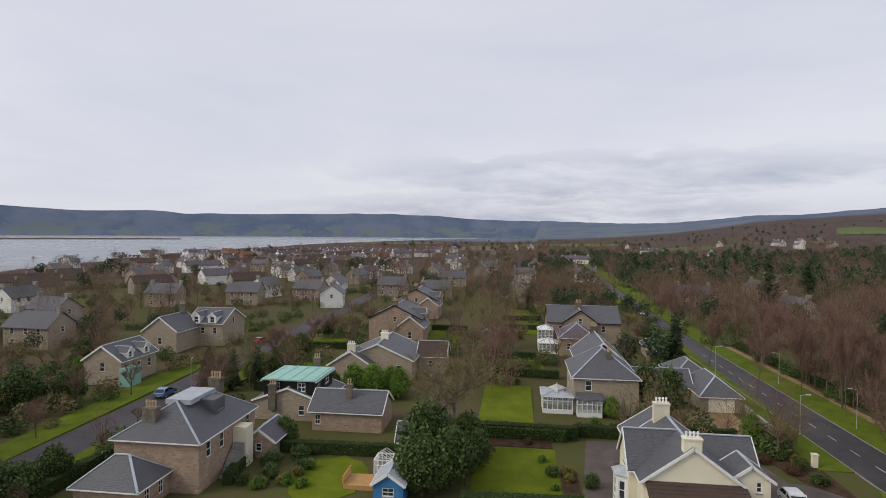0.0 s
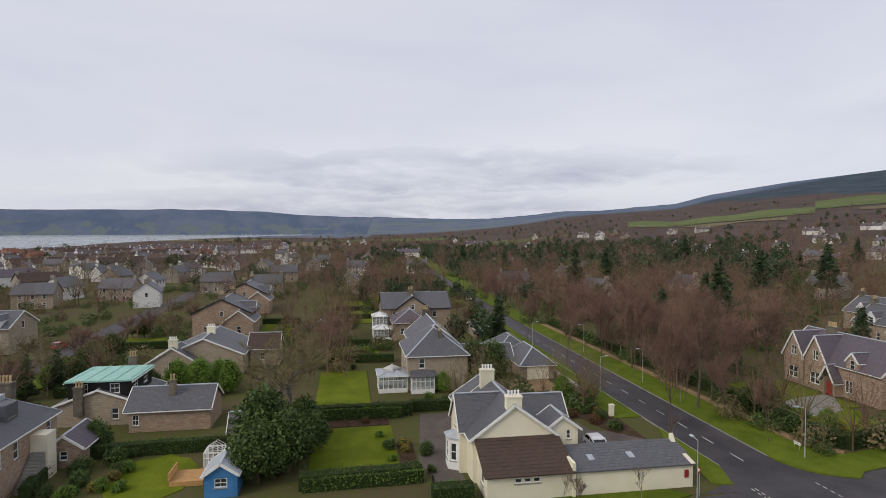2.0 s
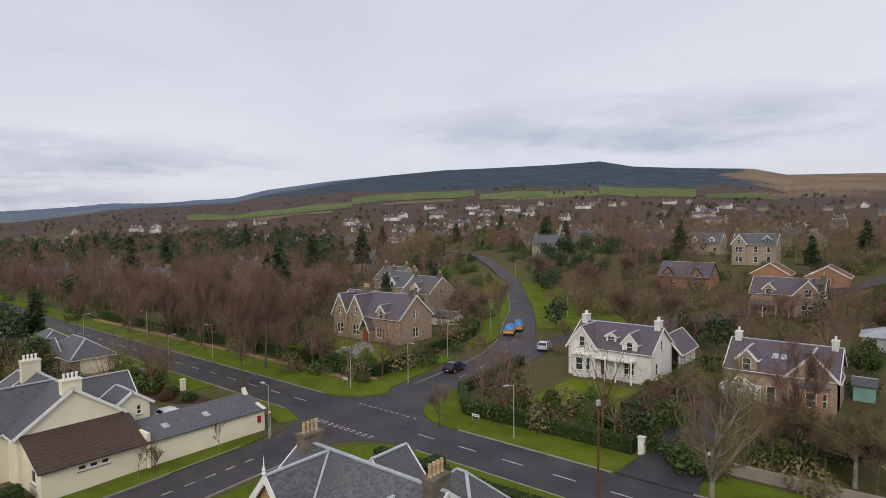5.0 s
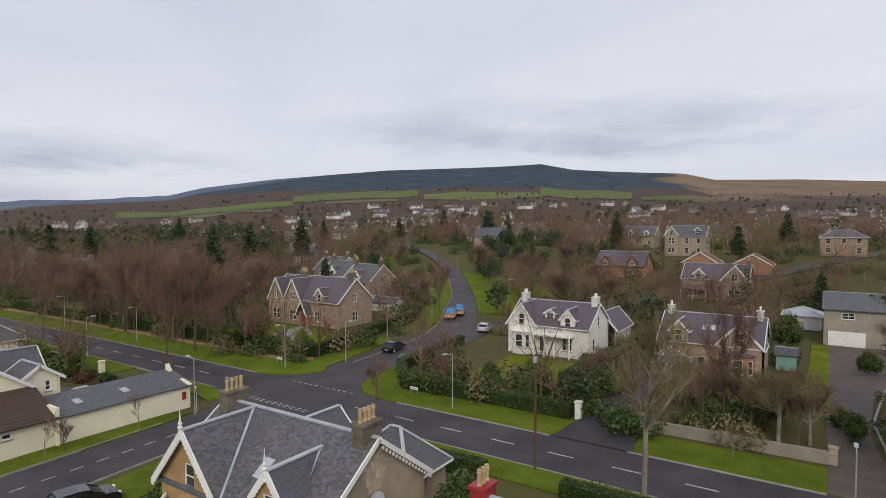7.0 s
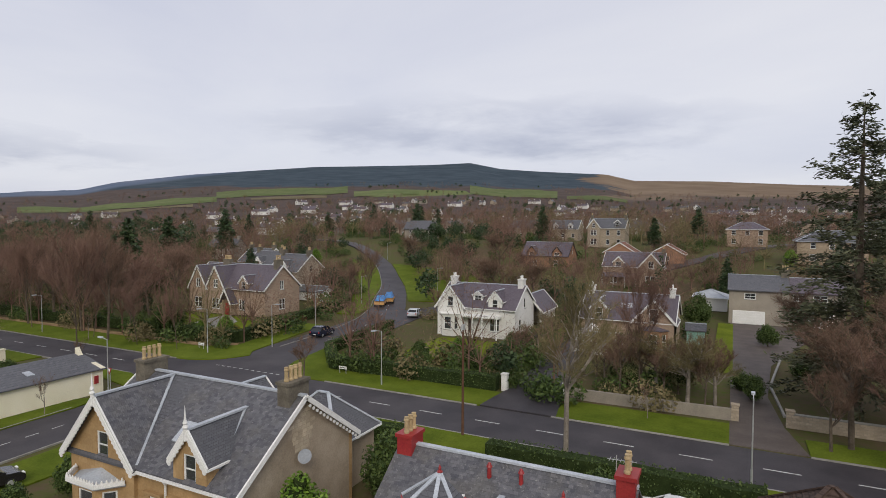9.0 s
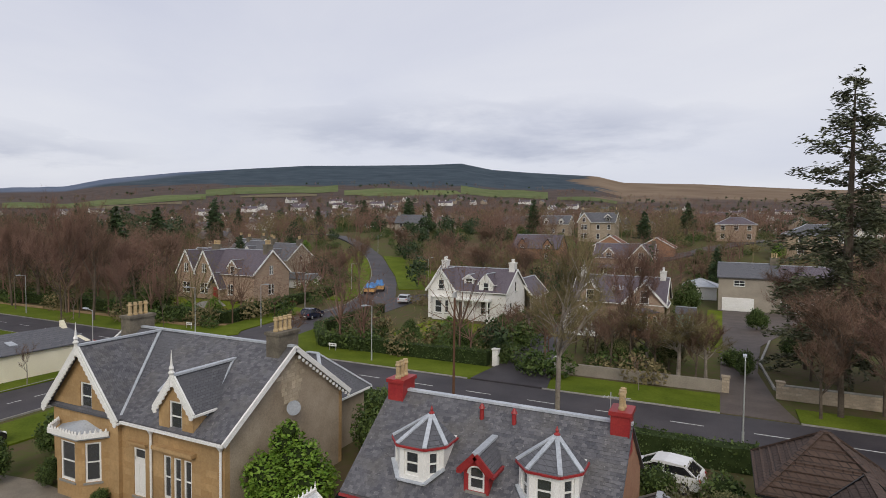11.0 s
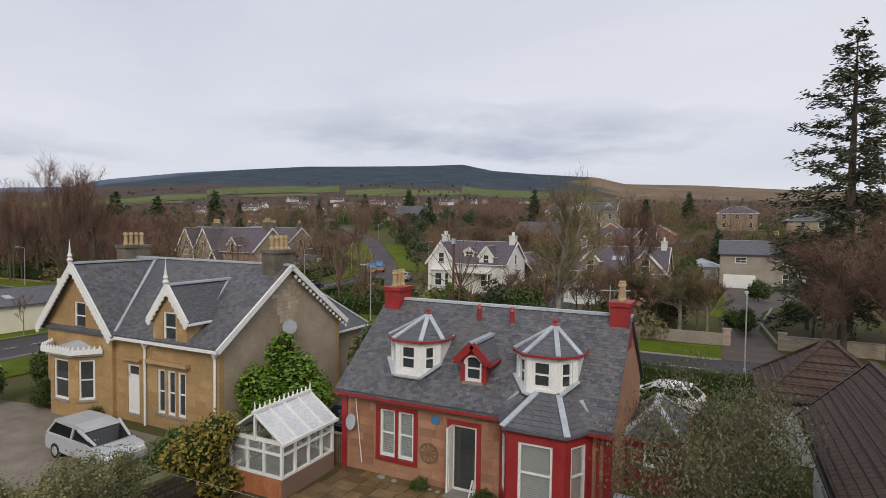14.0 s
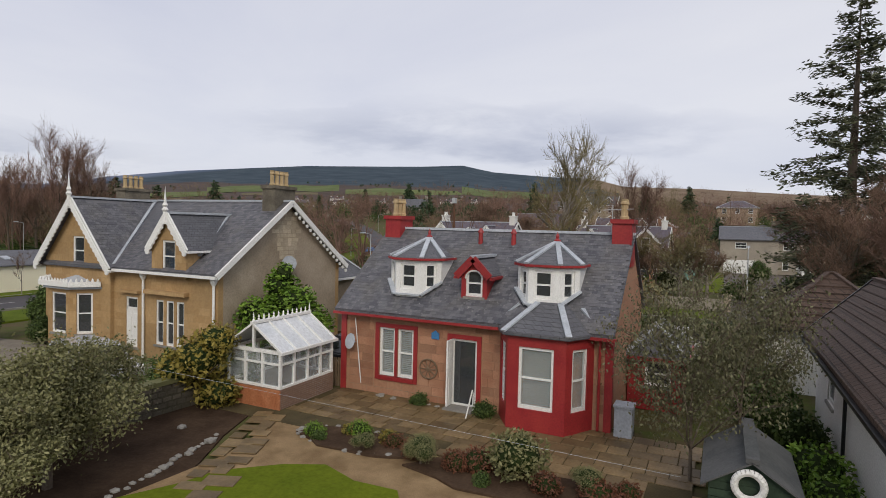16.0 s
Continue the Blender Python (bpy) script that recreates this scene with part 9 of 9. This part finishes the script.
# ---- small buildings in the gardens ----
bs = thing("shed", "bright blue garden shed with slate-grey roof", "shed", -60, -11)
gabled(bs, -62, -58.4, -12.6, -9.6, 2.2, 3.2, "x", M["blue_wall"], M["lead"], {"E": [(-11.1, 1.4, 1.2, 0.9, "bars")]}, over=0.2)
bm = bm_new()
box(bm, -64.5, -61.5, -16.6, -13.4, 0, 0.5)
for k in range(3):
    box(bm, -64.5, -61.5, -16.7, -16.55, 0.6 + k * 0.3, 0.75 + k * 0.3)
solo("decking", bm, M["wood_orange"], "new orange timber decking with rails", "decking")
sm = thing("summer_house", "small grey summer house among evergreens", "shed", -71, -10.8)
gabled(sm, -72.5, -69.5, -12.5, -9.5, 2.6, 4.2, "y", M["roughcast"], M["slate"], {"E": [(-11, 1.6, 0.9, 1.1)]}, over=0.25)
ghs = thing("greenhouse", "small white framed glass house in the garden", "greenhouse", -66, -13)
glasshouse(ghs, -67.2, -65.0, -14.2, -12.2, 0.2, 1.8, 0.55)
bm = bm_new()
for k in range(5):
    for sy in (-1, 1):
        strip(bm, (-67.2 + k * 0.55, -13.2, 2.5), (-67.2 + k * 0.55, -13.2 + sy * 1.05, 1.85), 0.05, 0.02)
part("roof_bars", bm, M["white"], ghs)
for x, y, mat, w in ((-150, -6, "wood", 2.4), (-152, 0.5, "tile_red", 3.2), (-157, -2, "wood", 2.6), (-130, 30.5, "black", 4), (-3.4, 86, "copper", 2.2)):
    s = thing("shed", "small timber garden shed with pitched roof", "shed", x, y)
    gabled(s, x - w / 2, x + w / 2, y - 1.2, y + 1.2, 1.9, 2.6, "x", M["wood"] if mat != "copper" else M["copper"], M[mat if mat in ("tile_red", "black") else "slate"], {}, over=0.15, trim=None)
gc = thing("garage", "low black-roofed garage beside the drive", "garage", -134, 30)
gabled(gc, -141, -132, 30, 34, 2.4, 3.2, "x", M["roughcast"], M["black"], {}, trim="white")
bs2 = thing("shed", "long low hut with black felt roof in the garden", "shed", -80, 97)
gabled(bs2, -84, -75, 95, 98.5, 2.0, 2.9, "x", M["white"], M["felt"], {}, trim=None)

# ---- trees and shrubs, one by one ----
big = make_conifer("giant_conifer", "very tall dark giant conifer with drooping layered boughs", 31, 28.0, 7.6, 46, "needle_giant", 0.10, 0.10, 0.25, 150, 0.40, "", 0.60, 0.14)
big.matrix_basis = pose(10.8, 60.8, 0)
scatter("birch", [(-66.3, 39.4, 1.12), (-104, 41, 1.0), (-70, 49.6, 0.62), (-63, 50.2, 0.55), (-80, 50, 0.7), (-96, 50.4, 0.95), (-110, 50.6, 1.0), (-126, 50, 1.0), (-77, 53.4, 0.8), (-128, 41, 0.9), (-150, 41, 1.0), (-172, 41.5, 1.0), (-7, 57.5, 0.85)])
scatter("oak", [(-100, 56, 0.95), (-92, 60, 0.9), (-112, 60, 1.0), (-122, 66, 1.0), (-106, 70, 0.9), (-98, 78, 0.95), (9, 50, 0.85), (13.5, 54, 1.0), (16, 50, 0.9), (8.5, 66, 0.8), (18, 64, 0.9), (-40, 103, 0.9), (-34, 108, 0.8), (22, 56, 1.0), (-57, 150, 0.9), (-84, 150, 0.9)])
scatter("oak2", [(-90, 66, 1.0), (-104, 64, 1.05), (-116, 74, 1.1), (-96, 70, 0.9), (-130, 60, 1.0), (-140, 70, 1.1), (-150, 62, 1.1), (12, 46.5, 0.75), (15, 58, 0.95), (20, 48, 0.9), (-72, 100, 0.8), (-64, 138, 0.95), (-44, 134, 0.8), (-30, 124, 0.8), (-18, 128, 0.7), (-132, 88, 1.0), (-160, 80, 1.1)])
scatter("spread", [(-76.4, -6.6, 1.4), (-2.5, 56.5, 0.75), (-5.5, 58.5, 0.7), (-9.0, 60, 0.72), (-0.2, 57, 0.6), (-21, 70, 0.6), (-37.6, 104, 0.9), (-112, -52, 0.8), (-104, -46, 0.7)])
copy_thing(STOCK["spread"], pose(-9.4, 39.6, 0, 0, 0, 70) @ Matrix.Diagonal((0.72, 0.72, 1.49, 1)))
scatter("small", [(-38.6, 46.0, 0.9), (-51.3, 21.5, 0.5), (-53.4, 75, 0.8), (-42.5, 66, 0.8), (-47, 92, 0.9), (-85, -46, 0.9), (-76, -50, 0.6), (-20.6, 62.5, 0.9), (-13.2, 62, 0.9), (-90, -61, 1.1), (-70, -60, 1.0), (-66, -64, 1.3), (-82, -64, 1.3), (-60, -60, 1.1), (-57, -66, 1.2), (-125, -50, 1.2), (-12, 96, 1.2), (-20, 100, 1.2), (-84, 92, 1.1)])
scatter("sapling", [(-51.6, 20.2, 0.85), (-51.2, 27.6, 0.9), (-79, 48.6, 1.0), (-5.2, 50.2, 0.8), (-64.5, 38.6, 0.9)])
scatter("round", [(-66.5, -8.5, 1.3), (-63.2, -5.4, 1.15), (-61.2, -8.2, 1.0), (-72.5, -4.5, 0.9), (-70, -7.0, 1.0), (-68.5, -3.4, 0.7), (-74, -10.5, 0.9), (-73.0, 57.0, 0.9), (-72.6, -27.4, 0.62), (-25, 71.4, 0.36), (-85, -68, 0.9), (-80, -72, 1.0), (-60, -68, 0.9), (-56, -72, 1.0), (-13, 28.5, 0.42), (-17.3, 28.6, 0.62),
                  (-91.5, 23.5, 1.2), (-95.0, 21.5, 1.1), (-88, 19.5, 0.5), (-110, 64, 0.9), (-140, 92, 1.0), (-4, 100, 0.8), (3, 60, 0.4), (-30, 56.5, 0.35), (-24.8, 57.5, 0.5), (-31.8, 58.5, 0.42), (-110, -44, 0.8), (-128, 20, 0.7), (-136, 0, 0.4), (-100, -30, 0.5), (5.4, 88, 0.5), (-30.5, 17.5, 0.26), (-33.5, 16.2, 0.38), (-34, 20, 0.42), (-26, 34, 0.4)])
laurel = make_shrub("evergreen_tree", "bright green leafy tree against the villa's gable", 47, [(0, 0, 1.3, 1.4, 1.4, 1.2), (0.5, 0.3, 2.1, 1.1, 1.1, 1.0), (-0.5, -0.2, 2.4, 1.0, 1.0, 1.0), (0.3, 0.2, 3.2, 0.8, 0.8, 0.8), (-0.1, 0.1, 3.9, 0.55, 0.55, 0.8), (0.1, 0, 4.6, 0.3, 0.3, 0.55)], "leaf_bright", 9000, 0.08, (0.1, 1.4), "tree")
laurel.matrix_basis = pose(-17.3, 20.4, 0) @ Matrix.Diagonal((1.45, 1.45, 0.92, 1))
scatter("bright", [(-95.6, -25, 1.1), (-94.8, -21.5, 1.15), (-95.5, -17.5, 1.1), (-97.5, -23, 1.0), (-98, -19.5, 1.0), (-82, 31.8, 0.85), (-79.8, 34.5, 0.6), (-90.2, 15.4, 0.7), (-98, -52, 0.9), (-65.5, 60.5, 0.6), (-68, 58.5, 0.5), (-28.5, 62.5, 0.55), (-26.2, 60.8, 0.6), (-118, -46, 1.0), (14, 170, 1.0), (-60, -42, 0.4)])
scatter("conifer", [(-126, 33.6, 0.95), (-97, -51.5, 0.62), (-96, -46.5, 0.6), (-100, -44, 0.6), (-206, 6, 0.8), (-135, 78, 1.0), (-98, 98, 0.9), (-104, 104, 0.9), (0, 130, 0.8), (-70, 152, 0.9)])
scatter("fir", [(-118, 84, 0.8), (-150, 100, 0.9), (-20, 180, 0.8), (-60, 200, 0.9), (40, 200, 0.9), (-10, 215, 0.9), (20, 140, 0.7)])
scatter("olive", [(-39.5, 60.5, 0.9), (-36.5, 58.5, 0.9), (-8.2, 58.5, 1.0), (-3.5, 59, 1.0), (1.2, 27.5, 0.7)])
scatter("bush", [(-15.6, 16.4, 0.8), (-17.4, 16.8, 0.9), (-18.6, 17.2, 0.8), (-19.8, 16.9, 0.6), (-17.0, 14.0, 0.7), (-8.8, 18.15, 0.32), (-6.3, 18.05, 0.4), (-26.6, 17.6, 0.4), (-66, 9.5, 0.9), (-61, 9.3, 0.5), (-68, 5.5, 0.8), (-73, -3, 0.7), (-68.5, -24, 1.2), (-66.5, -26.5, 1.1), (-63.5, -25.5, 1.0), (-70, 34, 0.9), (-74, 34, 0.9), (-77, 33, 0.8),
                 (-66, 56, 1.2), (-63.5, 59, 1.0), (-70, 59, 1.1), (2.5, 22.5, 1.0), (2.8, 20.2, 0.9), (2.4, 24.5, 1.1), (1.2, 31, 1.1), (-2, 31, 1.0), (-40.5, 63, 1.2), (-42, 60, 1.2), (-33, 61, 1.0), (-22, 60.5, 1.1), (-6, 35, 0.9), (-1, 34.5, 0.9), (-11, 88, 1.2), (-21, 88, 1.2), (2, 64, 1.2), (8, 72, 1.4)])
scatter("bush_bright", [(-61.5, -21, 0.7), (-66, -22, 0.8), (-72, 4.5, 0.6), (-64.5, 5.6, 0.5), (-55.6, 10.6, 0.9), (3.2, 17.2, 0.8), (3.3, 15.4, 0.7), (-9.0, 14.6, 0.35), (-10.2, 13.9, 0.3), (-86.5, 12.5, 0.8), (-71.5, -4.5, 0.5), (-34, 63.5, 0.7)])
scatter("bush_yellow", [(-68.5, 7.2, 0.9), (-66.8, 7.2, 0.8), (-64, -22.5, 0.9), (-61.8, -23.5, 0.8), (-74.5, -1.5, 0.6), (-15.0, 14.6, 1.0), (-76, 34.6, 0.9), (-64.8, 61.5, 1.1), (-31, 73, 0.6)])
scatter("bush_brown", [(-4.8, 13.9, 0.5), (-5.4, 13.8, 0.4), (-1.6, 13.6, 0.5), (-75.5, 30.5, 0.9), (-72.5, 32.5, 0.9), (-84, 10, 0.8), (-62.5, 74, 0.8), (-77.5, 3, 0.6), (-29.5, 60, 0.9), (-7.6, 14.3, 0.35), (-1.0, 12.8, 0.5), (1.0, 12.9, 0.5)])
STOCK["variegated"] = make_shrub("shrub", "pale variegated rounded shrub", 41, [(0, 0, 0.6, 0.8, 0.8, 0.6)], "leaf_olive", 1600, 0.055)
STOCK["variegated"].matrix_basis = pose(-3.75, 14.0, 0.05)
STOCK["yellow_tree"] = make_shrub("evergreen_tree", "yellowing leafy garden tree over the wall", 42, [(0, 0, 1.7, 1.0, 1.0, 0.8), (0.4, 0.4, 2.3, 0.8, 0.8, 0.6), (-0.5, -0.4, 1.3, 0.8, 0.8, 0.7)], "leaf_yellow", 2600, 0.08, (0.06, 1.2), "tree")
STOCK["yellow_tree"].matrix_basis = pose(-15.6, 14.3, 0)
STOCK["feathery"] = make_open_tree("feathery_tree", "sparse feathery olive-green tree with pale twisting stems", 43, "feathery", 5.9, 5, 0.045, 0.35, 0.055, "bark", 1.15, 0.3, (12, 5, 4), 0.24, 0.6, first=0.2)
STOCK["feathery"].matrix_basis = pose(0.3, 16.0, 0)
copy_thing(STOCK["feathery"], pose(1.5, 19.4, 0, 0, 0, 130))
STOCK["apple"] = make_open_tree("garden_tree", "open grey-green garden tree with small leaves and mossy trunk", 46, "leaf_olive", 3.6, 15, 0.045, 0.0, 0.09, "bark", 1.3, 0.3, (11, 5, 4), 0.19, 0.32, first=0.2)
STOCK["apple"].matrix_basis = pose(-13.5, 8.0, 0)
copy_thing(STOCK["apple"], pose(-14.9, 9.9, 0, 0, 0, 120) @ Matrix.Diagonal((0.85, 0.85, 0.85, 1)))
copy_thing(STOCK["apple"], pose(-12.6, 6.4, 0, 0, 0, 300) @ Matrix.Diagonal((0.9, 0.9, 0.85, 1)))
for x, y, z in ((-17.1, 9.2, 1.0), (-17.3, 11.0, 0.9), (-17.2, 12.6, 0.85), (-18.4, 15.4, 0.9), (-16.9, 15.6, 0.8)):
    put("bush", x, y, z)
copy_thing(STOCK["apple"], pose(-15.3, 7.6, 0, 0, 0, 220) @ Matrix.Diagonal((0.9, 0.9, 0.9, 1)))
STOCK["avenue"] = make_tree("bare_tree", "tall bare tree with upswept crown against the sky", 44, "twig", "bark", height=17, r0=0.22, counts=(9, 6, 5), per=5, width=0.03, tl=1.0, spread=0.55, upward=0.6, trunk=0.6)
STOCK["avenue"].matrix_basis = pose(-76.5, 49.8, 0)
scatter("avenue", [(-86, 52, 0.85), (-100, 52, 0.9), (-60, 90, 0.75)])
# planting along the lower street and round the old houses there
rnd = random.Random(77)
for _ in range(90):
    x, y = rnd.uniform(-150, -48), rnd.choice((rnd.uniform(-86, -59.5), rnd.uniform(-50, -43)))
    if free_spot(x, y, 1.0):
        put(rnd.choice(("small", "small", "bush", "olive", "oak2", "bush_brown", "round", "bright")), x, y, rnd.uniform(0.5, 0.9))
for _ in range(60):
    x, y = rnd.uniform(-135, -76), rnd.uniform(-16, 4)
    if free_spot(x, y, 0.8) and not -106 < x < -86:
        put(rnd.choice(("small", "bush", "bush", "bush_bright", "bush_brown", "olive")), x, y, rnd.uniform(0.4, 0.8))
for _ in range(70):
    x, y = rnd.uniform(-72, -60), rnd.uniform(-28, -22)
    if _ < 14:
        put(rnd.choice(("bush", "bush_yellow", "bush_bright")), x, y, rnd.uniform(0.4, 0.9))

for x, y, s in ((-8.5, 56, 1.1), (-6.8, 58, 1.2), (-4.6, 56.5, 1.1), (-2.6, 58.5, 1.2), (-1.0, 55.6, 1.0), (-10.2, 57.6, 1.1), (-0.2, 59, 1.2), (-11.4, 59.4, 1.0), (7.6, 48.8, 1.2), (9.6, 55.2, 1.3), (12, 52, 1.3), (8.4, 61, 1.3)):
    put("small", x, y, s)

# low planting in the cottage garden
for kind, x, y, sc in (("bush", -9.9, 13.7, 0.22), ("olive", -8.2, 13.6, 0.2), ("bush_yellow", -7.9, 14.5, 0.4), ("bush_brown", -6.7, 13.9, 0.42), ("olive", -6.3, 13.5, 0.3), ("bush_brown", -5.3, 13.7, 0.4), ("bush", -4.4, 13.2, 0.24), ("bush_brown", -2.8, 13.5, 0.42), ("olive", -1.9, 13.9, 0.26), ("bush_yellow", -9.3, 14.5, 0.35), ("bush_brown", -1.0, 14.2, 0.36)):
    put(kind, x, y, sc)
# evergreens among the bare woods beyond the street
rnd = random.Random(505)
planted = 0
while planted < 36:
    x, y = rnd.uniform(-330, 60), rnd.uniform(70, 300)
    if abs(x + 48) + 40 > y * 1.9 or not free_spot(x, y, 3.0):
        planted += 0.2
        continue
    put(rnd.choice(("round", "round", "round", "bright", "fir")), x, y, rnd.uniform(0.7, 1.15))
    planted += 1
# dark pines and yews toward the loch
planted = 0
while planted < 42:
    x, y = rnd.uniform(-420, -110), rnd.uniform(66, 230)
    if not free_spot(x, y, 3.0):
        planted += 0.2
        continue
    put(rnd.choice(("round", "round", "fir")), x, y, rnd.uniform(0.9, 1.4))
    planted += 1
bed("lawn", blob(-30.4, 67.3, 3.4, 2.6, 16, 0.08), "lawn", "small green front lawn of the white house", 0.07)
